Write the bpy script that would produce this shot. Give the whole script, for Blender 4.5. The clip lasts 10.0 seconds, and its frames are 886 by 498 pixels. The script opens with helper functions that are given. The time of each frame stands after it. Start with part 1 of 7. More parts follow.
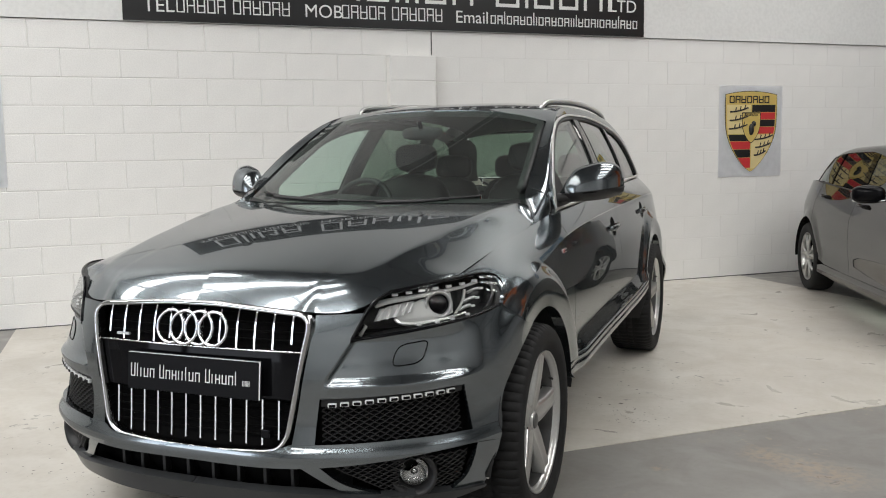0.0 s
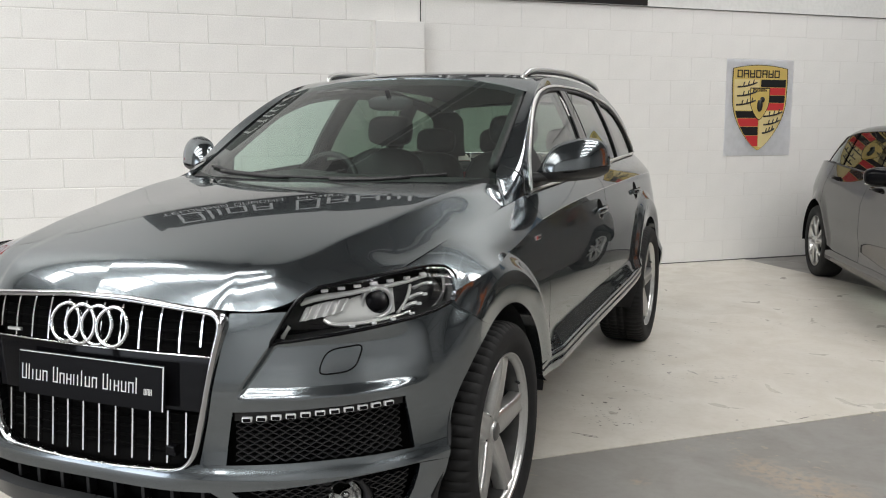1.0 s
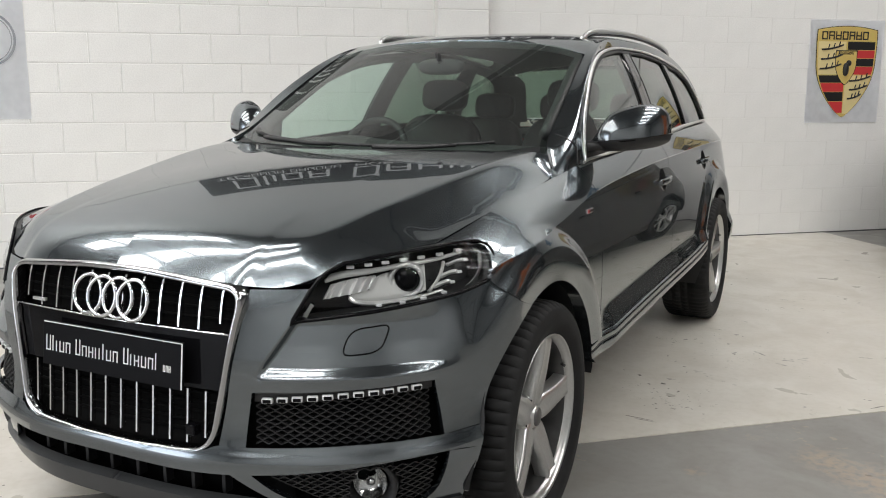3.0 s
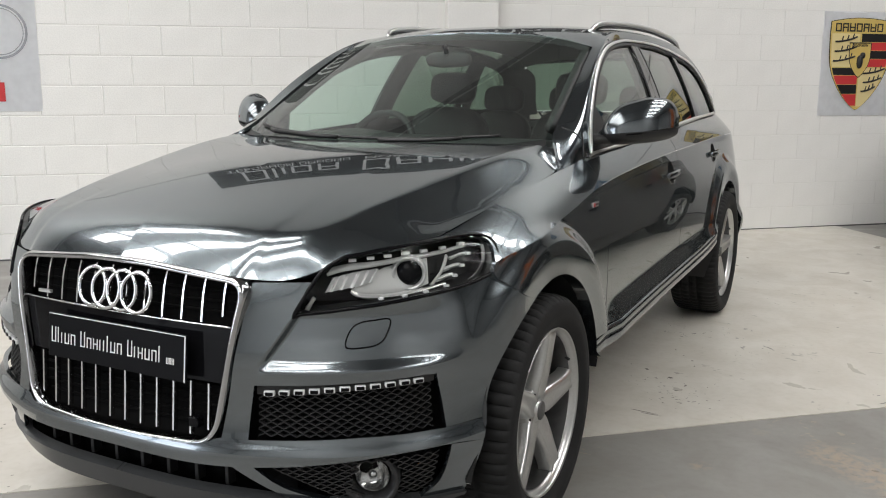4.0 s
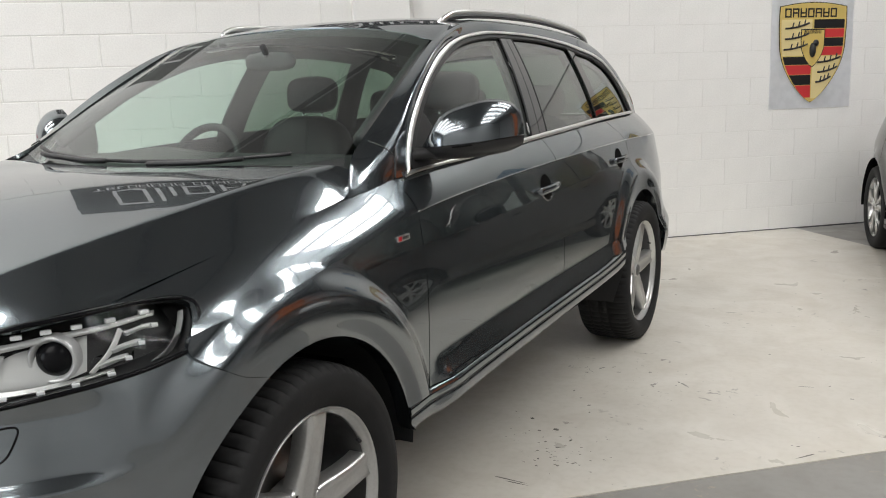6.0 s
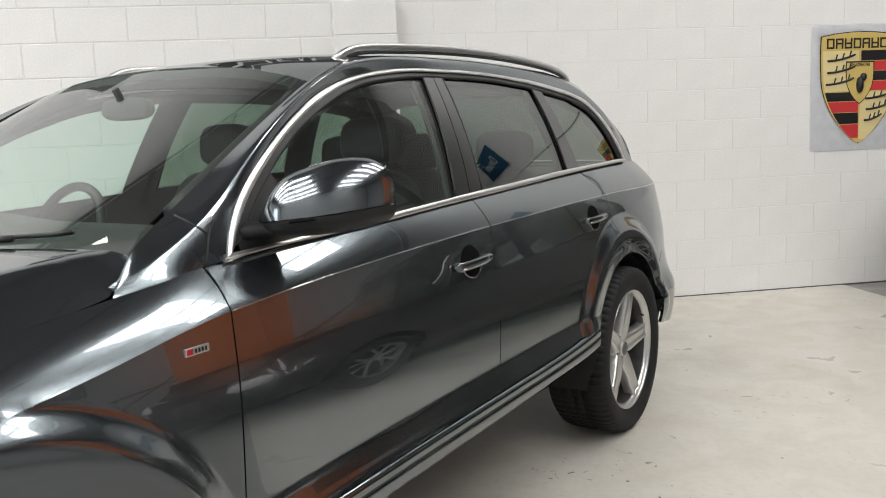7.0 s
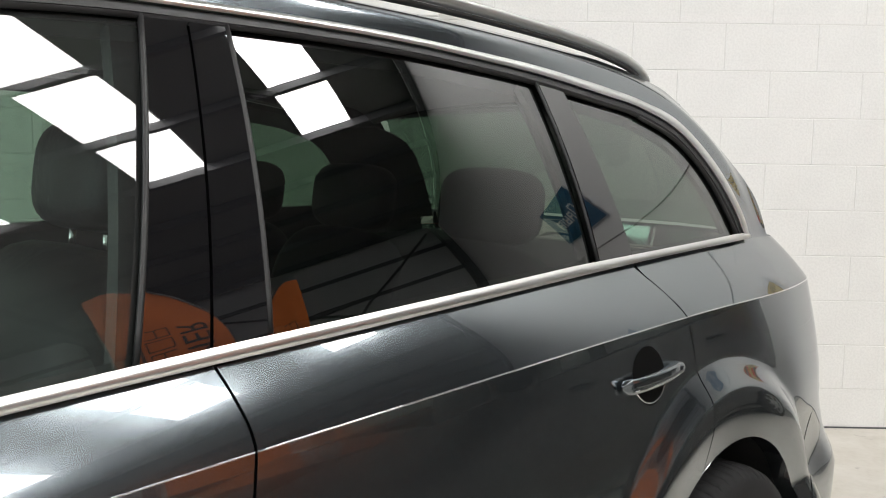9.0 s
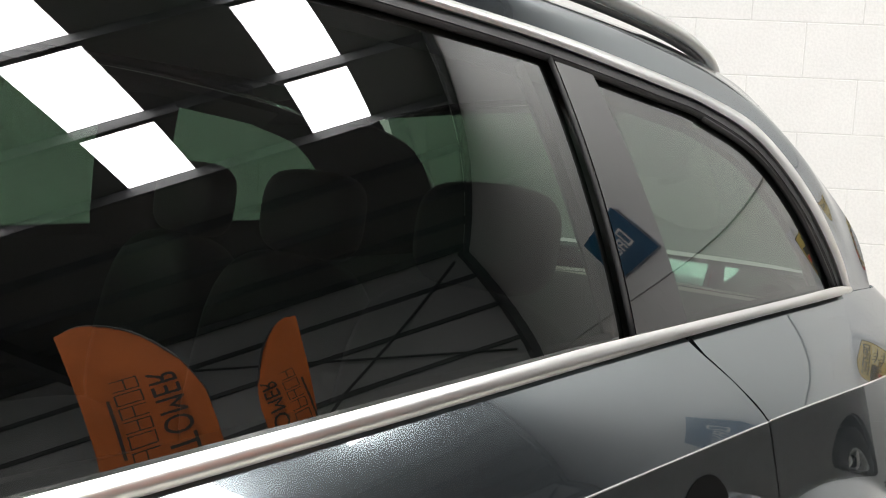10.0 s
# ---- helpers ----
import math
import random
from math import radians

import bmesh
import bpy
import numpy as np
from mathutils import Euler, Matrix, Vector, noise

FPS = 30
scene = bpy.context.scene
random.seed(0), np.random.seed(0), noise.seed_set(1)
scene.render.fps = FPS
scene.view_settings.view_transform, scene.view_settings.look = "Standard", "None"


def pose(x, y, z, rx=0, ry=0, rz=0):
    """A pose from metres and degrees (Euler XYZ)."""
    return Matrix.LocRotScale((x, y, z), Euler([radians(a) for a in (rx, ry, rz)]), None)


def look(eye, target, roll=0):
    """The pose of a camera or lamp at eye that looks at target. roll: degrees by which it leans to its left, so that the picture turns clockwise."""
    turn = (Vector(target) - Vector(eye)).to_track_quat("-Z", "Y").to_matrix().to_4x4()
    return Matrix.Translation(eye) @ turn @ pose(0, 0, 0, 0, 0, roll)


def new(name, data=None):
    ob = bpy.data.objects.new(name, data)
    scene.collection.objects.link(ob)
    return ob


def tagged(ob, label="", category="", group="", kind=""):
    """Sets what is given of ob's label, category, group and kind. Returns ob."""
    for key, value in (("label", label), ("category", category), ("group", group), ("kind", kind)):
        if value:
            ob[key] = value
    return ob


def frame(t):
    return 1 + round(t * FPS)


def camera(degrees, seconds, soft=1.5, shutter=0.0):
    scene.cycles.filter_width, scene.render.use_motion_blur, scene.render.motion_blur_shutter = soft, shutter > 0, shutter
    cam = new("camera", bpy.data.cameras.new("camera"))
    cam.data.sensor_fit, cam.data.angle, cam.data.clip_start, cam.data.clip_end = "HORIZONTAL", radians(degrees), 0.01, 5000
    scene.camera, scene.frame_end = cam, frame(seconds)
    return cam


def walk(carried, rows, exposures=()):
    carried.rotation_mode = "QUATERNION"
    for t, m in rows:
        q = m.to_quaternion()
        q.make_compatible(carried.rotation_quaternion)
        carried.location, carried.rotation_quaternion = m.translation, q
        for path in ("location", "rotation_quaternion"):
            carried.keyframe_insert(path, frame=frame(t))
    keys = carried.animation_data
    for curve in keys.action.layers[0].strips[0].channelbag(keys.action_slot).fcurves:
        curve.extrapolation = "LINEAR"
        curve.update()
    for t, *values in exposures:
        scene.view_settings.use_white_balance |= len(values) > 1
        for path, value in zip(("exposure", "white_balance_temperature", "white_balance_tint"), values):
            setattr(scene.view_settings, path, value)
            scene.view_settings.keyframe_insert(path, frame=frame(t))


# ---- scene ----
# ---------------------------------------------------------------- camera
cam = camera(53.64, 10.0, soft=1.05)
ROWS = [
    (0, (1.793, -3.158, 1.402), 21.44, -6.33, -0.90),
    (0.5, (1.762, -2.926, 1.395), 21.75, -7.61, -1.06),
    (1, (1.816, -2.695, 1.397), 21.98, -8.05, -0.06),
    (1.5, (1.772, -2.553, 1.399), 22.84, -8.95, 0.36),
    (2, (1.794, -2.521, 1.404), 25.88, -10.13, 0.17),
    (2.5, (1.830, -2.508, 1.400), 26.46, -10.16, 0.09),
    (4, (1.867, -2.484, 1.403), 27.61, -10.84, 0.09),
    (4.5, (1.917, -2.456, 1.404), 27.89, -10.84, -0.11),
    (5, (1.974, -2.313, 1.387), 28.29, -10.95, -1.49),
    (5.5, (2.016, -1.977, 1.399), 27.16, -11.02, -1.79),
    (6, (2.138, -1.589, 1.393), 27.55, -10.62, -1.84),
    (6.2, (2.180, -1.422, 1.407), 27.94, -9.65, -1.74),
    (7.3, (2.294, -0.396, 1.416), 34.98, -7.96, -1.00),
    (7.5, (2.256, -0.180, 1.456), 38.00, -8.84, 0.74),
    (8, (2.048, 0.313, 1.418), 39.59, -8.13, 1.50),
    (8.5, (1.881, 0.829, 1.383), 40.64, -7.88, 1.19),
    (9, (1.676, 1.272, 1.412), 41.80, -6.43, 0.83),
    (9.5, (1.400, 1.641, 1.413), 42.37, -5.41, 2.01),
    (10, (1.371, 1.789, 1.409), 45.00, -5.88, 2.90),
]


def eye_pose(e, yaw, pitch, roll):
    """Eye, yaw to the left of +y, pitch up and roll as look() takes it."""
    a, p = radians(yaw), radians(pitch)
    ahead = Vector((-math.sin(a) * math.cos(p), math.cos(a) * math.cos(p), math.sin(p)))
    return look(e, Vector(e) + ahead, roll)


EXPOSURES = [(0, -0.34), (0.6, -0.22), (1.5, -0.20), (2.5, -0.23), (4.5, -0.24), (6, -0.08), (7.5, 0.0), (8, 0.12), (9, 0.20), (10, 0.40)]
walk(cam, [(t, eye_pose(e, yaw, pitch, roll)) for t, e, yaw, pitch, roll in ROWS], EXPOSURES)

# ---------------------------------------------------------------- the hall's frame
# u runs along the block wall, v away from it into the hall, z up
HALL = radians(41.08)
CU, SU = math.cos(HALL), math.sin(HALL)
HALL_M = Matrix(((CU, SU, 0, 0), (SU, -CU, 0, 5.727), (0, 0, 1, 0), (0, 0, 0, 1)))
U_WEST, U_EAST, V_SOUTH = -12.5, 9.5, 13.0
U_RIDGE, Z_RIDGE, Z_EAVES = -2.5, 6.55, 5.95
SKY_V = (1.33, 3.35, 5.37, 7.39, 9.41, 11.43)
SKY_W, SKY_EAST, SKY_WEST = 0.70, (0.0, 3.9), (-10.5, -4.55)
PURLIN = 1.3
DOOR_V, DOOR_Z = (5.4, 9.4), 3.8


def hall(u, v, z):
    return HALL_M @ Vector((u, v, z))


def roof_z(u):
    if u > U_RIDGE:
        return Z_RIDGE + (Z_EAVES - Z_RIDGE) * (u - U_RIDGE) / (U_EAST - U_RIDGE)
    return Z_RIDGE + (Z_EAVES - Z_RIDGE) * (U_RIDGE - u) / (U_RIDGE - U_WEST)


# ---------------------------------------------------------------- world and lights
world = bpy.data.worlds.new("world")
scene.world = world
world.use_nodes = True
wn = world.node_tree.nodes
sky = wn.new("ShaderNodeTexSky")
sky.sky_type, sky.sun_disc = "NISHITA", False
sky.sun_elevation, sky.sun_rotation = radians(40), radians(200)
world.node_tree.links.new(sky.outputs["Color"], wn["Background"].inputs["Color"])
wn["Background"].inputs["Strength"].default_value = 0.12

SKYLIGHT_POWER = 172.0


def skylight_lamp(u0, u1, v, width):
    """Daylight of one strip of roof lights, in its opening."""
    data = bpy.data.lights.new("roof_light", "AREA")
    data.shape, data.energy, data.color = "RECTANGLE", SKYLIGHT_POWER * (u1 - u0) / 5.5, (1.0, 0.985, 0.95)
    data.size, data.size_y = math.hypot(u1 - u0, roof_z(u1) - roof_z(u0)), width
    lamp = new("roof_light", data)
    a, b = hall(u0, v, roof_z(u0) + 0.02), hall(u1, v, roof_z(u1) + 0.02)
    x = (b - a).normalized()
    y = (HALL_M.to_3x3() @ Vector((0, 1, 0))).normalized()
    z = x.cross(y)
    if z.z < 0:
        y, z = -y, -z
    m = Matrix((x, y, z)).transposed().to_4x4()
    m.translation = (a + b) / 2
    lamp.matrix_world = m
    return lamp


for v_sky in SKY_V:
    skylight_lamp(SKY_EAST[0] + (0.7 if v_sky < 2 else 0.0), SKY_EAST[1], v_sky, SKY_W)
    skylight_lamp(SKY_WEST[0], SKY_WEST[1] - (1.15 if v_sky < 2 else 0.0), v_sky, SKY_W)

# daylight that comes in through the open vehicle doorway behind the walk
data = bpy.data.lights.new("doorway_light", "AREA")
data.shape, data.energy, data.color = "RECTANGLE", 190.0, (0.84, 0.90, 1.0)
data.size, data.size_y = DOOR_V[1] - DOOR_V[0], DOOR_Z
doorway = hall(U_WEST + 0.02, sum(DOOR_V) / 2, DOOR_Z / 2)
new("doorway_light", data).matrix_world = look(doorway, doorway + HALL_M.to_3x3() @ Vector((1, 0, 0)))

# ---------------------------------------------------------------- materials


def mat(name, color=(0.5, 0.5, 0.5), rough=0.5, metal=0.0, **more):
    m = bpy.data.materials.new(name)
    m.use_nodes = True
    b = m.node_tree.nodes["Principled BSDF"]
    b.inputs["Base Color"].default_value = (*color, 1)
    b.inputs["Roughness"].default_value = rough
    b.inputs["Metallic"].default_value = metal
    for key, value in more.items():
        b.inputs[key.replace("_", " ")].default_value = value
    return m


def link(m, a, b):
    m.node_tree.links.new(a, b)


def tex(m, kind, **inputs):
    n = m.node_tree.nodes.new(kind)
    for key, value in inputs.items():
        n.inputs[key.replace("_", " ")].default_value = value
    return n


def coords(m, out="Object"):
    return m.node_tree.nodes.new("ShaderNodeTexCoord").outputs[out]


def ramp(m, source, stops):
    n = m.node_tree.nodes.new("ShaderNodeValToRGB")
    e = n.color_ramp.elements
    while len(e) < len(stops):
        e.new(0.5)
    for el, (pos, col) in zip(e, stops):
        el.position, el.color = pos, (*col, 1) if len(col) == 3 else col
    link(m, source, n.inputs["Fac"])
    return n.outputs["Color"]


def mixed(m, fac, a, b, mode="MIX"):
    n = m.node_tree.nodes.new("ShaderNodeMix")
    n.data_type, n.blend_type = "RGBA", mode
    for sock, value in (("Factor", fac), ("A", a), ("B", b)):
        s = next(i for i in n.inputs if i.name == sock and i.type == ("VALUE" if sock == "Factor" else "RGBA"))
        if hasattr(value, "links"):
            link(m, value, s)
        else:
            s.default_value = value
    return next(o for o in n.outputs if o.type == "RGBA")


def principled(m):
    return m.node_tree.nodes["Principled BSDF"]


def bumped(m, height, strength=0.2, distance=0.01):
    n = m.node_tree.nodes.new("ShaderNodeBump")
    n.inputs["Strength"].default_value, n.inputs["Distance"].default_value = strength, distance
    link(m, height, n.inputs["Height"])
    link(m, n.outputs["Normal"], principled(m).inputs["Normal"])


def grained(name, color, rough=0.6, vary=0.08, size=6.0, fine=60.0, bump=0.15, metal=0.0):
    """A surface with a slow stain and a fine grain."""
    m = mat(name, color, rough, metal)
    co = coords(m)
    slow, quick = tex(m, "ShaderNodeTexNoise", Scale=size, Detail=4.0), tex(m, "ShaderNodeTexNoise", Scale=fine, Detail=6.0)
    for n in (slow, quick):
        link(m, co, n.inputs["Vector"])
    lo, hi = tuple(c * (1 - vary) for c in color), tuple(min(1, c * (1 + vary)) for c in color)
    base = ramp(m, slow.outputs["Fac"], [(0.3, lo), (0.7, hi)])
    speck = ramp(m, quick.outputs["Fac"], [(0.35, (0.9, 0.9, 0.9)), (0.6, (1, 1, 1))])
    link(m, mixed(m, 0.6, base, speck, "MULTIPLY"), principled(m).inputs["Base Color"])
    bumped(m, quick.outputs["Fac"], bump, 0.004)
    return m


WHITE_BLOCK = grained("painted_block", (0.86, 0.852, 0.832), 0.62, 0.03, 2.5, 90, 0.24)
MORTAR = grained("painted_mortar", (0.79, 0.78, 0.755), 0.7, 0.04, 3, 80, 0.4)
CLADDING = grained("white_cladding", (0.80, 0.80, 0.79), 0.45, 0.02, 1.0, 30, 0.05)
STEEL = grained("dark_steel", (0.09, 0.09, 0.095), 0.55, 0.2, 2, 40, 0.1)
ROOF = grained("grey_roof_sheet", (0.14, 0.137, 0.135), 0.6, 0.1, 0.6, 20, 0.05)
GREY_WALL = grained("grey_sheet_wall", (0.50, 0.50, 0.50), 0.6, 0.08, 0.8, 20, 0.05)


def floor_paint(name, color, under, worn, rough, bare=()):
    """Painted concrete: slow stains, scuffs, worn specks that show the layer under it, and tyre marks."""
    m = mat(name, color, rough)
    co = coords(m)
    n = {}
    for key, scale, detail, dist in (("slow", 0.9, 4.0, 0.3), ("mid", 3.2, 6.0, 0.8), ("fine", 30.0, 8.0, 0.2), ("patch", 1.3, 3.0, 0.6), ("speck", 17.0, 3.0, 1.0)):
        n[key] = tex(m, "ShaderNodeTexNoise", Scale=scale, Detail=detail, Distortion=dist)
        link(m, co, n[key].inputs["Vector"])
    dim = lambda f: tuple(c * f for c in color)
    base = ramp(m, n["slow"].outputs["Fac"], [(0.3, dim(0.90)), (0.7, dim(1.05))])
    base = mixed(m, 0.55, base, ramp(m, n["mid"].outputs["Fac"], [(0.32, (0.86, 0.84, 0.81)), (0.62, (1, 1, 1))]), "MULTIPLY")
    base = mixed(m, 0.5, base, ramp(m, n["fine"].outputs["Fac"], [(0.3, (0.88, 0.87, 0.85)), (0.55, (1, 1, 1))]), "MULTIPLY")
    # worn specks, thick only inside some patches
    mask = n["patch"].outputs["Fac"]
    where = ramp(m, mask, [(0.52, (0, 0, 0)), (0.68, (1, 1, 1))])
    bits = ramp(m, n["speck"].outputs["Fac"], [(worn, (0, 0, 0)), (worn + 0.03, (1, 1, 1))])
    both = mixed(m, 1.0, where, bits, "MULTIPLY")
    base = mixed(m, both, base, (*under, 1))
    # places worn through to the brown concrete, with a ragged edge and dark crumbs
    for x, y, r in bare:
        far = m.node_tree.nodes.new("ShaderNodeVectorMath")
        far.operation = "DISTANCE"
        link(m, co, far.inputs[0])
        far.inputs[1].default_value = (x, y, 0.0)
        near = ramp(m, far.outputs["Value"], [(0.0, (1, 1, 1)), (r, (0, 0, 0))])
        ragged = ramp(m, mixed(m, 1.0, near, ramp(m, n["fine"].outputs["Fac"], [(0.35, (0.1, 0.1, 0.1)), (0.60, (1, 1, 1))]), "MULTIPLY"), [(0.12, (0, 0, 0)), (0.75, (0.60, 0.60, 0.60))])
        base = mixed(m, ragged, base, (0.37, 0.28, 0.20, 1))
        crumbs = mixed(m, 1.0, near, ramp(m, n["speck"].outputs["Fac"], [(0.63, (0, 0, 0)), (0.69, (0.8, 0.8, 0.8))]), "MULTIPLY")
        base = mixed(m, crumbs, base, (0.10, 0.08, 0.065, 1))
    link(m, base, principled(m).inputs["Base Color"])
    link(m, ramp(m, n["mid"].outputs["Fac"], [(0.3, (rough + 0.18,) * 3), (0.7, (rough - 0.04,) * 3)]), principled(m).inputs["Roughness"])
    bumped(m, n["fine"].outputs["Fac"], 0.05, 0.003)
    return m


FLOOR_GREY = floor_paint("grey_floor_paint", (0.255, 0.246, 0.232), (0.33, 0.285, 0.225), 0.63, 0.34, ((1.72, 0.99, 0.16), (1.86, 0.90, 0.20), (2.02, 0.80, 0.24), (1.30, 0.66, 0.06)))
FLOOR_WHITE = floor_paint("white_floor_paint", (0.61, 0.58, 0.525), (0.11, 0.10, 0.09), 0.655, 0.30)

CHIPPED = grained("bare_dark_concrete", (0.11, 0.10, 0.088), 0.7, 0.3, 20, 90, 0.1)

# ---------------------------------------------------------------- mesh helpers


def mesh_of(name, verts, faces, material=None, smooth=False):
    me = bpy.data.meshes.new(name)
    me.from_pydata([tuple(v) for v in verts], [], [tuple(f) for f in faces])
    me.update()
    if material:
        me.materials.append(material)
    if smooth:
        me.polygons.foreach_set("use_smooth", [True] * len(me.polygons))
    return me


def part(name, bm, material, parent=None, label="", smooth=False):
    """Links a bmesh as one mesh object, under a thing or a part if given."""
    me = bpy.data.meshes.new(name)
    bm.to_mesh(me)
    bm.free()
    me.materials.append(material)
    if smooth:
        me.polygons.foreach_set("use_smooth", [True] * len(me.polygons))
    ob = new(name, me)
    ob.parent = parent
    if label:
        ob["label"] = label
    return ob


def box(bm, lo, hi, m=None, bevel=0.0):
    """Adds a box between two corners, its edges bevelled if asked."""
    size = [b - a for a, b in zip(lo, hi)]
    mid = [(a + b) / 2 for a, b in zip(lo, hi)]
    t = Matrix.Translation(mid) @ Matrix.Diagonal((*size, 1))
    r = bmesh.ops.create_cube(bm, size=1.0, matrix=t)
    verts = r["verts"]
    if bevel:
        edges = list({e for v in verts for e in v.link_edges})
        b = bmesh.ops.bevel(bm, geom=edges, offset=bevel, segments=2, affect="EDGES", profile=0.6)
        verts = list({v for f in b["faces"] for v in f.verts} | {v for v in verts if v.is_valid})
    if m is not None:
        bmesh.ops.transform(bm, matrix=m, verts=verts)
    return verts


def box_part(name, lo, hi, material, parent=None, m=None, bevel=0.0, label=""):
    bm = bmesh.new()
    box(bm, lo, hi, m, bevel)
    return part(name, bm, material, parent, label)


def hall_box(name, lo, hi, material, parent=None, bevel=0.0, kind="", label="", category=""):
    ob = box_part(name, lo, hi, material, parent, HALL_M, bevel, label)
    return tagged(ob, label, category, "", kind)


def empty(name, label="", category="", group="", kind="", m=None):
    ob = new(name)
    if m is not None:
        ob.matrix_world = m
    return tagged(ob, label, category, group, kind)


# ---------------------------------------------------------------- the hall
WHITE_U0, WHITE_U1, WHITE_V = -5.42, 1.78, 4.327
tagged(hall_box("floor", (U_WEST - 0.3, -0.3, -0.2), (U_EAST + 0.3, V_SOUTH + 0.3, 0.0), FLOOR_GREY), "grey painted concrete floor with scuffs", "floor", kind="structure")
tagged(hall_box("floor_marking", (WHITE_U0, 0.0, -0.01), (WHITE_U1, WHITE_V, 0.004), FLOOR_WHITE), "worn white painted bay on the concrete floor", "floor", kind="structure")

# dark chips and scrapes in the white paint
chip_rng = random.Random(5)
chips = []
for x, y, size in ((0.839, 1.661, 0.014), (0.915, 1.551, 0.010), (0.970, 1.588, 0.016), (1.062, 1.504, 0.015), (0.892, 2.047, 0.007), (0.949, 1.971, 0.008), (1.010, 1.899, 0.011), (1.038, 1.817, 0.008), (1.868, 1.784, 0.010), (2.025, 2.395, 0.010), (1.928, 2.531, 0.008), (1.867, 4.768, 0.012), (1.623, 2.921, 0.009)):
    chips.append((x, y, size, size * chip_rng.uniform(0.4, 0.7), chip_rng.uniform(0, 3)))
for x, y, length, turn in ((1.836, 2.486, 0.036, 0.2), (1.315, 3.677, 0.036, 0.35), (1.321, 3.433, 0.022, 0.3), (0.975, 1.091, 0.070, -0.08), (1.010, 1.075, 0.045, -0.05), (1.90, 1.70, 0.05, 0.9)):
    chips.append((x, y, length, 0.0035, turn))
for cx, cy, spread, count, big in ((1.06, 1.34, 0.075, 46, 0.006), (0.97, 1.50, 0.12, 30, 0.004), (-1.20, -0.12, 0.20, 70, 0.006), (-0.95, -0.38, 0.14, 30, 0.005), (1.20, 2.15, 0.14, 24, 0.004), (1.7, 3.6, 0.9, 60, 0.004), (0.9, 3.6, 0.8, 30, 0.004)):
    for _ in range(count):
        s = big * chip_rng.uniform(0.35, 1.3)
        chips.append((chip_rng.gauss(cx, spread), chip_rng.gauss(cy, spread), s, s * chip_rng.uniform(0.25, 0.7), chip_rng.uniform(-0.5, 0.8)))
verts, faces = [], []
for x, y, ra, rb, turn in chips:
    k0, corners = len(verts), 9
    for k in range(corners):
        w = 2 * math.pi * k / corners
        f = chip_rng.uniform(0.6, 1.15)
        px, py = ra * f * math.cos(w), rb * f * math.sin(w)
        verts.append((x + px * math.cos(turn) - py * math.sin(turn), y + px * math.sin(turn) + py * math.cos(turn), 0.0046))
    faces.append(range(k0, k0 + corners))
tagged(new("paint_chips", mesh_of("paint_chips", verts, faces, CHIPPED)), "dark chips and scrapes in the white floor paint", "floor wear", kind="stuff")
# ---------------------------------------------------------------- curves and sheets


def mono(xs, ys):
    """A smooth curve through knots that never overshoots them."""
    xs, ys = np.asarray(xs, float), np.asarray(ys, float)
    h = np.diff(xs)
    d = np.diff(ys) / h
    m = np.zeros(len(xs))
    for i in range(1, len(xs) - 1):
        if d[i - 1] * d[i] > 0:
            a, b = 2 * h[i] + h[i - 1], h[i] + 2 * h[i - 1]
            m[i] = (a + b) / (a / d[i - 1] + b / d[i])
    m[0], m[-1] = d[0], d[-1]

    def f(x):
        x = np.clip(np.asarray(x, float), xs[0], xs[-1])
        i = np.clip(np.searchsorted(xs, x) - 1, 0, len(xs) - 2)
        t = (x - xs[i]) / h[i]
        return ((1 + 2 * t) * (1 - t) ** 2 * ys[i] + t * (1 - t) ** 2 * h[i] * m[i]
                + t * t * (3 - 2 * t) * ys[i + 1] + t * t * (t - 1) * h[i] * m[i + 1])
    return f


def curve(points, n, smooth=True):
    """n points evenly along a Catmull-Rom curve (or polyline) through the given ones."""
    p = np.array(points, float)
    if smooth and len(p) > 2:
        q = np.vstack([2 * p[0] - p[1], p, 2 * p[-1] - p[-2]])
        t = np.linspace(0, 1, 24, endpoint=False)[:, None]
        rows = []
        for i in range(1, len(q) - 2):
            a, b, c, d = q[i - 1:i + 3]
            rows.append(0.5 * (2 * b + (c - a) * t + (2 * a - 5 * b + 4 * c - d) * t ** 2 + (3 * b - a - 3 * c + d) * t ** 3))
        p = np.vstack(rows + [p[-1:]])
    s = np.r_[0, np.cumsum(np.linalg.norm(np.diff(p, axis=0), axis=1))]
    w = np.linspace(0, s[-1], n)
    return np.stack([np.interp(w, s, p[:, k]) for k in range(p.shape[1])], 1)


def coons(bottom, top, left, right):
    """A patch between four curves: bottom and top run the same way, left and right from bottom to top."""
    n, m = len(bottom), len(left)
    u, v = np.linspace(0, 1, n)[:, None, None], np.linspace(0, 1, m)[None, :, None]
    ruled = (1 - v) * bottom[:, None] + v * top[:, None] + (1 - u) * left[None] + u * right[None]
    corner = (1 - u) * (1 - v) * bottom[0] + u * (1 - v) * bottom[-1] + (1 - u) * v * top[0] + u * v * top[-1]
    return ruled - corner


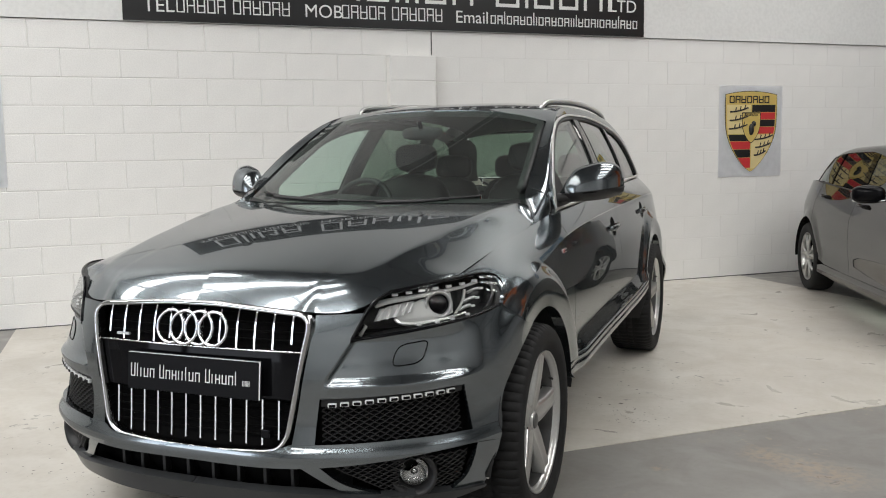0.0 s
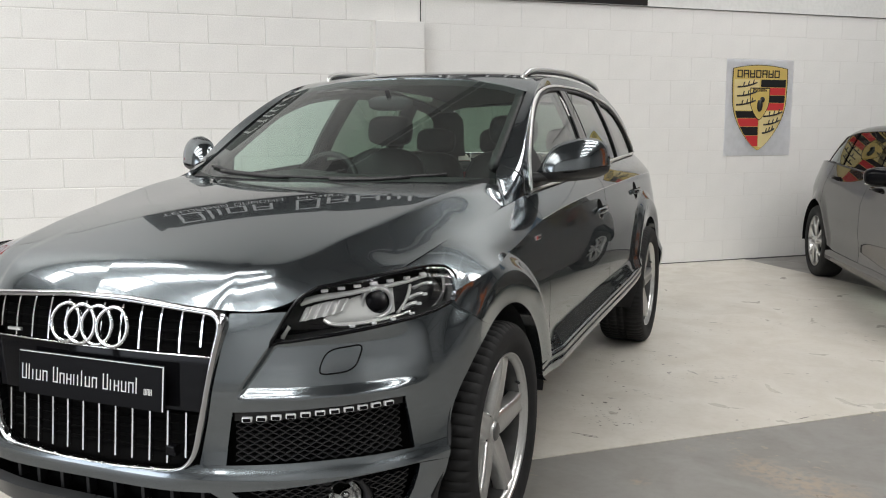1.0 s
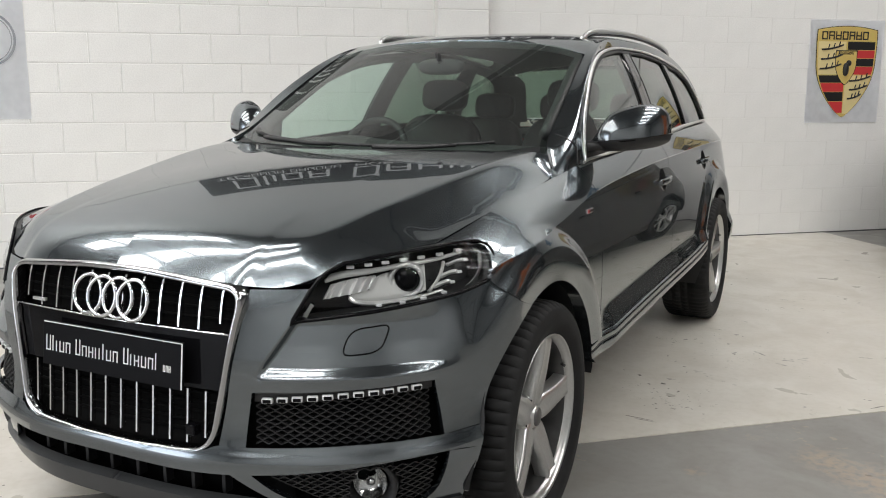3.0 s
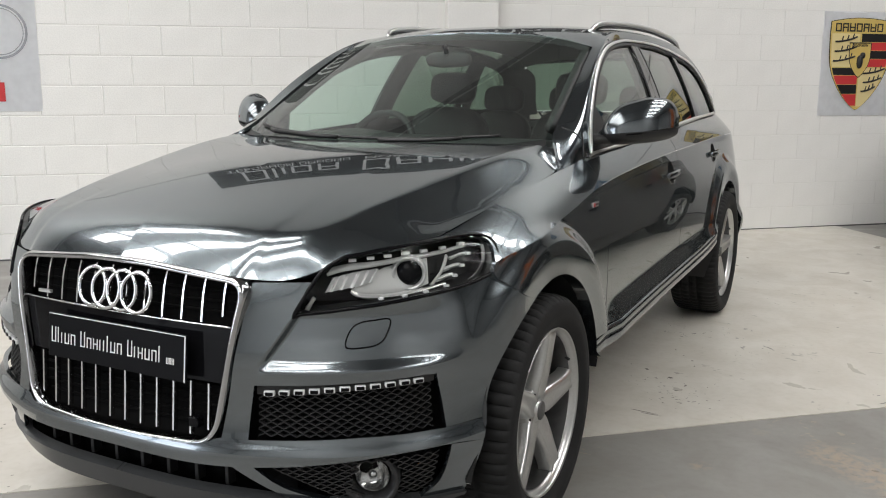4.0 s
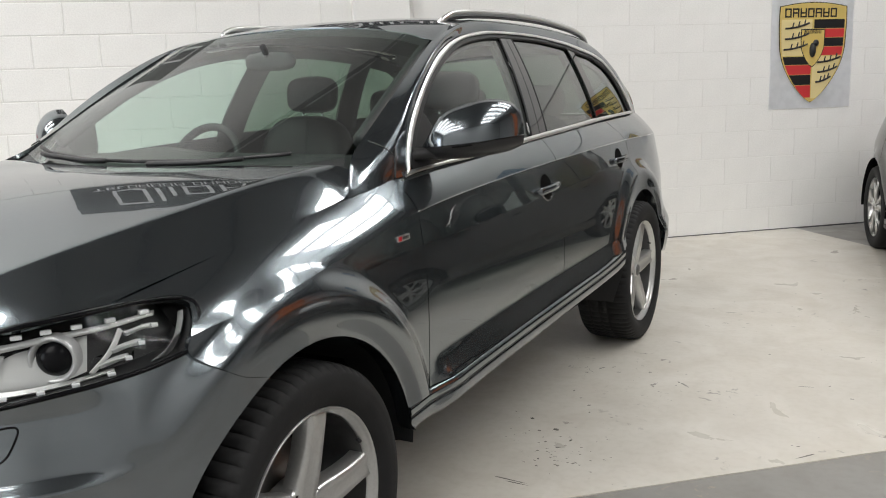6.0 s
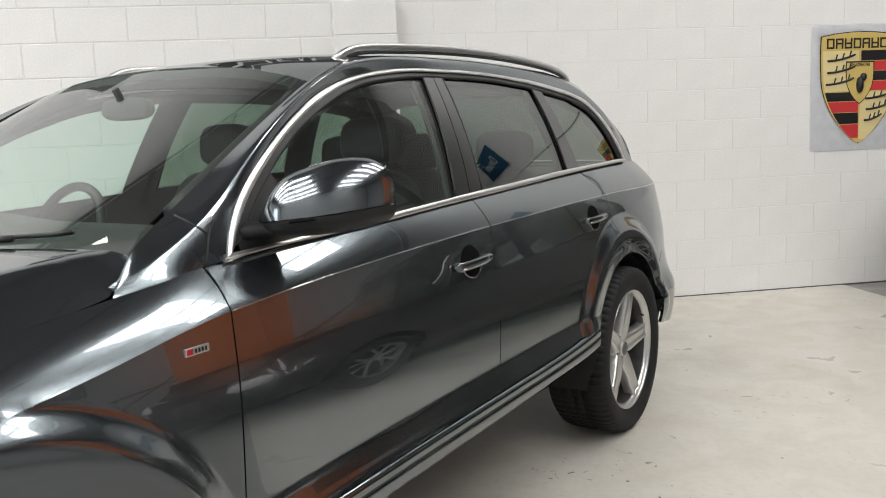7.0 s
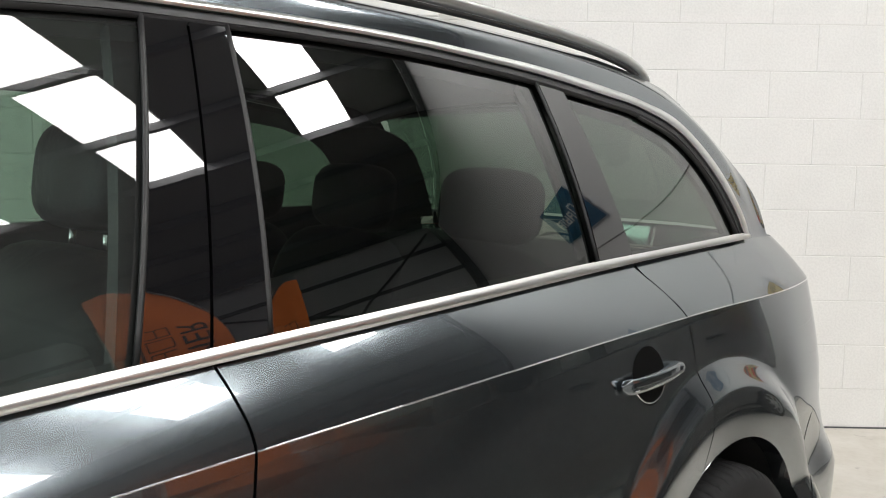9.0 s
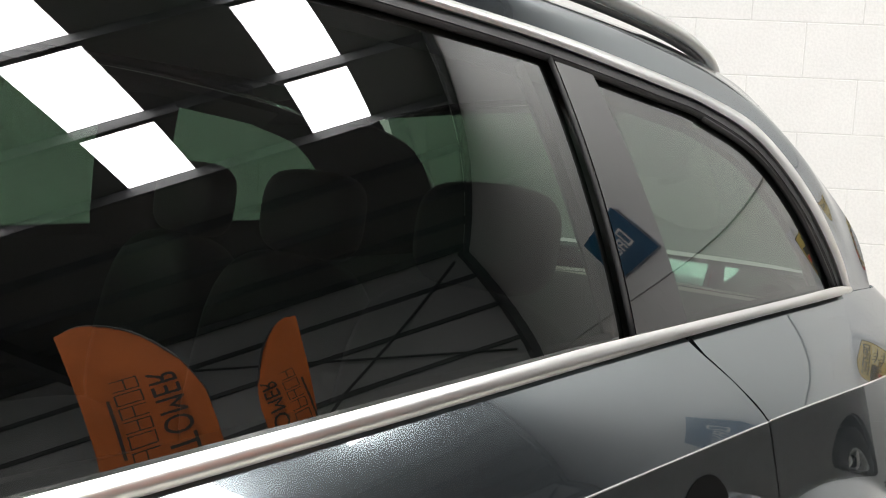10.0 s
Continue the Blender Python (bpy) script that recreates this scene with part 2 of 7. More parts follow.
def sheet_mesh(name, p, material, toward, rim=0.014, smooth=True):
    """A panel from a grid of places, facing the given way, with its edges turned in by rim."""
    n, m = p.shape[:2]
    normal = np.cross(np.gradient(p, axis=0), np.gradient(p, axis=1))
    normal /= np.linalg.norm(normal, axis=2, keepdims=True) + 1e-12
    flip = (normal.mean((0, 1)) * np.asarray(toward)).sum() < 0
    if flip:
        normal = -normal
    at = lambda i, j: i * m + j
    faces = [(at(i, j), at(i + 1, j), at(i + 1, j + 1), at(i, j + 1)) for i in range(n - 1) for j in range(m - 1)]
    verts = list(p.reshape(-1, 3))
    if rim:
        ring = [(i, 0) for i in range(n)] + [(n - 1, j) for j in range(1, m)] + [(i, m - 1) for i in range(n - 2, -1, -1)] + [(0, j) for j in range(m - 2, 0, -1)]
        a0, k = len(verts), len(ring)
        verts += [p[i, j] for i, j in ring] + [p[i, j] - rim * normal[i, j] for i, j in ring]
        faces += [(a0 + i, a0 + k + i, a0 + k + (i + 1) % k, a0 + (i + 1) % k) for i in range(k)]
    if flip:
        faces = [f[::-1] for f in faces]
    return mesh_of(name, verts, faces, material, smooth)


def sheet(name, p, material, parent, toward, rim=0.014, label=""):
    ob = new(name, sheet_mesh(name, p, material, toward, rim))
    ob.parent = parent
    return tagged(ob, label)


def pair(name, p, material, parents, toward, rim=0.014, label=""):
    """The same panel on both sides of the car."""
    made = []
    for side, parent in zip((1, -1), parents if isinstance(parents, (tuple, list)) else (parents, parents)):
        k = np.array([side, 1, 1.0])
        made.append(sheet(name, p * k, material, parent, np.asarray(toward) * k, rim, label))
    return made


def tube(name, points, radius, material, parent=None, sides=8, closed=False, squash=1.0, label="", caps=True):
    """A round bar along a path; radius may be a number or one per point."""
    p = np.array(points, float)
    n = len(p)
    r = np.full(n, radius) if np.isscalar(radius) else np.asarray(radius, float)
    t = np.roll(p, -1, 0) - np.roll(p, 1, 0) if closed else np.gradient(p, axis=0)
    t /= np.linalg.norm(t, axis=1, keepdims=True) + 1e-12
    up = np.array([0.0, 0.0, 1.0]) if abs(t[:, 2]).mean() < 0.8 else np.array([0.0, 1.0, 0.0])
    verts, faces = [], []
    for i in range(n):
        a = np.cross(t[i], up)
        a /= np.linalg.norm(a) + 1e-12
        b = np.cross(a, t[i])
        for k in range(sides):
            w = 2 * math.pi * k / sides
            verts.append(p[i] + r[i] * (math.cos(w) * a + squash * math.sin(w) * b))
    for i in range(n if closed else n - 1):
        j = (i + 1) % n
        for k in range(sides):
            k2 = (k + 1) % sides
            faces.append((i * sides + k, i * sides + k2, j * sides + k2, j * sides + k))
    if not closed and caps:
        faces += [tuple(range(sides))[::-1], tuple((n - 1) * sides + k for k in range(sides))]
    ob = new(name, mesh_of(name, verts, faces, material, True))
    ob.parent = parent
    return tagged(ob, label)


def lathe(name, profile, material, parent=None, segments=64, label="", notch=None, m=None, angles=None):
    """Turns a profile of (radius, x) round the x axis."""
    verts, faces, k = [], [], len(profile)
    for s in range(segments):
        a = angles[s] if angles else 2 * math.pi * s / segments
        for i, (r, x) in enumerate(profile):
            if notch:
                r -= notch(s, i)
            verts.append(Vector((x, r * math.cos(a), r * math.sin(a))))
    for s in range(segments):
        s2 = (s + 1) % segments
        for i in range(k - 1):
            faces.append((s * k + i, s * k + i + 1, s2 * k + i + 1, s2 * k + i))
    if m is not None:
        verts = [m @ v for v in verts]
    ob = new(name, mesh_of(name, verts, faces, material, True))
    ob.parent = parent
    return tagged(ob, label)


def blob(name, centre, size, power, material, parent=None, m=None, rings=14, around=20, label=""):
    """A soft box: a superellipsoid of half sizes."""
    f = lambda v: math.copysign(abs(v) ** (2 / power), v)
    verts, faces = [], []
    for i in range(rings + 1):
        a = -math.pi / 2 + math.pi * i / rings
        for k in range(around):
            b = 2 * math.pi * k / around
            v = Vector((size[0] * f(math.cos(a)) * f(math.cos(b)), size[1] * f(math.cos(a)) * f(math.sin(b)), size[2] * f(math.sin(a))))
            verts.append((m @ v if m is not None else v) + Vector(centre))
    for i in range(rings):
        for k in range(around):
            faces.append((i * around + k, i * around + (k + 1) % around, (i + 1) * around + (k + 1) % around, (i + 1) * around + k))
    ob = new(name, mesh_of(name, verts, faces, material, True))
    ob.parent = parent
    return tagged(ob, label)


# ---------------------------------------------------------------- materials of the cars


def car_paint(name, flake, body, coat=2.1, rough=0.19):
    """Metallic paint: flakes with a soft sheen over a dark ground, under a clear mirror coat."""
    m = bpy.data.materials.new(name)
    m.use_nodes = True
    nt = m.node_tree
    nt.nodes.remove(nt.nodes["Principled BSDF"])
    out = next(n for n in nt.nodes if n.type == "OUTPUT_MATERIAL")
    ground, sheen, mirror, under, over, slant = (nt.nodes.new("ShaderNode" + k) for k in ("BsdfDiffuse", "BsdfGlossy", "BsdfGlossy", "AddShader", "MixShader", "Fresnel"))
    co = coords(m)
    grain, haze = tex(m, "ShaderNodeTexNoise", Scale=3200.0, Detail=1.0), tex(m, "ShaderNodeTexNoise", Scale=1.2, Detail=3.0)
    for n in (grain, haze):
        link(m, co, n.inputs["Vector"])
    a = ramp(m, grain.outputs["Fac"], [(0.35, tuple(c * 0.95 for c in flake)), (0.7, tuple(c * 1.06 for c in flake))])
    b = ramp(m, haze.outputs["Fac"], [(0.3, (0.93, 0.93, 0.93)), (0.7, (1, 1, 1))])
    link(m, mixed(m, 1.0, a, b, "MULTIPLY"), sheen.inputs["Color"])
    sheen.inputs["Roughness"].default_value = rough
    ground.inputs["Color"].default_value = (*body, 1)
    mirror.inputs["Color"].default_value, mirror.inputs["Roughness"].default_value = (1, 1, 1, 1), 0.004
    slant.inputs["IOR"].default_value = coat
    link(m, ground.outputs[0], under.inputs[0])
    link(m, sheen.outputs[0], under.inputs[1])
    link(m, slant.outputs[0], over.inputs[0])
    link(m, under.outputs[0], over.inputs[1])
    link(m, mirror.outputs[0], over.inputs[2])
    link(m, over.outputs[0], out.inputs["Surface"])
    return m


def pane(name, tint, face=0.08, gloss=0.0, glare=0.0):
    """A thin pane: clear glass of a tint with a mirror coat that grows at a slant, alike from both sides."""
    m = bpy.data.materials.new(name)
    m.use_nodes = True
    nt = m.node_tree
    nt.nodes.remove(nt.nodes["Principled BSDF"])
    out = next(n for n in nt.nodes if n.type == "OUTPUT_MATERIAL")
    clear, shine, mix, slant = (nt.nodes.new(k) for k in ("ShaderNodeBsdfTransparent", "ShaderNodeBsdfGlossy", "ShaderNodeMixShader", "ShaderNodeLayerWeight"))
    power, scale = nt.nodes.new("ShaderNodeMath"), nt.nodes.new("ShaderNodeMath")
    power.operation, scale.operation = "POWER", "MULTIPLY_ADD"
    power.inputs[1].default_value = 4.6
    scale.inputs[1].default_value, scale.inputs[2].default_value = 1 - face, face
    clear.inputs["Color"].default_value = (*tint, 1)
    shine.inputs["Roughness"].default_value = gloss
    shine.inputs["Color"].default_value = (1, 1, 1, 1)
    slant.inputs["Blend"].default_value = 0.5
    link(m, slant.outputs["Facing"], power.inputs[0])
    link(m, power.outputs[0], scale.inputs[0])
    link(m, scale.outputs[0], mix.inputs[0])
    link(m, clear.outputs[0], mix.inputs[1])
    link(m, shine.outputs[0], mix.inputs[2])
    # pale veil standing in for the lit wall mirrored in the glass
    if glare:
        glare_base, veil = nt.nodes.new("ShaderNodeBsdfDiffuse"), nt.nodes.new("ShaderNodeMixShader")
        glare_base.inputs["Color"].default_value = (0.80, 0.82, 0.80, 1)
        veil.inputs[0].default_value = glare
        link(m, mix.outputs[0], veil.inputs[1])
        link(m, glare_base.outputs[0], veil.inputs[2])
        mix = veil
    link(m, mix.outputs[0], out.inputs["Surface"])
    return m


PAINT = car_paint("grey_metallic_paint", (0.172, 0.195, 0.210), (0.005, 0.006, 0.007), 1.75)
PAINT_2 = car_paint("graphite_metallic_paint", (0.030, 0.028, 0.026), (0.012, 0.011, 0.010), 1.6)
CHROME = mat("chrome", (0.80, 0.80, 0.80), 0.10, 1.0)
SATIN = mat("satin_aluminium", (0.77, 0.77, 0.76), 0.32, 1.0)
SOFT_CHROME = mat("brushed_chrome", (0.52, 0.52, 0.52), 0.10, 1.0)
FOG_SILVER = mat("fog_lamp_reflector", (0.70, 0.70, 0.70), 0.16, 1.0)
ALLOY = grained("silver_alloy", (0.62, 0.62, 0.61), 0.30, 0.05, 9, 120, 0.02, metal=0.85)
ALLOY_DARK = grained("dark_barrel", (0.16, 0.16, 0.16), 0.4, 0.2, 9, 60, 0.05, metal=0.8)
RUBBER = grained("tyre_rubber", (0.014, 0.014, 0.0145), 0.75, 0.25, 12, 150, 0.12)
principled(RUBBER).inputs["Specular IOR Level"].default_value = 0.3
BLACK = grained("black_plastic", (0.016, 0.016, 0.017), 0.45, 0.2, 8, 200, 0.15)
PIANO_BLACK = mat("piano_black", (0.006, 0.006, 0.007), 0.02, 0.0, IOR=2.05)
GLOSS_BLACK = mat("gloss_black", (0.005, 0.005, 0.006), 0.05, 0.0, Specular_IOR_Level=0.12)
PLATE_BLACK = mat("plate_black", (0.006, 0.006, 0.007), 0.3, 0.0, Specular_IOR_Level=0.06)
DARK = mat("dark_void", (0.006, 0.006, 0.006), 0.9, 0.0, Specular_IOR_Level=0.05)
GLASS = pane("green_glass", (0.70, 0.83, 0.77), 0.085, 0.0, 0.02)
SCREEN = pane("windscreen_glass", (0.72, 0.84, 0.78), 0.085, 0.0, 0.022)
PRIVACY = pane("privacy_glass", (0.20, 0.275, 0.22), 0.125)
LENS = pane("clear_lens", (0.92, 0.93, 0.93), 0.010)
LED = mat("led_plastic", (0.85, 0.86, 0.87), 0.15, 0.0, Coat_Weight=1.0)
REFLECTOR = mat("lamp_reflector", (0.66, 0.66, 0.65), 0.34, 0.25)
LAMP_SILVER = mat("lamp_silver", (0.60, 0.60, 0.60), 0.30, 0.4)
LEATHER = grained("black_leather", (0.016, 0.016, 0.017), 0.5, 0.2, 8, 90, 0.25)
TRIM_GREY = grained("grey_cabin_plastic", (0.032, 0.032, 0.033), 0.55, 0.15, 8, 120, 0.2)
HEADLINER = grained("headliner", (0.30, 0.29, 0.28), 0.9, 0.05, 8, 120, 0.2)
LIP = grained("dark_lip_plastic", (0.034, 0.036, 0.038), 0.32, 0.12, 8, 120, 0.1)
RED_LENS = mat("red_lamp_lens", (0.35, 0.01, 0.012), 0.12, 0.0, Coat_Weight=1.0)
RED = mat("red_enamel", (0.45, 0.02, 0.03), 0.3)
WHITE_PRINT = mat("white_print", (0.82, 0.82, 0.81), 0.5)
BLACK_PRINT = grained("black_print", (0.014, 0.014, 0.015), 0.32, 0.1, 2, 60, 0.03)
STEEL_DISC = grained("brake_disc", (0.32, 0.31, 0.30), 0.4, 0.1, 10, 80, 0.1, metal=0.9)
COURSE, BLOCK, FIRST = 0.2304, 0.46, 0.213
BLOCK_TOP = FIRST + 10 * COURSE
wall_n = hall_box("wall_north", (U_WEST, -0.25, 0), (U_EAST, -0.0035, BLOCK_TOP), MORTAR, kind="structure", label="white painted blockwork wall", category="wall")
hall_box("wall_north_upper", (U_WEST, -0.25, BLOCK_TOP + 0.006), (U_EAST, 0.016, 6.9), CLADDING, kind="structure", label="white sheeting above the blockwork", category="wall")
hall_box("wall_foot_trim", (U_WEST, -0.002, 0), (U_EAST, 0.003, 0.012), STEEL, kind="structure", label="dark grimy joint along the wall foot", category="trim")
hall_box("wall_east", (U_EAST, -0.25, 0), (U_EAST + 0.2, V_SOUTH, 6.9), GREY_WALL, kind="structure", label="grey sheeted side wall", category="wall")
for va, vb, za, zb in ((-0.25, DOOR_V[0], 0, 6.9), (DOOR_V[1], V_SOUTH, 0, 6.9), (DOOR_V[0], DOOR_V[1], DOOR_Z, 6.9)):
    hall_box("wall_west", (U_WEST - 0.2, va, za), (U_WEST, vb, zb), GREY_WALL, kind="structure", label="grey sheeted side wall with an open vehicle doorway", category="wall")
hall_box("ground", (-400, -400, -0.30), (400, 400, -0.21), FLOOR_GREY, kind="structure", label="grey yard outside the hall", category="ground")
hall_box("wall_south", (U_WEST, V_SOUTH, 0), (U_EAST, V_SOUTH + 0.2, 6.9), GREY_WALL, kind="structure", label="grey sheeted end wall", category="wall")


def roof_slope(u0, u1, sky):
    """One roof slope as sheets between the strips of roof lights, 6 cm thick."""
    bm = bmesh.new()

    def plate_(ua, ub, va, vb):
        pts = [hall(u, v, roof_z(u) + dz) for dz in (0.03, 0.09) for u, v in ((ua, va), (ub, va), (ub, vb), (ua, vb))]
        vs = [bm.verts.new(p) for p in pts]
        for f in ((0, 3, 2, 1), (4, 5, 6, 7), (0, 1, 5, 4), (1, 2, 6, 5), (2, 3, 7, 6), (3, 0, 4, 7)):
            bm.faces.new([vs[i] for i in f])
    va = -0.25
    for v in SKY_V:
        plate_(u0, u1, va, v - SKY_W / 2)
        plate_(u0, sky[0] + (0.7 if v < 2 and sky is SKY_EAST else 0.0), v - SKY_W / 2, v + SKY_W / 2)
        plate_(sky[1] - (1.15 if v < 2 and sky is SKY_WEST else 0.0), u1, v - SKY_W / 2, v + SKY_W / 2)
        va = v + SKY_W / 2
    plate_(u0, u1, va, V_SOUTH + 0.2)
    bmesh.ops.recalc_face_normals(bm, faces=bm.faces)
    return bm


tagged(part("ceiling", roof_slope(U_RIDGE, U_EAST + 0.2, SKY_EAST), ROOF), "dark grey sheet roof with strips of roof lights", "ceiling", kind="structure")
tagged(part("ceiling", roof_slope(U_WEST - 0.2, U_RIDGE, SKY_WEST), ROOF), "dark grey sheet roof with strips of roof lights", "ceiling", kind="structure")
u = 3.9 + 4 * PURLIN
while u > U_WEST:
    zt = roof_z(u) + 0.025
    hall_box("ceiling_purlin", (u - 0.035, 0.02, zt - 0.17), (u + 0.035, V_SOUTH, zt), STEEL, kind="structure", label="dark steel roof purlin", category="beam")
    u -= PURLIN


def rafter(v, w=0.16, depth=0.32):
    bm = bmesh.new()
    for ua, ub in ((U_RIDGE, U_EAST), (U_WEST, U_RIDGE)):
        pts = [hall(u, vv, roof_z(u) - 0.15 - d) for vv in (v - w / 2, v + w / 2) for u, d in ((ua, 0), (ub, 0), (ub, depth), (ua, depth))]
        vs = [bm.verts.new(p) for p in pts]
        for f in ((0, 1, 2, 3), (4, 7, 6, 5), (0, 4, 5, 1), (3, 2, 6, 7), (0, 3, 7, 4), (1, 5, 6, 2)):
            bm.faces.new([vs[i] for i in f])
    bmesh.ops.recalc_face_normals(bm, faces=bm.faces)
    tagged(part("ceiling_rafter", bm, STEEL), "dark steel portal rafter", "beam", kind="structure")


for v in (0.07, 6.4, 12.8):
    rafter(v, *((0.08, 0.06) if v < 1 else (0.16, 0.32)))
    for uc in (U_EAST - 0.16, U_WEST + 0.16):
        hall_box("wall_column", (uc - 0.14, v - 0.08, 0), (uc + 0.14, v + 0.08, 5.9), STEEL, kind="structure", label="dark steel column", category="column")
for z in (1.2, 2.2, 3.3, 4.3, 5.2):
    hall_box("wall_rail", (U_EAST - 0.10, 0.0, z - 0.05), (U_EAST - 0.002, V_SOUTH, z + 0.05), STEEL, kind="structure", label="dark steel sheeting rail", category="beam")
    for va, vb in (((0.0, DOOR_V[0]), (DOOR_V[1], V_SOUTH)) if z < DOOR_Z else ((0.0, V_SOUTH),)):
        hall_box("wall_rail", (U_WEST + 0.002, va, z - 0.05), (U_WEST + 0.10, vb, z + 0.05), STEEL, kind="structure", label="dark steel sheeting rail", category="beam")
for (va, za), (vb, zb) in (((0.3, 3.0), (6.2, 5.7)), ((0.3, 5.7), (6.2, 0.4))):
    tagged(tube("wall_brace", [hall(U_EAST - 0.14, va, za), hall(U_EAST - 0.14, vb, zb)], 0.03, STEEL, None, 8), "dark steel wall brace", "brace", kind="structure")

# pilaster, coursed like the wall
pil = empty("pilaster", "white painted blockwork pilaster", "pilaster", kind="structure")
hall_box("pilaster_core", (-2.196, -0.05, 0), (-1.756, 0.094, 2.287), MORTAR, pil)
hall_box("movement_joint", (-1.765, -0.004, 2.30), (-1.757, 0.0015, BLOCK_TOP), mat("black_joint", (0.02, 0.02, 0.02), 0.8), kind="structure", label="black movement joint in the blockwork", category="joint")
# ---------------------------------------------------------------- the large car: shape
# its own frame is the world's: front axle at y 0, nose towards -y, x to its left
AXLE_R, WHEEL_R = 3.002, 0.375
ARCH_F, ARCH_R, ARCH_RAD = (0.012, 0.375), (3.012, 0.375), 0.437

LOW = mono([0.2, 0.30, 0.38, 0.46, 0.475, 0.51, 0.548, 0.560, 0.64, 0.72, 0.80, 0.90, 1.0, 1.09], [0.93, 0.955, 0.966, 0.968, 0.966, 0.953, 0.9405, 0.9388, 0.9384, 0.9374, 0.9346, 0.9215, 0.902, 0.884])
PLAN_Y = mono([-0.7, -0.59, -0.47, -0.34, -0.2, 0.0, 0.3, 2.2, 2.9, 3.3, 3.6, 3.85, 4.0, 4.1], [-0.235, -0.135, -0.065, -0.025, -0.006, 0, 0, 0, -0.006, -0.014, -0.042, -0.097, -0.175, -0.305])
RISE = mono([0.3, 0.45, 0.6, 1.72, 2.6], [0.026, 0.030, 0.038, 0.062, 0.066])
CREASE_Z = mono([-0.5, -0.3, 0.23, 0.64, 1.03, 1.86, 2.93, 3.6, 4.1], [0.88, 0.915, 0.972, 1.028, 1.05, 1.072, 1.082, 1.07, 1.06])
TOP_Z = mono([-0.5, -0.38, 0.0, 0.41, 0.66, 0.93, 1.84, 2.84, 3.5, 4.1], [0.972, 0.987, 1.045, 1.092, 1.121, 1.133, 1.163, 1.187, 1.192, 1.18])
TOP_X = mono([-0.5, -0.38, 0.0, 0.41, 0.66, 1.3, 1.84, 2.84, 3.5, 3.8, 4.1], [0.74, 0.767, 0.787, 0.802, 0.815, 0.829, 0.827, 0.785, 0.745, 0.70, 0.58])
BELT_X = mono([0.4, 0.73, 1.3, 1.84, 2.83, 3.48, 3.7], [0.80, 0.82, 0.83, 0.827, 0.783, 0.745, 0.72])
BELT_Z = mono([0.4, 0.73, 1.84, 2.83, 3.48, 3.7], [1.12, 1.138, 1.173, 1.206, 1.213, 1.21])


def smoothstep(a, b, x):
    t = np.clip((x - a) / (b - a), 0, 1)
    return t * t * (3 - 2 * t)


def side_x(y, z):
    """Half the car's width below the windows."""
    y, z = np.asarray(y, float), np.asarray(z, float)
    zc, zt = CREASE_Z(y), TOP_Z(y)
    low = LOW(np.minimum(z, zc) - RISE(y) * (1 - smoothstep(0.58, 0.80, z))) + PLAN_Y(y)
    low = low - np.maximum(low - PLAN_Y(y) - 0.9385, 0) * (1 - smoothstep(0.57, 0.72, y)) * smoothstep(0.42, 0.46, z) * smoothstep(0.3, 0.42, y)
    t = np.clip((z - zc) / (zt - zc), 0, 1.3)
    w = 0.55 + 0.23 * smoothstep(0.2, 1.1, y)
    x = low + (TOP_X(y) - low) * (w * t + (1 - w) * t * t)
    # flares: a brow that swells out of the wing and tucks in again towards the lip
    for (cy, cz), grow in ((ARCH_F, 0.030), (ARCH_R, 0.030)):
        r = np.hypot(y - cy, z - cz)
        brow = (1 - smoothstep(0.535, 0.61, r)) * (1 - 0.30 * (1 - smoothstep(0.43, 0.52, r)))
        x = x + grow * brow * smoothstep(0.30, 0.5, z)
    return x


def glass_x(y, z):
    t = z - BELT_Z(y)
    return BELT_X(y) - 0.29 * t - 0.43 * t * t


def on_side(p, out=0.0):
    y, z = p[..., 0], p[..., 1]
    return np.stack([side_x(y, z) + out, y, z], -1)


def on_glass(p, out=0.0):
    y, z = p[..., 0], p[..., 1]
    return np.stack([glass_x(y, z) + 0.9 * out, y, z + 0.4 * out], -1)


# the nose: a plan curve from the middle round to the front wheel, and how far it stands out at each height
NOSE = curve([(-0.3, -0.862), (0, -0.875), (0.3, -0.862), (0.543, -0.785), (0.70, -0.69), (0.80, -0.59), (0.87, -0.47), (0.91, -0.34), (0.93, -0.2), (0.935, 0.0), (0.935, 0.3)], 700)
NOSE = NOSE[NOSE[:, 0] >= 0]
NOSE_S = np.r_[0, np.cumsum(np.linalg.norm(np.diff(NOSE, axis=0), axis=1))]
NOSE_T = np.gradient(NOSE, axis=0)
NOSE_N = np.stack([NOSE_T[:, 1], -NOSE_T[:, 0]], 1) / np.linalg.norm(NOSE_T, axis=1, keepdims=True)
NOSE_OUT = mono([0.2, 0.28, 0.36, 0.425, 0.455, 0.50, 0.60, 0.68, 0.72, 0.80, 0.90, 0.98], [-0.07, -0.035, 0.0, 0.024, 0.028, 0.010, -0.002, 0.002, -0.001, -0.019, -0.055, -0.09])
CHEEK_S = mono([0.64, 0.683, 0.709, 0.734, 0.78, 0.816, 0.87], [0.468, 0.474, 0.486, 0.504, 0.536, 0.561, 0.595])


def cheek(s, z):
    """The hollow under the headlight: an S-shaped edge beside the grille, a ridge below."""
    e = CHEEK_S(z)
    into = smoothstep(e - 0.002, e + 0.018, s) * (1 - smoothstep(0.88, 1.06, s))
    hollow = (0.45 * smoothstep(0.674, 0.704, z) + 0.55 * smoothstep(0.680, 0.765, z)) * (1 - smoothstep(0.80, 0.87, z))
    return into * (-0.028 * hollow + 0.004 * np.exp(-((z - 0.676) / 0.020) ** 2))


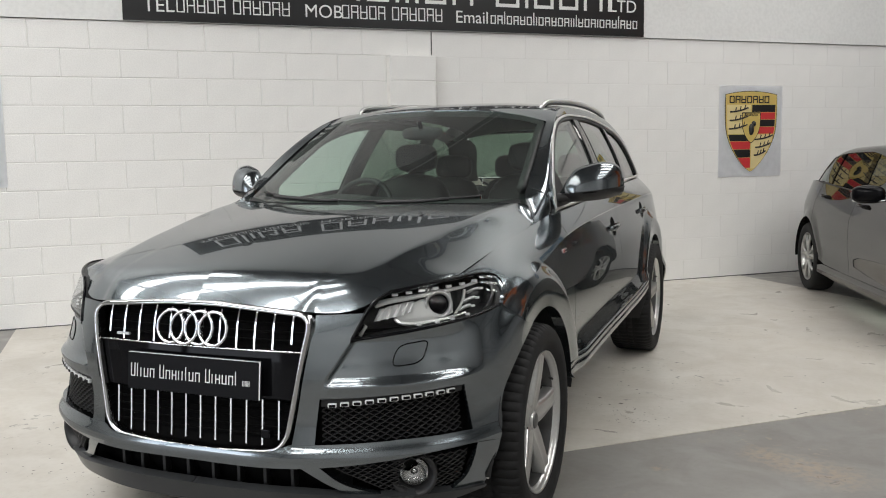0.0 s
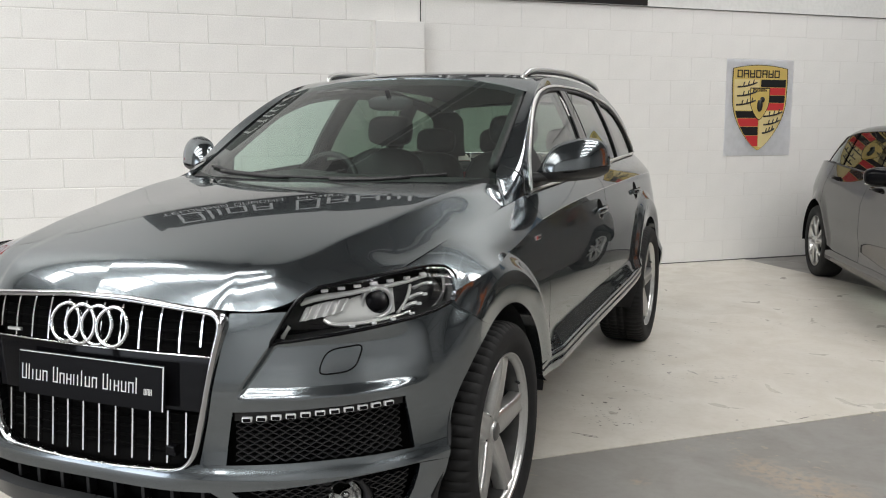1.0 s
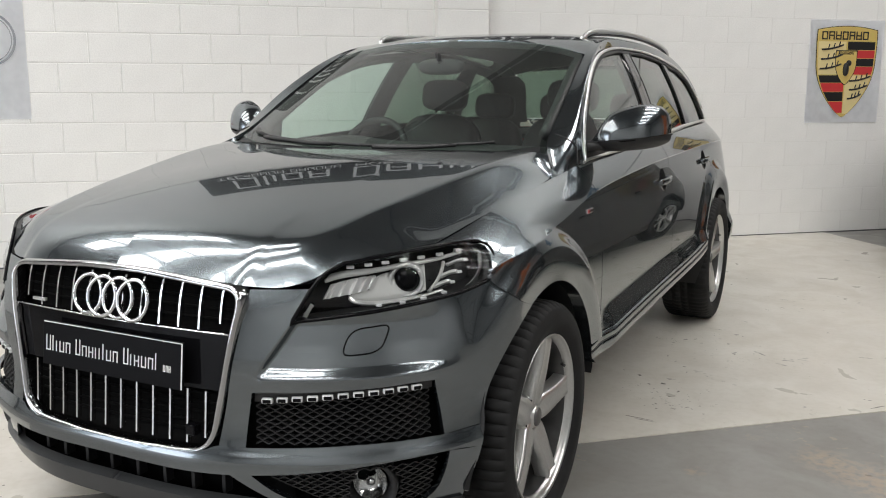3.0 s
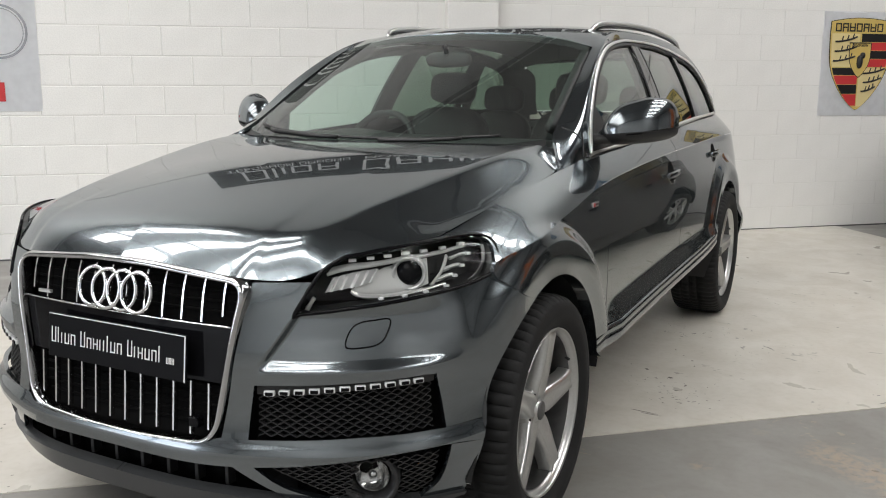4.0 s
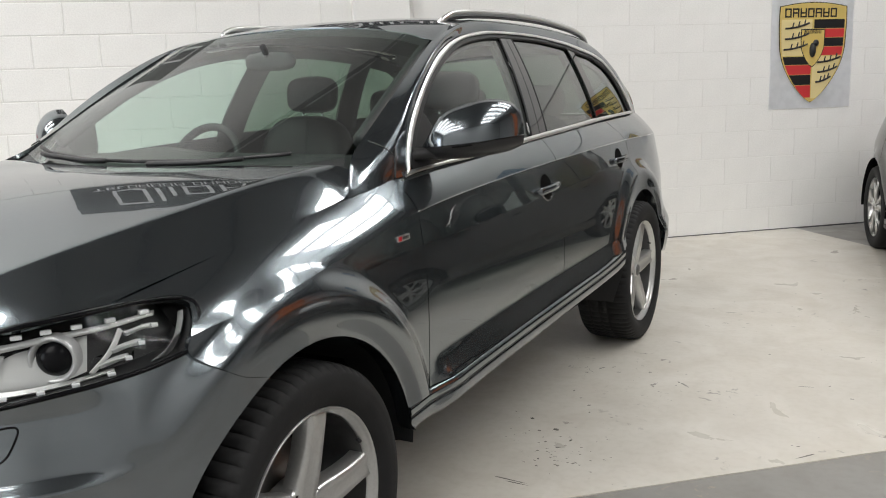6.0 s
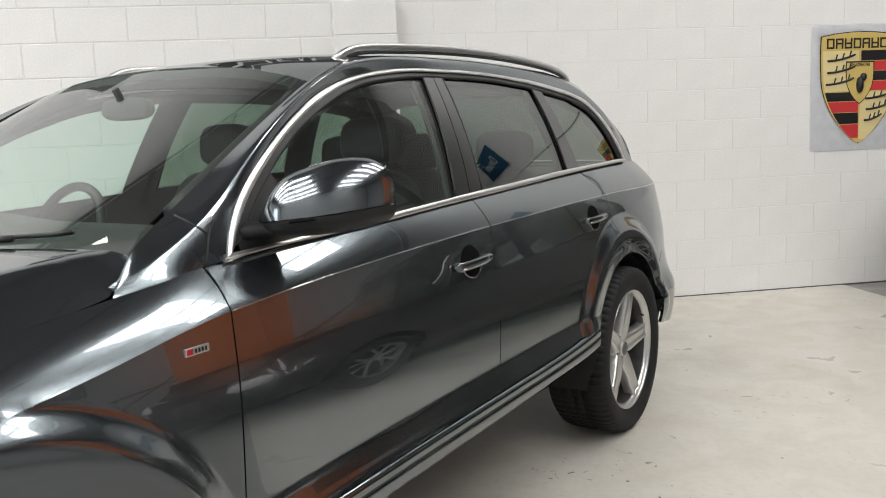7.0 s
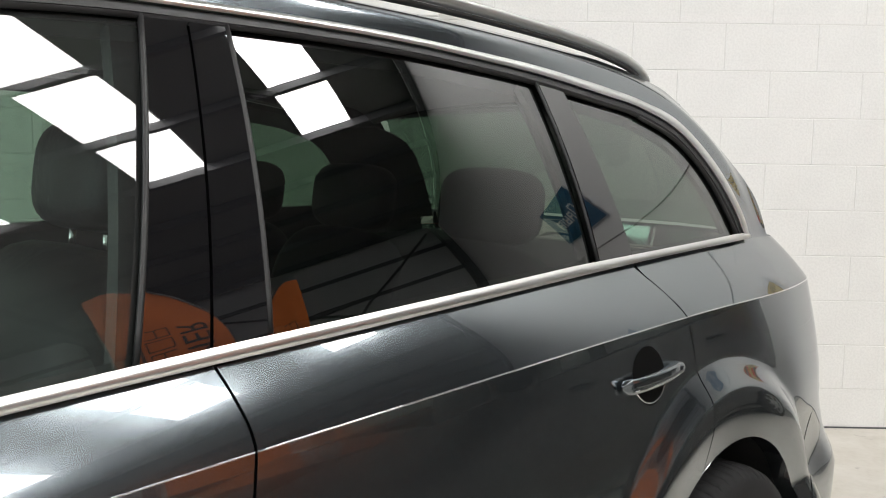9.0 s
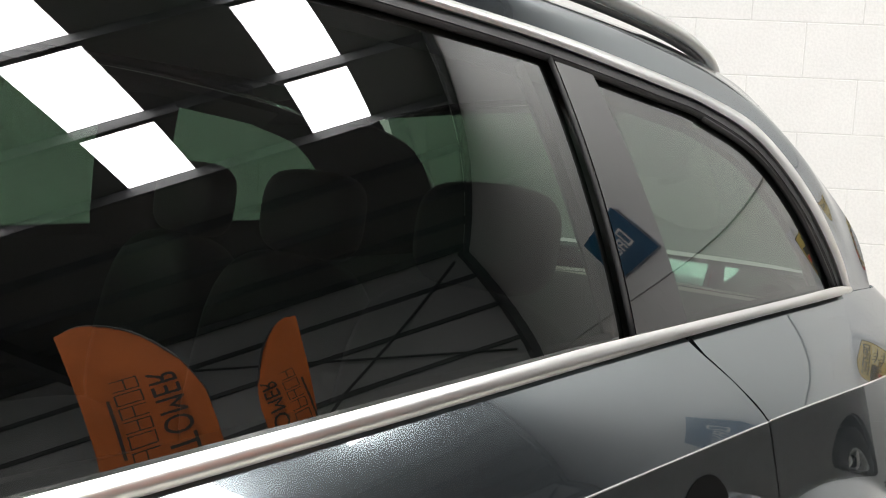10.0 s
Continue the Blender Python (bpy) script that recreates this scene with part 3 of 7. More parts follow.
def on_nose(p, out=0.0):
    s, z = np.abs(p[..., 0]), p[..., 1]
    side = np.where(p[..., 0] < 0, -1.0, 1.0)
    o = NOSE_OUT(z) + cheek(s, z) + out
    # towards the wheel the bumper takes the wing's own section
    k = smoothstep(1.0, 1.3, s)
    y0 = np.interp(s, NOSE_S, NOSE[:, 1])
    wing = side_x(y0, z) - 0.935 - PLAN_Y(y0) + out
    o = (1 - k) * o + k * wing
    g = [np.interp(s, NOSE_S, q) for q in (NOSE[:, 0], NOSE[:, 1], NOSE_N[:, 0], NOSE_N[:, 1])]
    return np.stack([side * (g[0] + o * g[2]), g[1] + o * g[3], z], -1)


def arch(centre, a0, a1, n, r=ARCH_RAD):
    a = np.radians(np.linspace(a0, a1, n))
    return np.stack([centre[0] + r * np.cos(a), centre[1] + r * np.sin(a)], 1)


def along(*pieces):
    return np.vstack(pieces)


E_OUT = (1, 0, 0.2)


def creased(name, low, top, left, right, surface, crease, material, parent, n, m0, m1):
    """A side panel in one mesh whose crease is a sharp edge: two bands that meet on it."""
    def at_crease(edge):
        d = np.array([z - crease(y) for y, z in edge])
        i = int(np.nonzero(d > 0)[0][0])
        w = d[i - 1] / (d[i - 1] - d[i])
        q = edge[i - 1] + (edge[i] - edge[i - 1]) * w
        return np.vstack([edge[:i], q]), np.vstack([q, edge[i:]])
    l0, l1 = at_crease(left)
    r0, r1 = at_crease(right)
    ys_ = np.linspace(l0[-1][0], r0[-1][0], n)
    mid_ = np.array([(y, crease(y)) for y in ys_])
    low_g = surface(coons(curve(low, n, False), mid_, curve(l0, m0, False), curve(r0, m0, False)))
    top_g = surface(coons(mid_, curve(top, n, False), curve(l1, m1, False), curve(r1, m1, False)))
    for side, par in zip((1, -1), parent if isinstance(parent, (tuple, list)) else (parent, parent)):
        k = np.array([side, 1, 1.0])
        a, b = (sheet_mesh(name, g_ * k, material, np.array(E_OUT) * k) for g_ in (low_g, top_g))
        bm = bmesh.new()
        bm.from_mesh(a)
        bm.from_mesh(b)
        bpy.data.meshes.remove(a), bpy.data.meshes.remove(b)
        panel = part(name, bm, material, par, smooth=True)
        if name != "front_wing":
            # thin bead added on the crease's rolled edge to catch its bright line
            tube("crease_bead", (low_g[:, -1] - (0.0012, 0, 0.0002)) * k, 0.0016, material, panel if par is car else par, 8)


car = empty("car", "dark grey metallic estate car parked on the white bay", "car")

# ---- wings and doors
GAP = 0.0022
CUT_1 = [(0.588, 0.512), (0.598, 0.57), (0.606, 0.70), (0.613, 0.80), (0.629, 0.94), (0.641, 1.04), (0.648, 1.119)]
CUT_2 = [(1.78, 0.541), (1.786, 0.61), (1.80, 0.73), (1.812, 0.85), (1.818, 0.95), (1.838, 1.04), (1.846, 1.09), (1.838, 1.135), (1.831, 1.162)]
CUT_3 = [(2.868, 0.797), (2.905, 0.86), (2.918, 0.93), (2.92, 1.0), (2.912, 1.085), (2.886, 1.13), (2.852, 1.17), (2.843, 1.187)]


def shift(pts, d):
    return [(y + d, z) for y, z in pts]


wing_low = curve(along(arch(ARCH_F, 112, 17, 30), [(0.468, 0.506), (0.585, 0.510)]), 70, False)
wing_left = curve([tuple(wing_low[0]), (-0.244, 0.813), (-0.326, 0.874), (-0.318, 0.912), (-0.284, 0.945), (-0.266, 0.972), (-0.33, 0.983), (-0.402, TOP_Z(-0.402))], 60)
wing_top = curve([(y, TOP_Z(y)) for y in np.linspace(-0.402, 0.645, 30)], 90)
wing_right = curve([tuple(wing_low[-1])] + CUT_1[1:-1] + [(0.645, float(TOP_Z(0.645)))], 40)
creased("front_wing", wing_low, wing_top, wing_left, wing_right, on_side, lambda y: float(CREASE_Z(y)), PAINT, car, 90, 40, 16)

DOOR_F = [tagged(new("front_door"), "front door") for _ in (0, 1)]
DOOR_R = [tagged(new("rear_door"), "rear door") for _ in (0, 1)]
for ob in DOOR_F + DOOR_R:
    ob.parent = car
left = curve(shift(CUT_1, 2 * GAP), 46)
right = curve(shift(CUT_2, -GAP), 46)
low = curve([tuple(left[0]), (1.2, 0.529), tuple(right[0])], 70)
top = curve([tuple(left[-1])] + [(y, TOP_Z(y)) for y in np.linspace(0.75, 1.75, 16)] + [tuple(right[-1])], 70)
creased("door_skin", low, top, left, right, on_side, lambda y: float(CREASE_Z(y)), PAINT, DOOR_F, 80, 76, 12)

left = curve(shift(CUT_2, GAP), 46)
right = curve(along(arch(ARCH_R, 152, 110, 14), shift(CUT_3, -GAP)), 46, False)
low = curve([tuple(left[0]), (2.2, 0.548), (2.45, 0.561), tuple(right[0])], 60)
top = curve([tuple(left[-1])] + [(y, TOP_Z(y)) for y in np.linspace(1.9, 2.8, 16)] + [tuple(right[-1])], 60)
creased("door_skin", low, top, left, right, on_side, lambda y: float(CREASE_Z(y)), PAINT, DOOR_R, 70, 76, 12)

# ---- rear quarter, turned round the tail
TAIL = curve([(0.929, 2.86), (0.921, 3.3), (0.893, 3.6), (0.833, 3.86), (0.725, 4.0), (0.51, 4.085), (0.25, 4.12), (0.0, 4.13), (-0.25, 4.12)], 500)
TAIL = TAIL[TAIL[:, 0] >= 0]
TAIL_S = np.r_[0, np.cumsum(np.linalg.norm(np.diff(TAIL, axis=0), axis=1))]
TAIL_T = np.gradient(TAIL, axis=0)
TAIL_N = np.stack([TAIL_T[:, 1], -TAIL_T[:, 0]], 1) / np.linalg.norm(TAIL_T, axis=1, keepdims=True)


def tail_s(y):
    return float(np.interp(y, TAIL[:, 1], TAIL_S))


def on_tail(p, out=0.0):
    """Places on the tail from (way along the plan curve, height)."""
    s, z = p[..., 0], p[..., 1]
    g = [np.interp(s, TAIL_S, q) for q in (TAIL[:, 0], TAIL[:, 1], TAIL_N[:, 0], TAIL_N[:, 1])]
    y = np.clip(g[1], 2.86, 3.75)
    o = side_x(y, z) - 0.935 - PLAN_Y(y) + out
    lean = np.clip(z - 1.0, 0, 1) * 0.35 * smoothstep(0.9, 1.4, s)
    o = o - lean + 0.03 * smoothstep(0.75, 0.55, z) * smoothstep(0.75, 1.1, s)
    return np.stack([g[0] + o * g[2], g[1] + o * g[3], z], -1)


def to_s(pts):
    return np.array([(tail_s(y), z) for y, z in pts])


cut3 = shift(CUT_3, GAP)
bottom = to_s(along(arch(ARCH_R, 110, 25, 24), [(3.42, 0.53)]))
left = curve([tuple(bottom[0])] + [tuple(q) for q in to_s(cut3[1:])], 40)
top = curve([tuple(left[-1]), (tail_s(3.2), 1.19), (tail_s(3.55), 1.192), (tail_s(3.86), 1.18)], 60)
right = curve([(tail_s(3.44), 0.53), (tail_s(3.60), 0.70), (tail_s(3.80), 0.76), (tail_s(3.86), 0.95), tuple(top[-1])], 40)
bottom = curve(along(bottom[:-1], [tuple(right[0])]), 60, False)
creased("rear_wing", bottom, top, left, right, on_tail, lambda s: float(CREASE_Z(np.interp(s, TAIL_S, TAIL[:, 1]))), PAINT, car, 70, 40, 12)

# tail lamps, tailgate and rear bumper
s0, s1, s2 = tail_s(3.864), tail_s(4.03), float(TAIL_S[-1])
grid = lambda u0, u1, z0, z1, n, m: np.stack(np.meshgrid(np.linspace(u0, u1, n), np.linspace(z0, z1, m), indexing="ij"), -1)
pair("tail_lamp", on_tail(grid(s0 + 0.002, s1, 0.955, 1.10, 16, 10)), RED_LENS, car, (1, 1, 0), 0.02, "red tail lamp")
pair("tailgate_skin", on_tail(grid(s1 + 0.004, s2, 0.775, 1.18, 26, 24)), PAINT, car, (0, 1, 0))
pair("rear_corner", on_tail(grid(s0 + 0.002, s1, 0.775, 0.951, 16, 10)), PAINT, car, (1, 1, 0))
pair("rear_corner_top", on_tail(grid(s0 + 0.002, s1, 1.104, 1.18, 16, 8)), PAINT, car, (1, 1, 0))
b_left = curve([(tail_s(3.45), 0.40), (tail_s(3.444), 0.526)], 14)
b_top = curve([tuple(b_left[-1]), (tail_s(3.605), 0.692), (tail_s(3.80), 0.754), (s0, 0.77), (s1, 0.77), (s2, 0.77)], 60)
b_low = curve([tuple(b_left[0]), (tail_s(3.9), 0.33), (s2, 0.33)], 60)
b_right = curve([(s2, 0.33), (s2, 0.77)], 14)
pair("rear_bumper", on_tail(coons(b_low, b_top, b_left, b_right)), PAINT, car, (0.5, 1, 0))

# ---- sill mouldings
n = 90
ys = np.linspace(0.458, 2.60, n)
SILL_X = lambda y: 0.966 + PLAN_Y(y) - 0.022 * (1 - smoothstep(0.57, 0.74, y))
sill_top = mono([0.45, 0.6, 1.2, 1.8, 2.2, 2.45, 2.61], [0.500, 0.507, 0.525, 0.536, 0.543, 0.556, 0.572])
rows = []
for k, (drop, out) in enumerate(((0.0, -0.004), (0.0015, 0.007), (0.030, 0.009), (0.034, 0.005), (0.038, 0.009), (0.070, 0.006), (0.082, -0.002), (0.108, -0.030), (0.124, -0.08), (0.132, -0.22))):
    z = sill_top(ys) - drop * (1 + 0.12 * smoothstep(2.2, 2.6, ys))
    rows.append(np.stack([SILL_X(ys) + out, ys, z], -1))
pair("sill", np.stack(rows, 1), PAINT, car, E_OUT, 0.02, "side sill in body colour")
p = np.stack([SILL_X(ys) + 0.0068, ys, sill_top(ys) - 0.034 * (1 + 0.12 * smoothstep(2.2, 2.6, ys))], -1)
for side in (1, -1):
    tube("sill_line", p[::3] * (side, 1, 1), 0.0026, BLACK, car, 6)

# ---- side glass, pillars and their bright frame
TOP_OUT = [(0.712, 1.133), (0.76, 1.216), (0.855, 1.304), (1.031, 1.413), (1.226, 1.503), (1.441, 1.563), (1.723, 1.598), (2.0, 1.604), (2.3, 1.602), (2.56, 1.590), (2.76, 1.577), (3.0, 1.55), (3.13, 1.53), (3.285, 1.488), (3.418, 1.383), (3.494, 1.262), (3.508, 1.205)]
TOP_IN = [(0.765, 1.165), (0.80, 1.205), (0.886, 1.282), (1.054, 1.395), (1.253, 1.484), (1.474, 1.548), (1.735, 1.578), (2.0, 1.584), (2.3, 1.581), (2.55, 1.567), (2.72, 1.553), (2.95, 1.525), (3.09, 1.506), (3.248, 1.455), (3.360, 1.360), (3.425, 1.268), (3.452, 1.210)]
lo = curve([(0.70, 1.127), (0.93, 1.135), (1.2, 1.141), (1.84, 1.164), (2.84, 1.188), (3.505, 1.193)], 120)
hi = curve([(0.765, 1.152), (0.93, 1.157), (1.34, 1.169), (1.85, 1.183), (2.6, 1.203), (3.42, 1.208)], 120)
hi[:, 0] = lo[:, 0]
hi[:, 1] = np.interp(lo[:, 0], [0.70, 0.765, 0.93, 1.34, 1.85, 2.6, 3.42, 3.54], [1.130, 1.137, 1.146, 1.163, 1.183, 1.203, 1.210, 1.205])


def strip(a, b, surface, out, bulge, n=5):
    """A band between two curves on a surface, standing out and rounded."""
    t = np.linspace(0, 1, n)
    p = a[:, None] * (1 - t)[None, :, None] + b[:, None] * t[None, :, None]
    q = surface(p, out)
    q[..., 0] += bulge * 4 * (t * (1 - t))[None]
    return q


pair("belt_trim", strip(lo, hi, on_glass, 0.006, 0.005), SATIN, car, E_OUT, 0.012, "satin aluminium window trim")
out_c, in_c = curve(TOP_OUT, 150), curve(TOP_IN, 150)
mid_c = out_c + (in_c - out_c) * np.interp(np.linspace(0, 1, 150), [0, 0.05, 0.5, 0.85, 1], [0.5, 0.55, 0.62, 0.70, 0.72])[:, None]
pair("window_frame_trim", strip(out_c, mid_c, on_glass, 0.006, 0.004), SATIN, car, E_OUT, 0.012, "satin aluminium window trim")
pair("window_frame_seal", strip(mid_c, in_c - (0, 0.004), on_glass, 0.001, 0.0), BLACK, car, E_OUT, 0.012)

# dark lining behind the frames, towards the cabin
pair("frame_lining", strip(out_c, in_c - (0, 0.010), on_glass, -0.022, 0.0), BLACK, car, (-1, 0, 0), 0)
pair("belt_lining", strip(lo, hi + (0, 0.012), on_glass, -0.024, 0.0), BLACK, car, (-1, 0, 0), 0)

top_z = mono([q[0] for q in TOP_IN[:13]], [q[1] for q in TOP_IN[:13]])
low_z = lambda y: float(np.interp(y, hi[:, 0], hi[:, 1])) - 0.004


def glass_patch(front, rear, n=44, m=20, out=-0.012):
    """Glass from a front to a rear edge, each (y below, y above), under the frame."""
    ub, ut = np.linspace(front[0], rear[0], n), np.linspace(front[1], rear[1], n)
    v = np.linspace(0, 1, m)
    zb = np.array([low_z(y) for y in ub])
    zt = top_z(ut) + 0.008
    p = np.stack([ub[:, None] * (1 - v) + ut[:, None] * v, zb[:, None] * (1 - v) + zt[:, None] * v], -1)
    return on_glass(p, out)


def triangle_patch(edge_low, edge_curve, out, m=16):
    """Glass between the belt and a curve over it, from the same first to the same last y."""
    a = np.array([(y, low_z(y)) for y in edge_low])
    v = np.linspace(0, 1, m)
    p = a[:, None] * (1 - v)[None, :, None] + np.array(edge_curve)[:, None] * v[None, :, None]
    return on_glass(p, out)


n = 60
c = curve(TOP_IN[1:7] + [(1.858, 1.580)], n)
e = np.linspace(0.83, 1.737, n)
pair("window", triangle_patch(e, c + (0, 0.006), -0.012, 22), GLASS, DOOR_F, E_OUT, 0, "clear green-tinted side window")
pair("window", glass_patch((1.917, 1.985), (2.706, 2.697)), PRIVACY, DOOR_R, E_OUT, 0, "dark privacy-glass side window")
c = curve([(2.800, 1.546), (2.95, 1.525), (3.09, 1.506), (3.248, 1.455), (3.360, 1.360), (3.425, 1.268), (3.452, 1.210)], n)
e = np.linspace(2.866, 3.451, n)
pair("quarter_window", triangle_patch(e, c, -0.012), PRIVACY, car, E_OUT, 0, "dark privacy-glass rear quarter window")
for name, f, r, m_, o, par in (
        ("pillar_cover", (1.737, 1.858), (1.8285, 1.924), PIANO_BLACK, -0.003, DOOR_F), ("pillar_cover", (1.833, 1.928), (1.917, 1.985), PIANO_BLACK, -0.003, DOOR_R),
        ("pillar_cover", (2.722, 2.712), (2.858, 2.792), PIANO_BLACK, -0.003, DOOR_R)):
    pair(name, glass_patch(f, r, 8, 20, o), m_, par, E_OUT, 0.01, "gloss black pillar cover")
pair("mirror_base", triangle_patch(np.linspace(0.765, 0.99, 20), curve([(0.766, 1.166), (0.80, 1.205), (0.886, 1.282), (0.935, 1.318), (0.99, 1.20)], 20), -0.006), BLACK, DOOR_F, E_OUT, 0.01, "black mirror corner")
# rubber seals round the glass
for side in (1, -1):
    for pts, r in ((curve(TOP_IN, 120), 0.006), ([(3.09, 1.502), (3.246, 1.450), (3.356, 1.357), (3.444, 1.216)], 0.005)):
        tube("window_seal", on_glass(curve(pts, 80) - (0, 0.004), -0.006) * (side, 1, 1), r, BLACK, car, 6)
    for (ya, za), (yb, zb) in (((1.917, 1.188), (1.985, 1.582)), ((2.714, 1.203), (2.704, 1.553)), ((1.737, 1.178), (1.857, 1.578))):
        tube("window_seal", on_glass(curve([(ya, za), ((ya + yb) / 2, (za + zb) / 2), (yb, zb)], 12), -0.004) * (side, 1, 1), 0.004, BLACK, car, 6)

# ---- pillars and roof side in body colour
OUT3 = [(0.803, 0.415, 1.0935), (0.812, 0.55, 1.108), (0.815, 0.66, 1.123)] + [tuple(on_glass(np.array(q), 0.002)) for q in TOP_OUT[:-1]] + [(0.738, 3.545, 1.170)]
IN3 = [(0.795, 0.43, 1.114), (0.752, 0.508, 1.168), (0.716, 0.590, 1.206), (0.700, 0.70, 1.262), (0.684, 0.88, 1.362), (0.664, 1.06, 1.458), (0.640, 1.25, 1.55), (0.615, 1.42, 1.607),
       (0.585, 1.62, 1.640), (0.57, 2.0, 1.655), (0.565, 2.5, 1.652), (0.56, 3.0, 1.628), (0.555, 3.30, 1.592), (0.578, 3.42, 1.543), (0.632, 3.56, 1.43), (0.690, 3.67, 1.30), (0.712, 3.74, 1.168)]
a, b = curve(OUT3, 160), curve(IN3, 160)
t = np.linspace(0, 1, 19)
p = a[:, None] * (1 - t)[None, :, None] + b[:, None] * t[None, :, None]
for _ in range(40):
    p[1:-1, 1:-1] = (p[:-2, 1:-1] + p[2:, 1:-1] + p[1:-1, :-2] + p[1:-1, 2:]) / 4
swell = (0.030 - 0.015 * smoothstep(0.30, 0.50, np.linspace(0, 1, 160)))[:, None] * ((math.hypot(1, 0.22) - np.hypot(2 * t - 1, 0.22)) / (math.hypot(1, 0.22) - 0.22))[None, :] * smoothstep(0, 0.10, np.linspace(0, 1, 160))[:, None] * (1 - smoothstep(0.90, 1.0, np.linspace(0, 1, 160)))[:, None]
p[..., 0] += swell * 0.8
p[..., 2] += swell * 0.75
pair("roof_side", p, PAINT, car, (1, 0, 0.8))
# the shut line of the wing, carried up the pillar
shut_line = []
for goal in ((0.655, 1.123), (0.672, 1.152), (0.688, 1.180), (0.704, 1.210)):
    d = np.hypot(p[..., 1] - goal[0], p[..., 2] - goal[1])
    i, j = np.unravel_index(d[:60].argmin(), d[:60].shape)
    shut_line.append(p[i, j] + (0.0012, -0.0004, 0.0008))
for side in (1, -1):
    tube("shut_line", curve(shut_line, 16) * (side, 1, 1), 0.0022, BLACK, car, 5)
# the seam at the foot of the pillar
pillar_line = []
for goal in ((0.725, 0.651, 1.226), (0.775, 0.656, 1.214), (0.810, 0.684, 1.195)):
    d = np.linalg.norm(p[:70] - np.array(goal), axis=2)
    i, j = np.unravel_index(d.argmin(), d.shape)
    pillar_line.append(p[i, j] + (0.0012, -0.0004, 0.0008))

ROOF_Z = mono([1.26, 1.40, 1.62, 2.0, 2.5, 3.0, 3.3, 3.5], [1.624, 1.648, 1.670, 1.690, 1.688, 1.664, 1.630, 1.585])
b_roof = curve(IN3[6:14], 80)
tr = np.linspace(0, 1, 26)
rows = []
for x, y, z in b_roof:
    cx = x * (1 - tr)
    yy = y + (1 - (cx / x) ** 2) * (0.02 if y > 3 else 0.012 - 0.032 * min(1, max(0, (y - 1.25) / 0.5)))
    zz = z + (ROOF_Z(y) - z) * (1 - (cx / x) ** 2.4)
    rows.append(np.stack([cx, yy, zz], -1))
pair("roof", np.array(rows), PAINT, car, (0, 0, 1), 0.02)

# ---- windscreen and tailgate glass
ws_low = curve([(0, 0.40, 1.150), (0.25, 0.415, 1.153), (0.5, 0.478, 1.168), (0.69, 0.575, 1.192)], 30)
ws_top = curve([(0, 1.262, 1.622), (0.3, 1.262, 1.612), (0.5, 1.260, 1.588), (0.628, 1.255, 1.553)], 30)
v = np.linspace(0, 1, 30)
ws = ws_low[:, None] * (1 - v)[None, :, None] + ws_top[:, None] * v[None, :, None]
bow = 0.008 * 4 * (v * (1 - v))
ws[..., 2] += bow[None] * 0.8
ws[..., 1] -= bow[None] * 0.5
pair("windscreen", ws, SCREEN, car, (0, -1, 1), 0, "green-tinted windscreen")
# black band over the windscreen
pair("windscreen_band", ws[:, -3:] + (0, 0.002, -0.003), BLACK, car, (0, -1, 1), 0)
tg_top = curve([(0, 3.56, 1.555), (0.3, 3.55, 1.55), (0.57, 3.47, 1.53)], 16)
roof_end = np.array(rows)[-1][::-1][np.linspace(0, 25, 16).round().astype(int)]
fade = (1 - np.linspace(0, 1, 16) ** 4)[:, None]
spoiler = np.stack([roof_end * (1, 1, 1) + (0, 0.002, 0.0), roof_end * 0.4 + tg_top * 0.6 + fade * (0, 0.03, 0.022), tg_top + fade * (0, 0.055, 0.004), tg_top + (0, 0.004, -0.015)], 1)
pair("tailgate_spoiler", spoiler, PAINT, car, (0, 0.3, 1), 0.012)
tg_low = curve([(0, 3.99, 1.185), (0.4, 3.93, 1.185), (0.695, 3.735, 1.185)], 16)
v = np.linspace(0, 1, 12)
tg = tg_low[:, None] * (1 - v)[None, :, None] + tg_top[:, None] * v[None, :, None]
pair("tailgate_window", tg, PRIVACY, car, (0, 1, 0.5), 0, "dark privacy-glass tailgate window")

# ---- bonnet
front = curve([(0, -0.818, 0.925), (0.2, -0.812, 0.921), (0.37, -0.797, 0.912), (0.43, -0.772, 0.905), (0.50, -0.742, 0.904), (0.56, -0.700, 0.921), (0.60, -0.650, 0.950), (0.66, -0.588, 0.971), (0.712, -0.53, 0.981), (0.766, -0.40, 0.988)], 90)
cut = curve([(0.766, -0.40, 0.988), (0.781, -0.10, 1.030), (0.794, 0.15, 1.062), (0.799, 0.38, 1.091), (0.788, 0.43, 1.112), (0.757, 0.497, 1.166)], 110)
rear = curve([(0, 0.365, 1.176), (0.25, 0.38, 1.177), (0.5, 0.44, 1.179), (0.70, 0.487, 1.177), (0.755, 0.499, 1.168)], 90)
mid = curve([(0, -0.818, 0.925), (0, -0.5, 1.016), (0, 0.1, 1.133), (0, 0.365, 1.176)], 110)
hood = coons(front, rear, mid, cut)
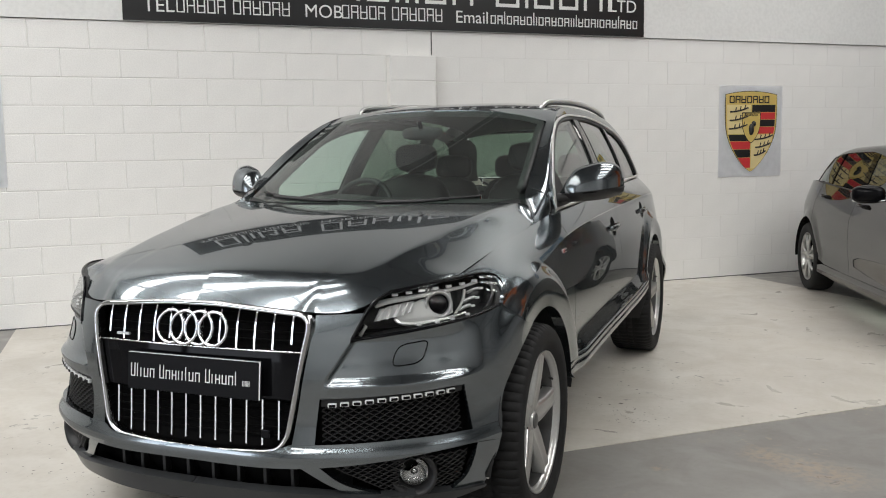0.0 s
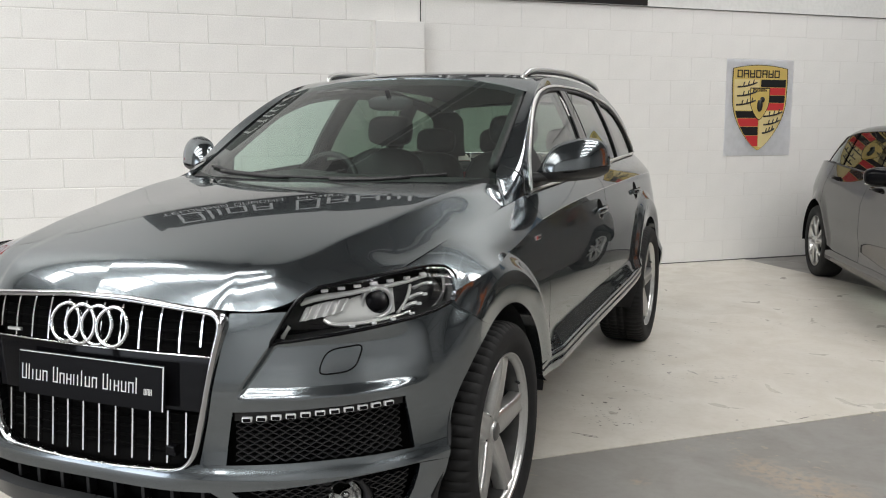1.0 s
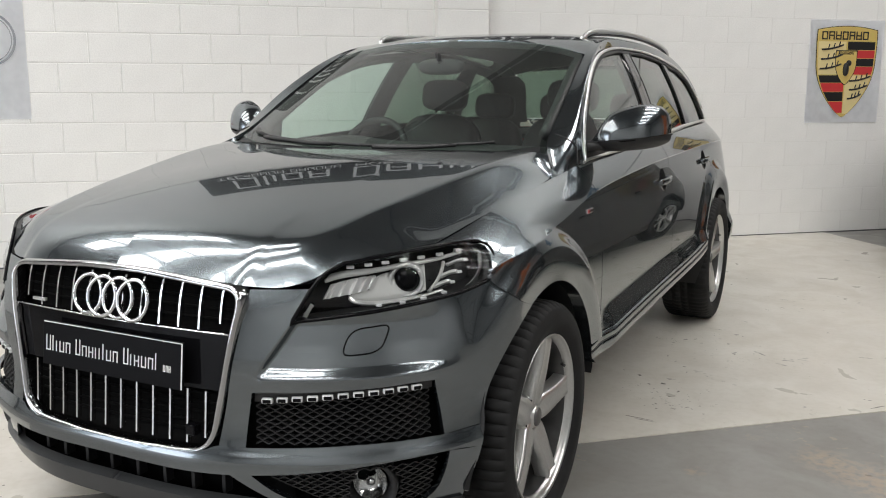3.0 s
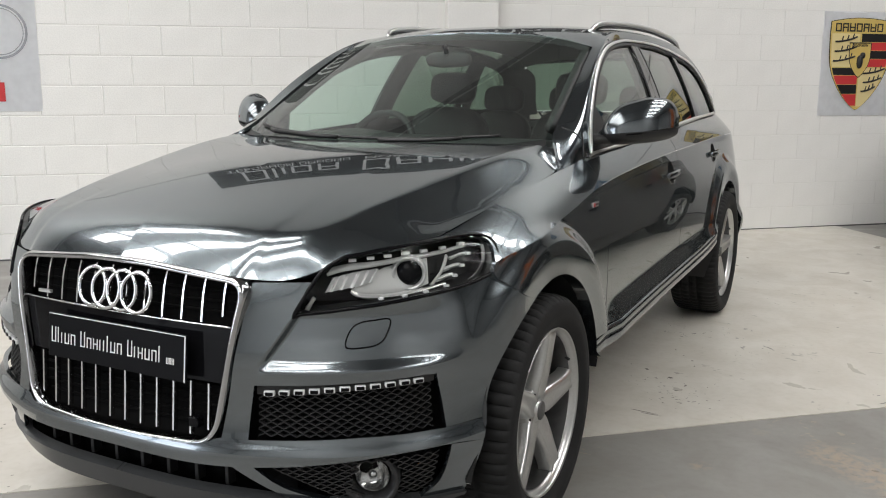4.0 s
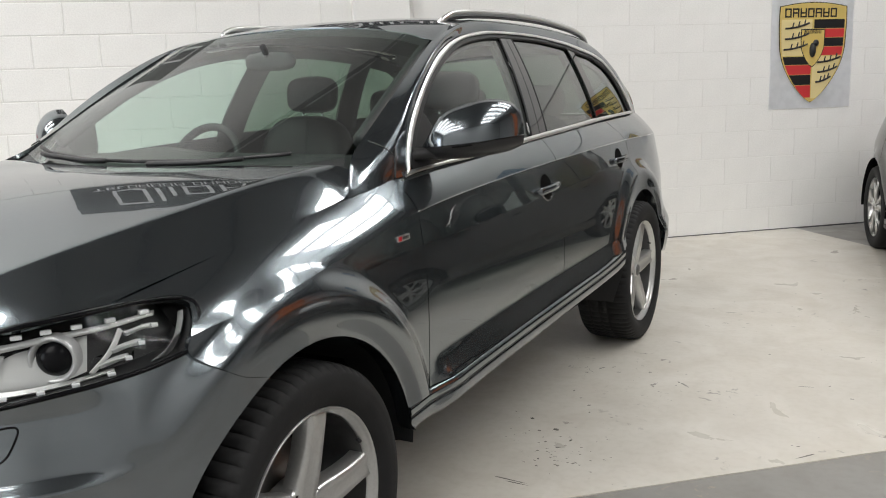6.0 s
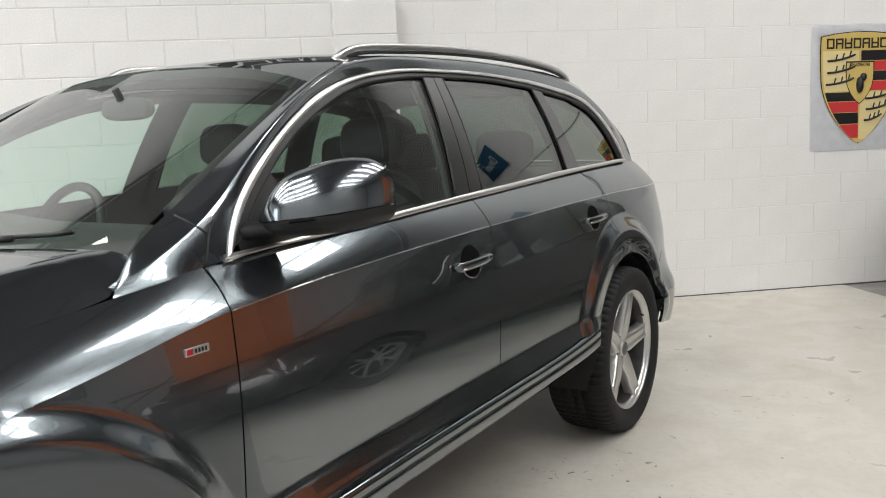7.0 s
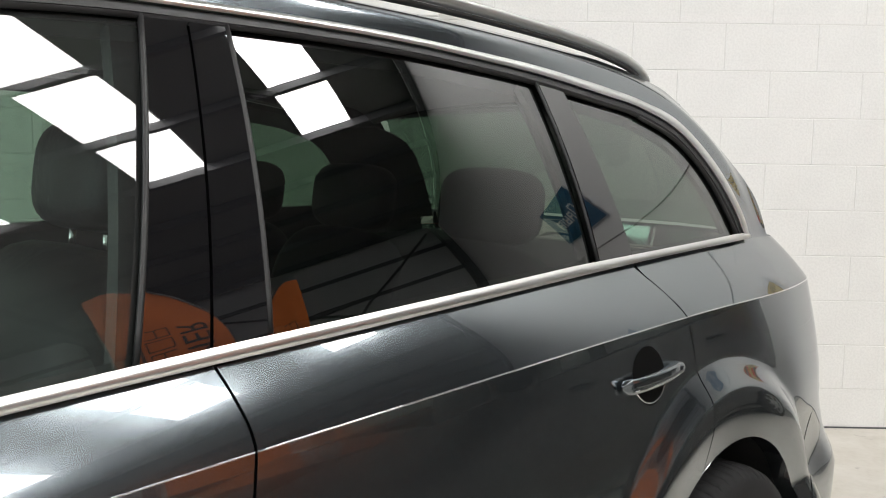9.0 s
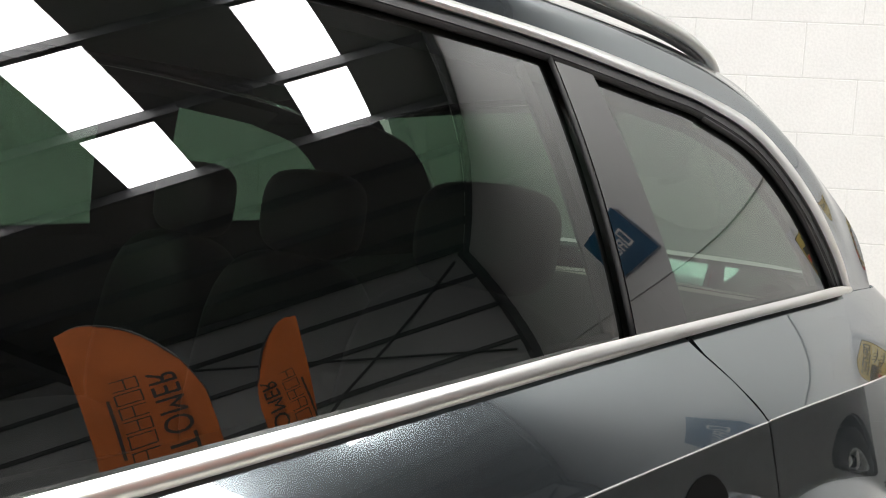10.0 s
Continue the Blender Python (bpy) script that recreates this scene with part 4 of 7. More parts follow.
# its spine eases from a steep nose to nearly level at the screen
spine_y = np.linspace(0.60, -0.95, 320)
spine_slope = np.tan(np.radians(mono([-0.95, -0.74, -0.45, -0.15, 0.12, 0.365, 0.6], [20.5, 17.1, 11.8, 7.4, 4.6, 0.9, -1.0])(spine_y)))
spine_z = np.r_[0, np.cumsum(-(spine_slope[1:] + spine_slope[:-1]) / 2 * np.diff(-spine_y))]
spine_z += 1.178 - np.interp(-0.365, -spine_y, spine_z)
CROWN = mono([-0.7, -0.2, 0.365], [0.14, 0.118, 0.02])
LEAD_Y = mono([-0.2, 0, 0.2, 0.37, 0.43, 0.50, 0.56, 0.65, 0.80], [-0.812, -0.818, -0.812, -0.797, -0.772, -0.742, -0.700, -0.63, -0.50])
LEAD_Z = mono([-0.2, 0, 0.2, 0.37, 0.50, 0.80], [0.921, 0.925, 0.921, 0.912, 0.904, 0.895])
POWER_X = mono([-0.80, -0.742, -0.70, -0.64, -0.547, -0.458, -0.317, -0.165, -0.033, 0.152, 0.34, 0.5], [0.440, 0.466, 0.492, 0.518, 0.543, 0.558, 0.586, 0.608, 0.631, 0.656, 0.676, 0.69])
EDGE_X = mono([-0.85, -0.742, -0.70, -0.65, -0.588, -0.53, -0.4, -0.1, 0.15, 0.38, 0.5], [0.45, 0.50, 0.56, 0.60, 0.66, 0.712, 0.766, 0.781, 0.794, 0.799, 0.80])
EDGE_Z = mono([-0.85, -0.742, -0.70, -0.65, -0.588, -0.53, -0.4, -0.1, 0.15, 0.38, 0.5], [0.88, 0.904, 0.921, 0.950, 0.971, 0.981, 0.988, 1.030, 1.062, 1.091, 1.127])


def crowned(x, y):
    """The top of the bonnet, rolled over at the nose."""
    top = lambda q, r: np.interp(-r, -spine_y, spine_z) - CROWN(r) * np.where(np.abs(q) < 0.36, q * q, 0.1296 + 0.72 * (np.abs(q) - 0.36))
    lead = LEAD_Y(x)
    return top(x, y) - (top(x, lead) - LEAD_Z(x)) * np.clip(1 - (y - lead) / 0.11, 0, 1.2) ** 2.1


x, y = hood[..., 0], hood[..., 1]
# a power line runs from the grille's corner to the screen; the flank outside it falls to lamp and wing
over = np.clip((x - POWER_X(y)) / np.maximum(EDGE_X(y) - POWER_X(y), 0.015), 0, 1.15)
fold = crowned(POWER_X(y), y)
shape = np.where(x > POWER_X(y), fold + np.minimum(EDGE_Z(y) - fold, 0) * over ** (1 + 0.25 * smoothstep(0.1, 0.4, y)), crowned(x, y))
away = np.hypot(x - x[:, :1], y - y[:, :1])
shape += (front[:, None, 2] - shape[:, :1]) * np.clip(1 - away / 0.06, 0, 1) ** 2
w = np.linspace(0, 1, 110)[None]
shape += (rear[:, None, 2] - shape[:, -1:]) * smoothstep(0.86, 1.0, w)
u = np.linspace(0, 1, 90)[:, None]
shape += (cut[None, :, 2] - shape[-1:]) * smoothstep(0.90, 1.0, u)
# eased as one sheet over the middle; the nose more than the power line behind it
near = (1 - smoothstep(-0.62, -0.45, y)) * (1 - 0.9 * smoothstep(0.36, 0.44, x))
for turn in range(40):
    full = np.vstack([shape[1:2], shape])
    eased = shape.copy()
    eased[:-1, 1:-1] = (full[:-2, 1:-1] + full[2:, 1:-1] + shape[:-1, :-2] + shape[:-1, 2:] + 2 * shape[:-1, 1:-1]) / 6
    shape += (eased - shape) * (1.0 if turn < 4 else near)
hood[..., 2] = shape
pair("bonnet", hood, PAINT, car, (0, 0, 1), 0.02)
# ---- nose: bumper, intakes, lamps
E_FRONT = (0.6, -1, 0.1)


def nose_patch(name, bottom, top, left, right, material, n=60, m=24, out=0.0, rim=0.014, parent=None, label=""):
    b, t, l, r = curve(bottom, n, False), curve(top, n, False), curve(left, m, False), curve(right, m, False)
    return pair(name, on_nose(coons(b, t, l, r), out), material, parent or car, E_FRONT, rim, label)


def fine(pts):
    return curve(pts, 80)


g_side = [(0.398, 0.640), (0.413, 0.72), (0.429, 0.80), (0.441, 0.86), (0.448, 0.897)]
lamp_low = fine([(0.560, 0.814), (0.640, 0.822), (0.73, 0.832), (0.90, 0.849), (1.069, 0.863), (1.166, 0.880)])
arch_s = lambda a0, a1, n: np.stack([1.499 + arch(ARCH_F, a0, a1, n)[:, 0], arch(ARCH_F, a0, a1, n)[:, 1]], 1)
nose_patch("bumper_cheek", [(0.429, 0.80), (0.555, 0.810)], [(0.448, 0.897), (0.608, 0.902)], g_side[2:], fine([(0.555, 0.810), (0.580, 0.857), (0.608, 0.900)]), PAINT, 24, 20)
nose_patch("bumper_cover", fine([(0.398, 0.640), (0.461, 0.640), (0.711, 0.647), (0.89, 0.652), (0.94, 0.650), (1.177, 0.656)]),
           along([(0.429, 0.80)], lamp_low, fine([(1.184, 0.867), (1.255, 0.810), (1.345, 0.778)])), g_side[:3], arch_s(140, 112, 14), PAINT, 170, 64)
nose_patch("bumper_inner_post", [(0.370, 0.497), (0.442, 0.496)], [(0.398, 0.640), (0.460, 0.640)], fine([(0.370, 0.497), (0.384, 0.57), (0.398, 0.640)]), fine([(0.442, 0.496), (0.448, 0.56), (0.460, 0.640)]), PAINT, 12, 20)
nose_patch("bumper_corner", [(0.965, 0.497), (1.089, 0.497)], [(0.940, 0.650), (1.177, 0.656)], fine([(0.965, 0.497), (0.958, 0.57), (0.940, 0.650)]), arch_s(163.5, 140, 14), PAINT, 20, 24)
blade_top = fine([(0, 0.470), (0.25, 0.473), (0.33, 0.483), (0.365, 0.496), (0.444, 0.496), (0.70, 0.502), (0.90, 0.500), (0.965, 0.497), (1.089, 0.497)])
blade_low = fine([(0, 0.424), (0.389, 0.424), (0.673, 0.444), (0.814, 0.456), (0.969, 0.456), (1.078, 0.440)])
nose_patch("bumper_blade", blade_low, blade_top, [(0, 0.424), (0, 0.470)], [(1.078, 0.440), (1.089, 0.497)], PAINT, 100, 16)
nose_patch("bumper_lower_post", [(0.56, 0.315), (0.66, 0.313)], [(0.40, 0.422), (0.455, 0.426)], fine([(0.56, 0.315), (0.48, 0.36), (0.40, 0.422)]), fine([(0.66, 0.313), (0.53, 0.36), (0.455, 0.426)]), PAINT, 10, 16, -0.004)
nose_patch("bumper_lower_corner", [(0.90, 0.29), (1.065, 0.27)], [(0.970, 0.455), (1.077, 0.440)], fine([(0.90, 0.29), (0.955, 0.34), (0.966, 0.42), (0.970, 0.455)]), [(1.065, 0.27), (1.077, 0.44)], PAINT, 16, 20)
chin_low = fine([(0, 0.262), (0.4, 0.262), (0.8, 0.258), (1.06, 0.262)])
chin_top = fine([(0, 0.335), (0.35, 0.335), (0.56, 0.317), (0.78, 0.305), (0.90, 0.292), (1.065, 0.272)])
nose_patch("front_lip", chin_low, chin_top, [(0, 0.262), (0, 0.335)], [(1.06, 0.262), (1.065, 0.272)], LIP, 80, 10, 0.012, 0.03, label="dark grey plastic front lip")
pair("intake_liner", on_nose(grid(0, 1.10, 0.25, 0.92, 60, 20), -0.075), DARK, car, E_FRONT, 0)


def lattice(name, s0, s1, z0, z1, inside, out, parent, step=0.021, rise=0.0056):
    """Stretched-metal mesh: zigzag wires that meet in lozenges."""
    for side in (1, -1):
        verts, faces = [], []
        k, z = 0, z0
        while z <= z1:
            s = np.arange(s0, s1, step / 2)
            zz = z + 0.40 * rise * np.where((np.arange(len(s)) + k) % 2 == 0, 1, -1)
            keep = [i for i in range(len(s)) if inside(s[i], zz[i])]
            p = on_nose(np.stack([s, zz], -1), out)
            q = on_nose(np.stack([s, zz], -1), out - 0.012)
            for i in range(len(s) - 1):
                if i in keep and i + 1 in keep:
                    a0 = len(verts)
                    for w, dz in ((p, 0.0016), (p, -0.0016), (q, -0.0016), (q, 0.0016)):
                        for j in (i, i + 1):
                            verts.append((side * w[j][0], w[j][1], w[j][2] + dz))
                    for f in ((0, 1, 3, 2), (2, 3, 5, 4), (4, 5, 7, 6), (6, 7, 1, 0)):
                        faces.append(tuple(a0 + x for x in f))
            z += rise
            k += 1
        ob = new(name, mesh_of(name, verts, faces, BLACK))
        ob.parent = parent


lattice("intake_mesh", 0.445, 0.955, 0.503, 0.632, lambda s, z: s > 0.446 and s < 0.962 - 0.14 * (z - 0.5) and z < 0.634, -0.022, car, 0.034, 0.0098)
lattice("fog_mesh", 0.47, 0.965, 0.315, 0.452, lambda s, z: z < 0.437 + 0.03 * (s - 0.67) and z > 0.43 - 0.55 * (s - 0.46) and s < 0.962 and (s - 0.775) ** 2 + (z - 0.372) ** 2 > 0.058 ** 2, -0.020, car, 0.034, 0.0098)
for side in (1, -1):
    for s_ in (0.05, 0.15, 0.25, 0.35):
        c = on_nose(np.array((s_, 0.38)), -0.052) * (side, 1, 1)
        box_part("intake_rib", (-0.006, 0.0, -0.042), (0.006, 0.03, 0.042), BLACK, car, Matrix.Translation(c), 0.002)
# daytime lamps over the intake
pts = curve([(0.498, 0.6185), (0.603, 0.626), (0.711, 0.632), (0.838, 0.637), (0.889, 0.637)], 11)
pair("lamp_strip", on_nose(coons(curve([(0.462, 0.612), (0.70, 0.622), (0.94, 0.626)], 40), curve([(0.463, 0.634), (0.70, 0.645), (0.94, 0.647)], 40), curve([(0.462, 0.612), (0.463, 0.634)], 5), curve([(0.94, 0.626), (0.94, 0.647)], 5)), -0.012), BLACK, car, E_FRONT, 0.01)


def lamp_block(name, s, z, out, size, material, side, parent, bevel=0.003):
    c = on_nose(np.array((s, z)), out)
    t = on_nose(np.array((s + 0.01, z)), out) - c
    yaw = math.degrees(math.atan2(t[1], t[0]))
    bm = bmesh.new()
    box(bm, [-h / 2 for h in size], [h / 2 for h in size], None, bevel)
    bmesh.ops.transform(bm, matrix=Matrix.Diagonal((side, 1, 1, 1)) @ Matrix.Translation(c) @ pose(0, 0, 0, 0, 0, yaw), verts=bm.verts)
    if side < 0:
        bmesh.ops.reverse_faces(bm, faces=bm.faces)
    return part(name, bm, material, parent)


for side in (1, -1):
    for s, z in pts:
        shell = lamp_block("day_lamp", s, z, -0.006, (0.029, 0.014, 0.0145), LED, side, car, 0.004)
        lamp_block("lamp_window", s, z, 0.0025, (0.0205, 0.005, 0.0085), GLOSS_BLACK, side, shell, 0.001)
# fog lamps
for side in (1, -1):
    c = on_nose(np.array((0.775, 0.372)), -0.075) * (side, 1, 1)
    turn = Matrix.Translation(c) @ pose(0, 0, 0, 0, 0, -90 + side * 22)
    bezel = lathe("fog_bezel", [(0.046, 0.0), (0.049, 0.020), (0.062, 0.052), (0.074, 0.060), (0.076, 0.056), (0.076, 0.0)], BLACK, car, 40, m=turn, label="black fog lamp bezel")
    lathe("fog_reflector", [(0.0, 0.0), (0.02, 0.003), (0.035, 0.012), (0.046, 0.026)], FOG_SILVER, bezel, 32, m=turn)
    lathe("fog_lens", [(0.0, 0.042), (0.02, 0.039), (0.036, 0.032), (0.047, 0.022)], LENS, bezel, 32, m=turn)
    lathe("fog_bulb", [(0.0, 0.030), (0.012, 0.026), (0.016, 0.016), (0.016, 0.0)], FOG_SILVER, bezel, 20, m=turn)
# washer covers: a thin groove round a body-coloured lid
wash = curve([(0.715, 0.731), (0.700, 0.734), (0.698, 0.746), (0.708, 0.770), (0.722, 0.786), (0.745, 0.795), (0.780, 0.798), (0.812, 0.800), (0.824, 0.796), (0.823, 0.784), (0.808, 0.757), (0.795, 0.744), (0.772, 0.735), (0.740, 0.732), (0.715, 0.731)], 70)[:-1]
for side in (1, -1):
    tube("washer_cover_gap", on_nose(wash, 0.0006) * (side, 1, 1), 0.0022, GLOSS_BLACK, car, 5, closed=True)
# the seam between bumper and wing stays open; front lamps
LAMP_IN = fine([(0.560, 0.816), (0.586, 0.858), (0.614, 0.900), (0.650, 0.935), (0.703, 0.960)])
LAMP_TOP = fine([(0.703, 0.960), (0.857, 0.977), (1.041, 0.985), (1.156, 0.981), (1.205, 0.977), (1.226, 0.973), (1.236, 0.964)])
LAMP_OUT = fine([(1.166, 0.880), (1.192, 0.910), (1.222, 0.940), (1.232, 0.952), (1.236, 0.964)])


def lamp_grid(out, n=60, m=30):
    return on_nose(coons(curve(lamp_low, n), curve(LAMP_TOP, n), curve(LAMP_IN, m), curve(LAMP_OUT, m)), out)


HEADLAMP = [new("headlight"), new("headlight")]
for ob in HEADLAMP:
    ob.parent = car
    ob["label"] = "clear headlight with projector lens and LED row"
pair("lamp_housing", lamp_grid(-0.075), BLACK, HEADLAMP, E_FRONT, 0)
sides_ = lamp_grid(0.0)
deep = lamp_grid(-0.075)
ringi = [(i, 0) for i in range(60)] + [(59, j) for j in range(1, 30)] + [(i, 29) for i in range(58, -1, -1)] + [(0, j) for j in range(28, 0, -1)]
wallp = np.array([[sides_[i, j], deep[i, j]] for i, j in ringi + ringi[:1]])
pair("lamp_wall", wallp, BLACK, HEADLAMP, E_FRONT, 0)
pair("lamp_lens", lamp_grid(0.001), LENS, HEADLAMP, E_FRONT, 0, "clear lamp cover")
for side, ob in zip((1, -1), HEADLAMP):
    k = np.array([side, 1, 1])
    tube("lamp_rim", np.array([sides_[i, j] for i, j in ringi]) * k, 0.0055, GLOSS_BLACK, ob, 6, closed=True)

    def nose_strip(name, a, b, out, material, dome=0.006):
        t = np.linspace(0, 1, 6)
        p = a[:, None] * (1 - t)[None, :, None] + b[:, None] * t[None, :, None]
        q = on_nose(p, out)
        q[..., 1] -= dome * 4 * (t * (1 - t))[None]
        return sheet(name, q * k, material, ob, np.array(E_FRONT) * k, 0.012)

    def ripple(name, low, top, out, material, waves, deep, n=48):
        g = coons(curve(low, n), curve(top, n), np.linspace(low[0], top[0], 10), np.linspace(low[-1], top[-1], 10))
        q = on_nose(g, out)
        q[..., 1] += deep * np.sin(np.linspace(0, waves * 2 * math.pi, n))[:, None]
        return sheet(name, q * k, material, ob, np.array(E_FRONT) * k, 0.004)

    # silver brow under the LED row, smooth main reflector, ribbed inner lamp
    nose_strip("light_bar", curve([(0.650, 0.908), (0.703, 0.919), (0.799, 0.928), (0.901, 0.936), (1.046, 0.943), (1.15, 0.951)], 40), curve([(0.666, 0.930), (0.718, 0.938), (0.810, 0.942), (0.906, 0.949), (1.055, 0.953), (1.155, 0.959)], 40), -0.030, LAMP_SILVER, 0.008)
    ripple("reflector", [(0.716, 0.869), (0.745, 0.857), (0.81, 0.852), (0.90, 0.857), (0.975, 0.870)], [(0.800, 0.912), (0.83, 0.921), (0.88, 0.926), (0.93, 0.931), (0.99, 0.934)], -0.048, REFLECTOR, 0.5, 0.008)
    ripple("inner_reflector", [(0.645, 0.866), (0.69, 0.873), (0.735, 0.879), (0.775, 0.888)], [(0.668, 0.902), (0.715, 0.912), (0.76, 0.918), (0.802, 0.921)], -0.040, LAMP_SILVER, 4.5, 0.006)
    nose_strip("lower_light_bar", curve([(0.714, 0.866), (0.735, 0.853), (0.80, 0.847), (0.90, 0.851), (1.03, 0.864)], 30), curve([(0.722, 0.871), (0.742, 0.858), (0.80, 0.852), (0.90, 0.856), (1.03, 0.869)], 30), -0.034, SATIN, 0.003)
    nose_strip("outer_strut", curve([(0.985, 0.868), (1.03, 0.897), (1.070, 0.936)], 20), curve([(0.978, 0.871), (1.022, 0.900), (1.062, 0.939)], 20), -0.038, REFLECTOR, 0.003)
    for s_, z_ in ((1.143, 0.935), (1.103, 0.908), (1.068, 0.885)):
        nose_strip("outer_chevron", curve([(s_ - 0.066, z_ - 0.008), (s_ - 0.03, z_ - 0.003), (s_, z_ - 0.002)], 12), curve([(s_ - 0.064, z_ - 0.003), (s_ - 0.03, z_ + 0.002), (s_, z_ + 0.003)], 12), -0.034, LAMP_SILVER, 0.004)
        lamp_block("led", s_ - 0.006, z_, -0.026, (0.014, 0.010, 0.008), LED, side, ob, 0.002)
    nose_strip("side_reflector", curve([(1.105, 0.872), (1.145, 0.892), (1.175, 0.925), (1.197, 0.950)], 20), curve([(1.135, 0.876), (1.158, 0.892), (1.188, 0.925), (1.212, 0.952)], 20), -0.022, ALLOY_DARK, 0.004)
    nose_strip("tip_reflector", curve([(0.585, 0.826), (0.600, 0.848), (0.608, 0.860)], 10), curve([(0.594, 0.826), (0.610, 0.846), (0.616, 0.858)], 10), -0.02, REFLECTOR, 0.003)
    c = on_nose(np.array((0.921, 0.903)), -0.062) * k
    turn = Matrix.Translation(c) @ pose(0, 0, 0, 0, 0, -90 + side * 30)
    ring = lathe("projector", [(0.034, 0.0), (0.035, 0.024), (0.040, 0.032), (0.0445, 0.033), (0.047, 0.028), (0.047, 0.0)], LAMP_SILVER, ob, 40, m=turn)
    lathe("projector_lens", [(0.0, 0.040), (0.010, 0.039), (0.020, 0.0355), (0.029, 0.029), (0.035, 0.020)], GLOSS_BLACK, ring, 32, m=turn)
    for s_, z_ in ((0.723, 0.947), (0.778, 0.951), (0.836, 0.954), (0.898, 0.957), (0.965, 0.958), (1.042, 0.959), (1.126, 0.961)):
        lamp_block("led", s_, z_, -0.022, (0.021, 0.011, 0.0095), LED, side, ob, 0.003)
    for s_, z_ in ((0.801, 0.850), (0.874, 0.853), (0.943, 0.857), (1.017, 0.864)):
        lamp_block("led", s_, z_, -0.020, (0.015, 0.010, 0.007), LED, side, ob, 0.002)

# ---- grille
grille = new("grille")
grille.parent = car
grille["label"] = "chrome-framed grille with upright chrome slats"


GRILLE_OUT = mono([0.44, 0.52, 0.64, 0.76, 0.86, 0.94], [0.026, 0.018, 0.008, 0.0, -0.016, -0.046])


def on_grille(p, out):
    """The grille's own gentle curve, x and z."""
    x, z = p[..., 0], p[..., 1]
    return np.stack([x, -0.850 + 0.13 * x * x - GRILLE_OUT(z) - out, z], -1)


def rounded(corners, n=10):
    """An outline whose corners, each (x, z, radius), are turned off in arcs."""
    pts, m = [], len(corners)
    for i in range(m):
        a, b, c = (np.array(corners[(i + d) % m][:2]) for d in (-1, 0, 1))
        r = corners[i][2]
        ua, uc = (a - b) / np.linalg.norm(a - b), (c - b) / np.linalg.norm(c - b)
        for t in np.linspace(0, 1, n):
            pts.append((1 - t) ** 2 * (b + r * ua) + 2 * t * (1 - t) * b + t * t * (b + r * uc))
    return curve(np.array(pts + pts[:1]), 220, False)[:-1]


right_half = [(0.10, 0.924, 0.05), (0.427, 0.900, 0.055), (0.345, 0.470, 0.075), (0.10, 0.457, 0.05)]
loop = rounded(right_half + [(-x, z, r) for x, z, r in right_half[::-1]])
tang = np.roll(loop, -2, 0) - np.roll(loop, 2, 0)
outward = np.stack([-tang[:, 1], tang[:, 0]], 1) / np.linalg.norm(tang, axis=1, keepdims=True)
outward *= np.sign((outward * (loop - (0, 0.69))).sum())
ring_rows = [on_grille(loop + outward * w, o) for w, o in ((-0.009, -0.030), (-0.0085, 0.005), (-0.0055, 0.0105), (0.0, 0.0125), (0.0055, 0.0105), (0.0085, 0.005), (0.0095, -0.030))]
ring_rows = np.array(ring_rows)
sheet("grille_surround", np.concatenate([ring_rows, ring_rows[:, :1]], 1), SOFT_CHROME, grille, (0, -1, 0), 0, "satin chrome surround")
width = lambda z: float(np.interp(z, [0.463, 0.48, 0.515, 0.64, 0.81, 0.872, 0.904, 0.925], [0.28, 0.335, 0.352, 0.376, 0.408, 0.418, 0.39, 0.30]))
zz = np.linspace(0.47, 0.918, 30)
sheet("grille_back", np.array([[on_grille(np.array((u * width(z), z)), -0.055) for u in np.linspace(-1, 1, 20)] for z in zz]), DARK, grille, (0, -1, 0), 0)
for i in range(12):
    x = -0.341 + 0.062 * i
    for z0, z1 in ((0.484, 0.628), (0.789, 0.905)):
        zs = np.linspace(z0 if abs(x) < 0.30 else z0 + 0.02, z1 if abs(x) < 0.38 else z1 - 0.015, 8)
        q = on_grille(np.stack([x * (0.93 if z1 < 0.7 else 1.05) + 0 * zs, zs], -1), -0.012)
        bm = bmesh.new()
        rings = [[bm.verts.new((c[0] + dx, c[1] + dy, c[2])) for dx, dy in ((-0.0042, 0.004), (-0.0028, -0.004), (0.0028, -0.004), (0.0042, 0.004), (0.002, 0.012), (-0.002, 0.012))] for c in q]
        for ra, rb in zip(rings, rings[1:]):
            for j in range(6):
                bm.faces.new((ra[j], ra[(j + 1) % 6], rb[(j + 1) % 6], rb[j]))
        bm.faces.new(rings[0][::-1]), bm.faces.new(rings[-1])
        part("slat", bm, CHROME, grille)
for z in list(np.linspace(0.505, 0.61, 5)) + list(np.linspace(0.81, 0.89, 4)):
    w = width(z) - 0.02
    tube("fin", on_grille(np.stack([np.linspace(-w, w, 16), np.full(16, z)], -1), -0.044), 0.004, DARK, grille, 6)
for z0, z1, m_, o in ((0.632, 0.782, GLOSS_BLACK, -0.012),):
    sheet("grille_bar", np.array([[on_grille(np.array((u * (width(z) - 0.012), z)), o) for z in np.linspace(z0, z1, 10)] for u in np.linspace(-1, 1, 30)]), m_, grille, (0, -1, 0), 0.03, "gloss black centre bar")
for z in (0.784,):
    w = width(z) - 0.01
    tube("grille_line", on_grille(np.stack([np.linspace(-w, w, 24), np.full(24, z)], -1), -0.006), 0.003, CHROME, grille, 6)
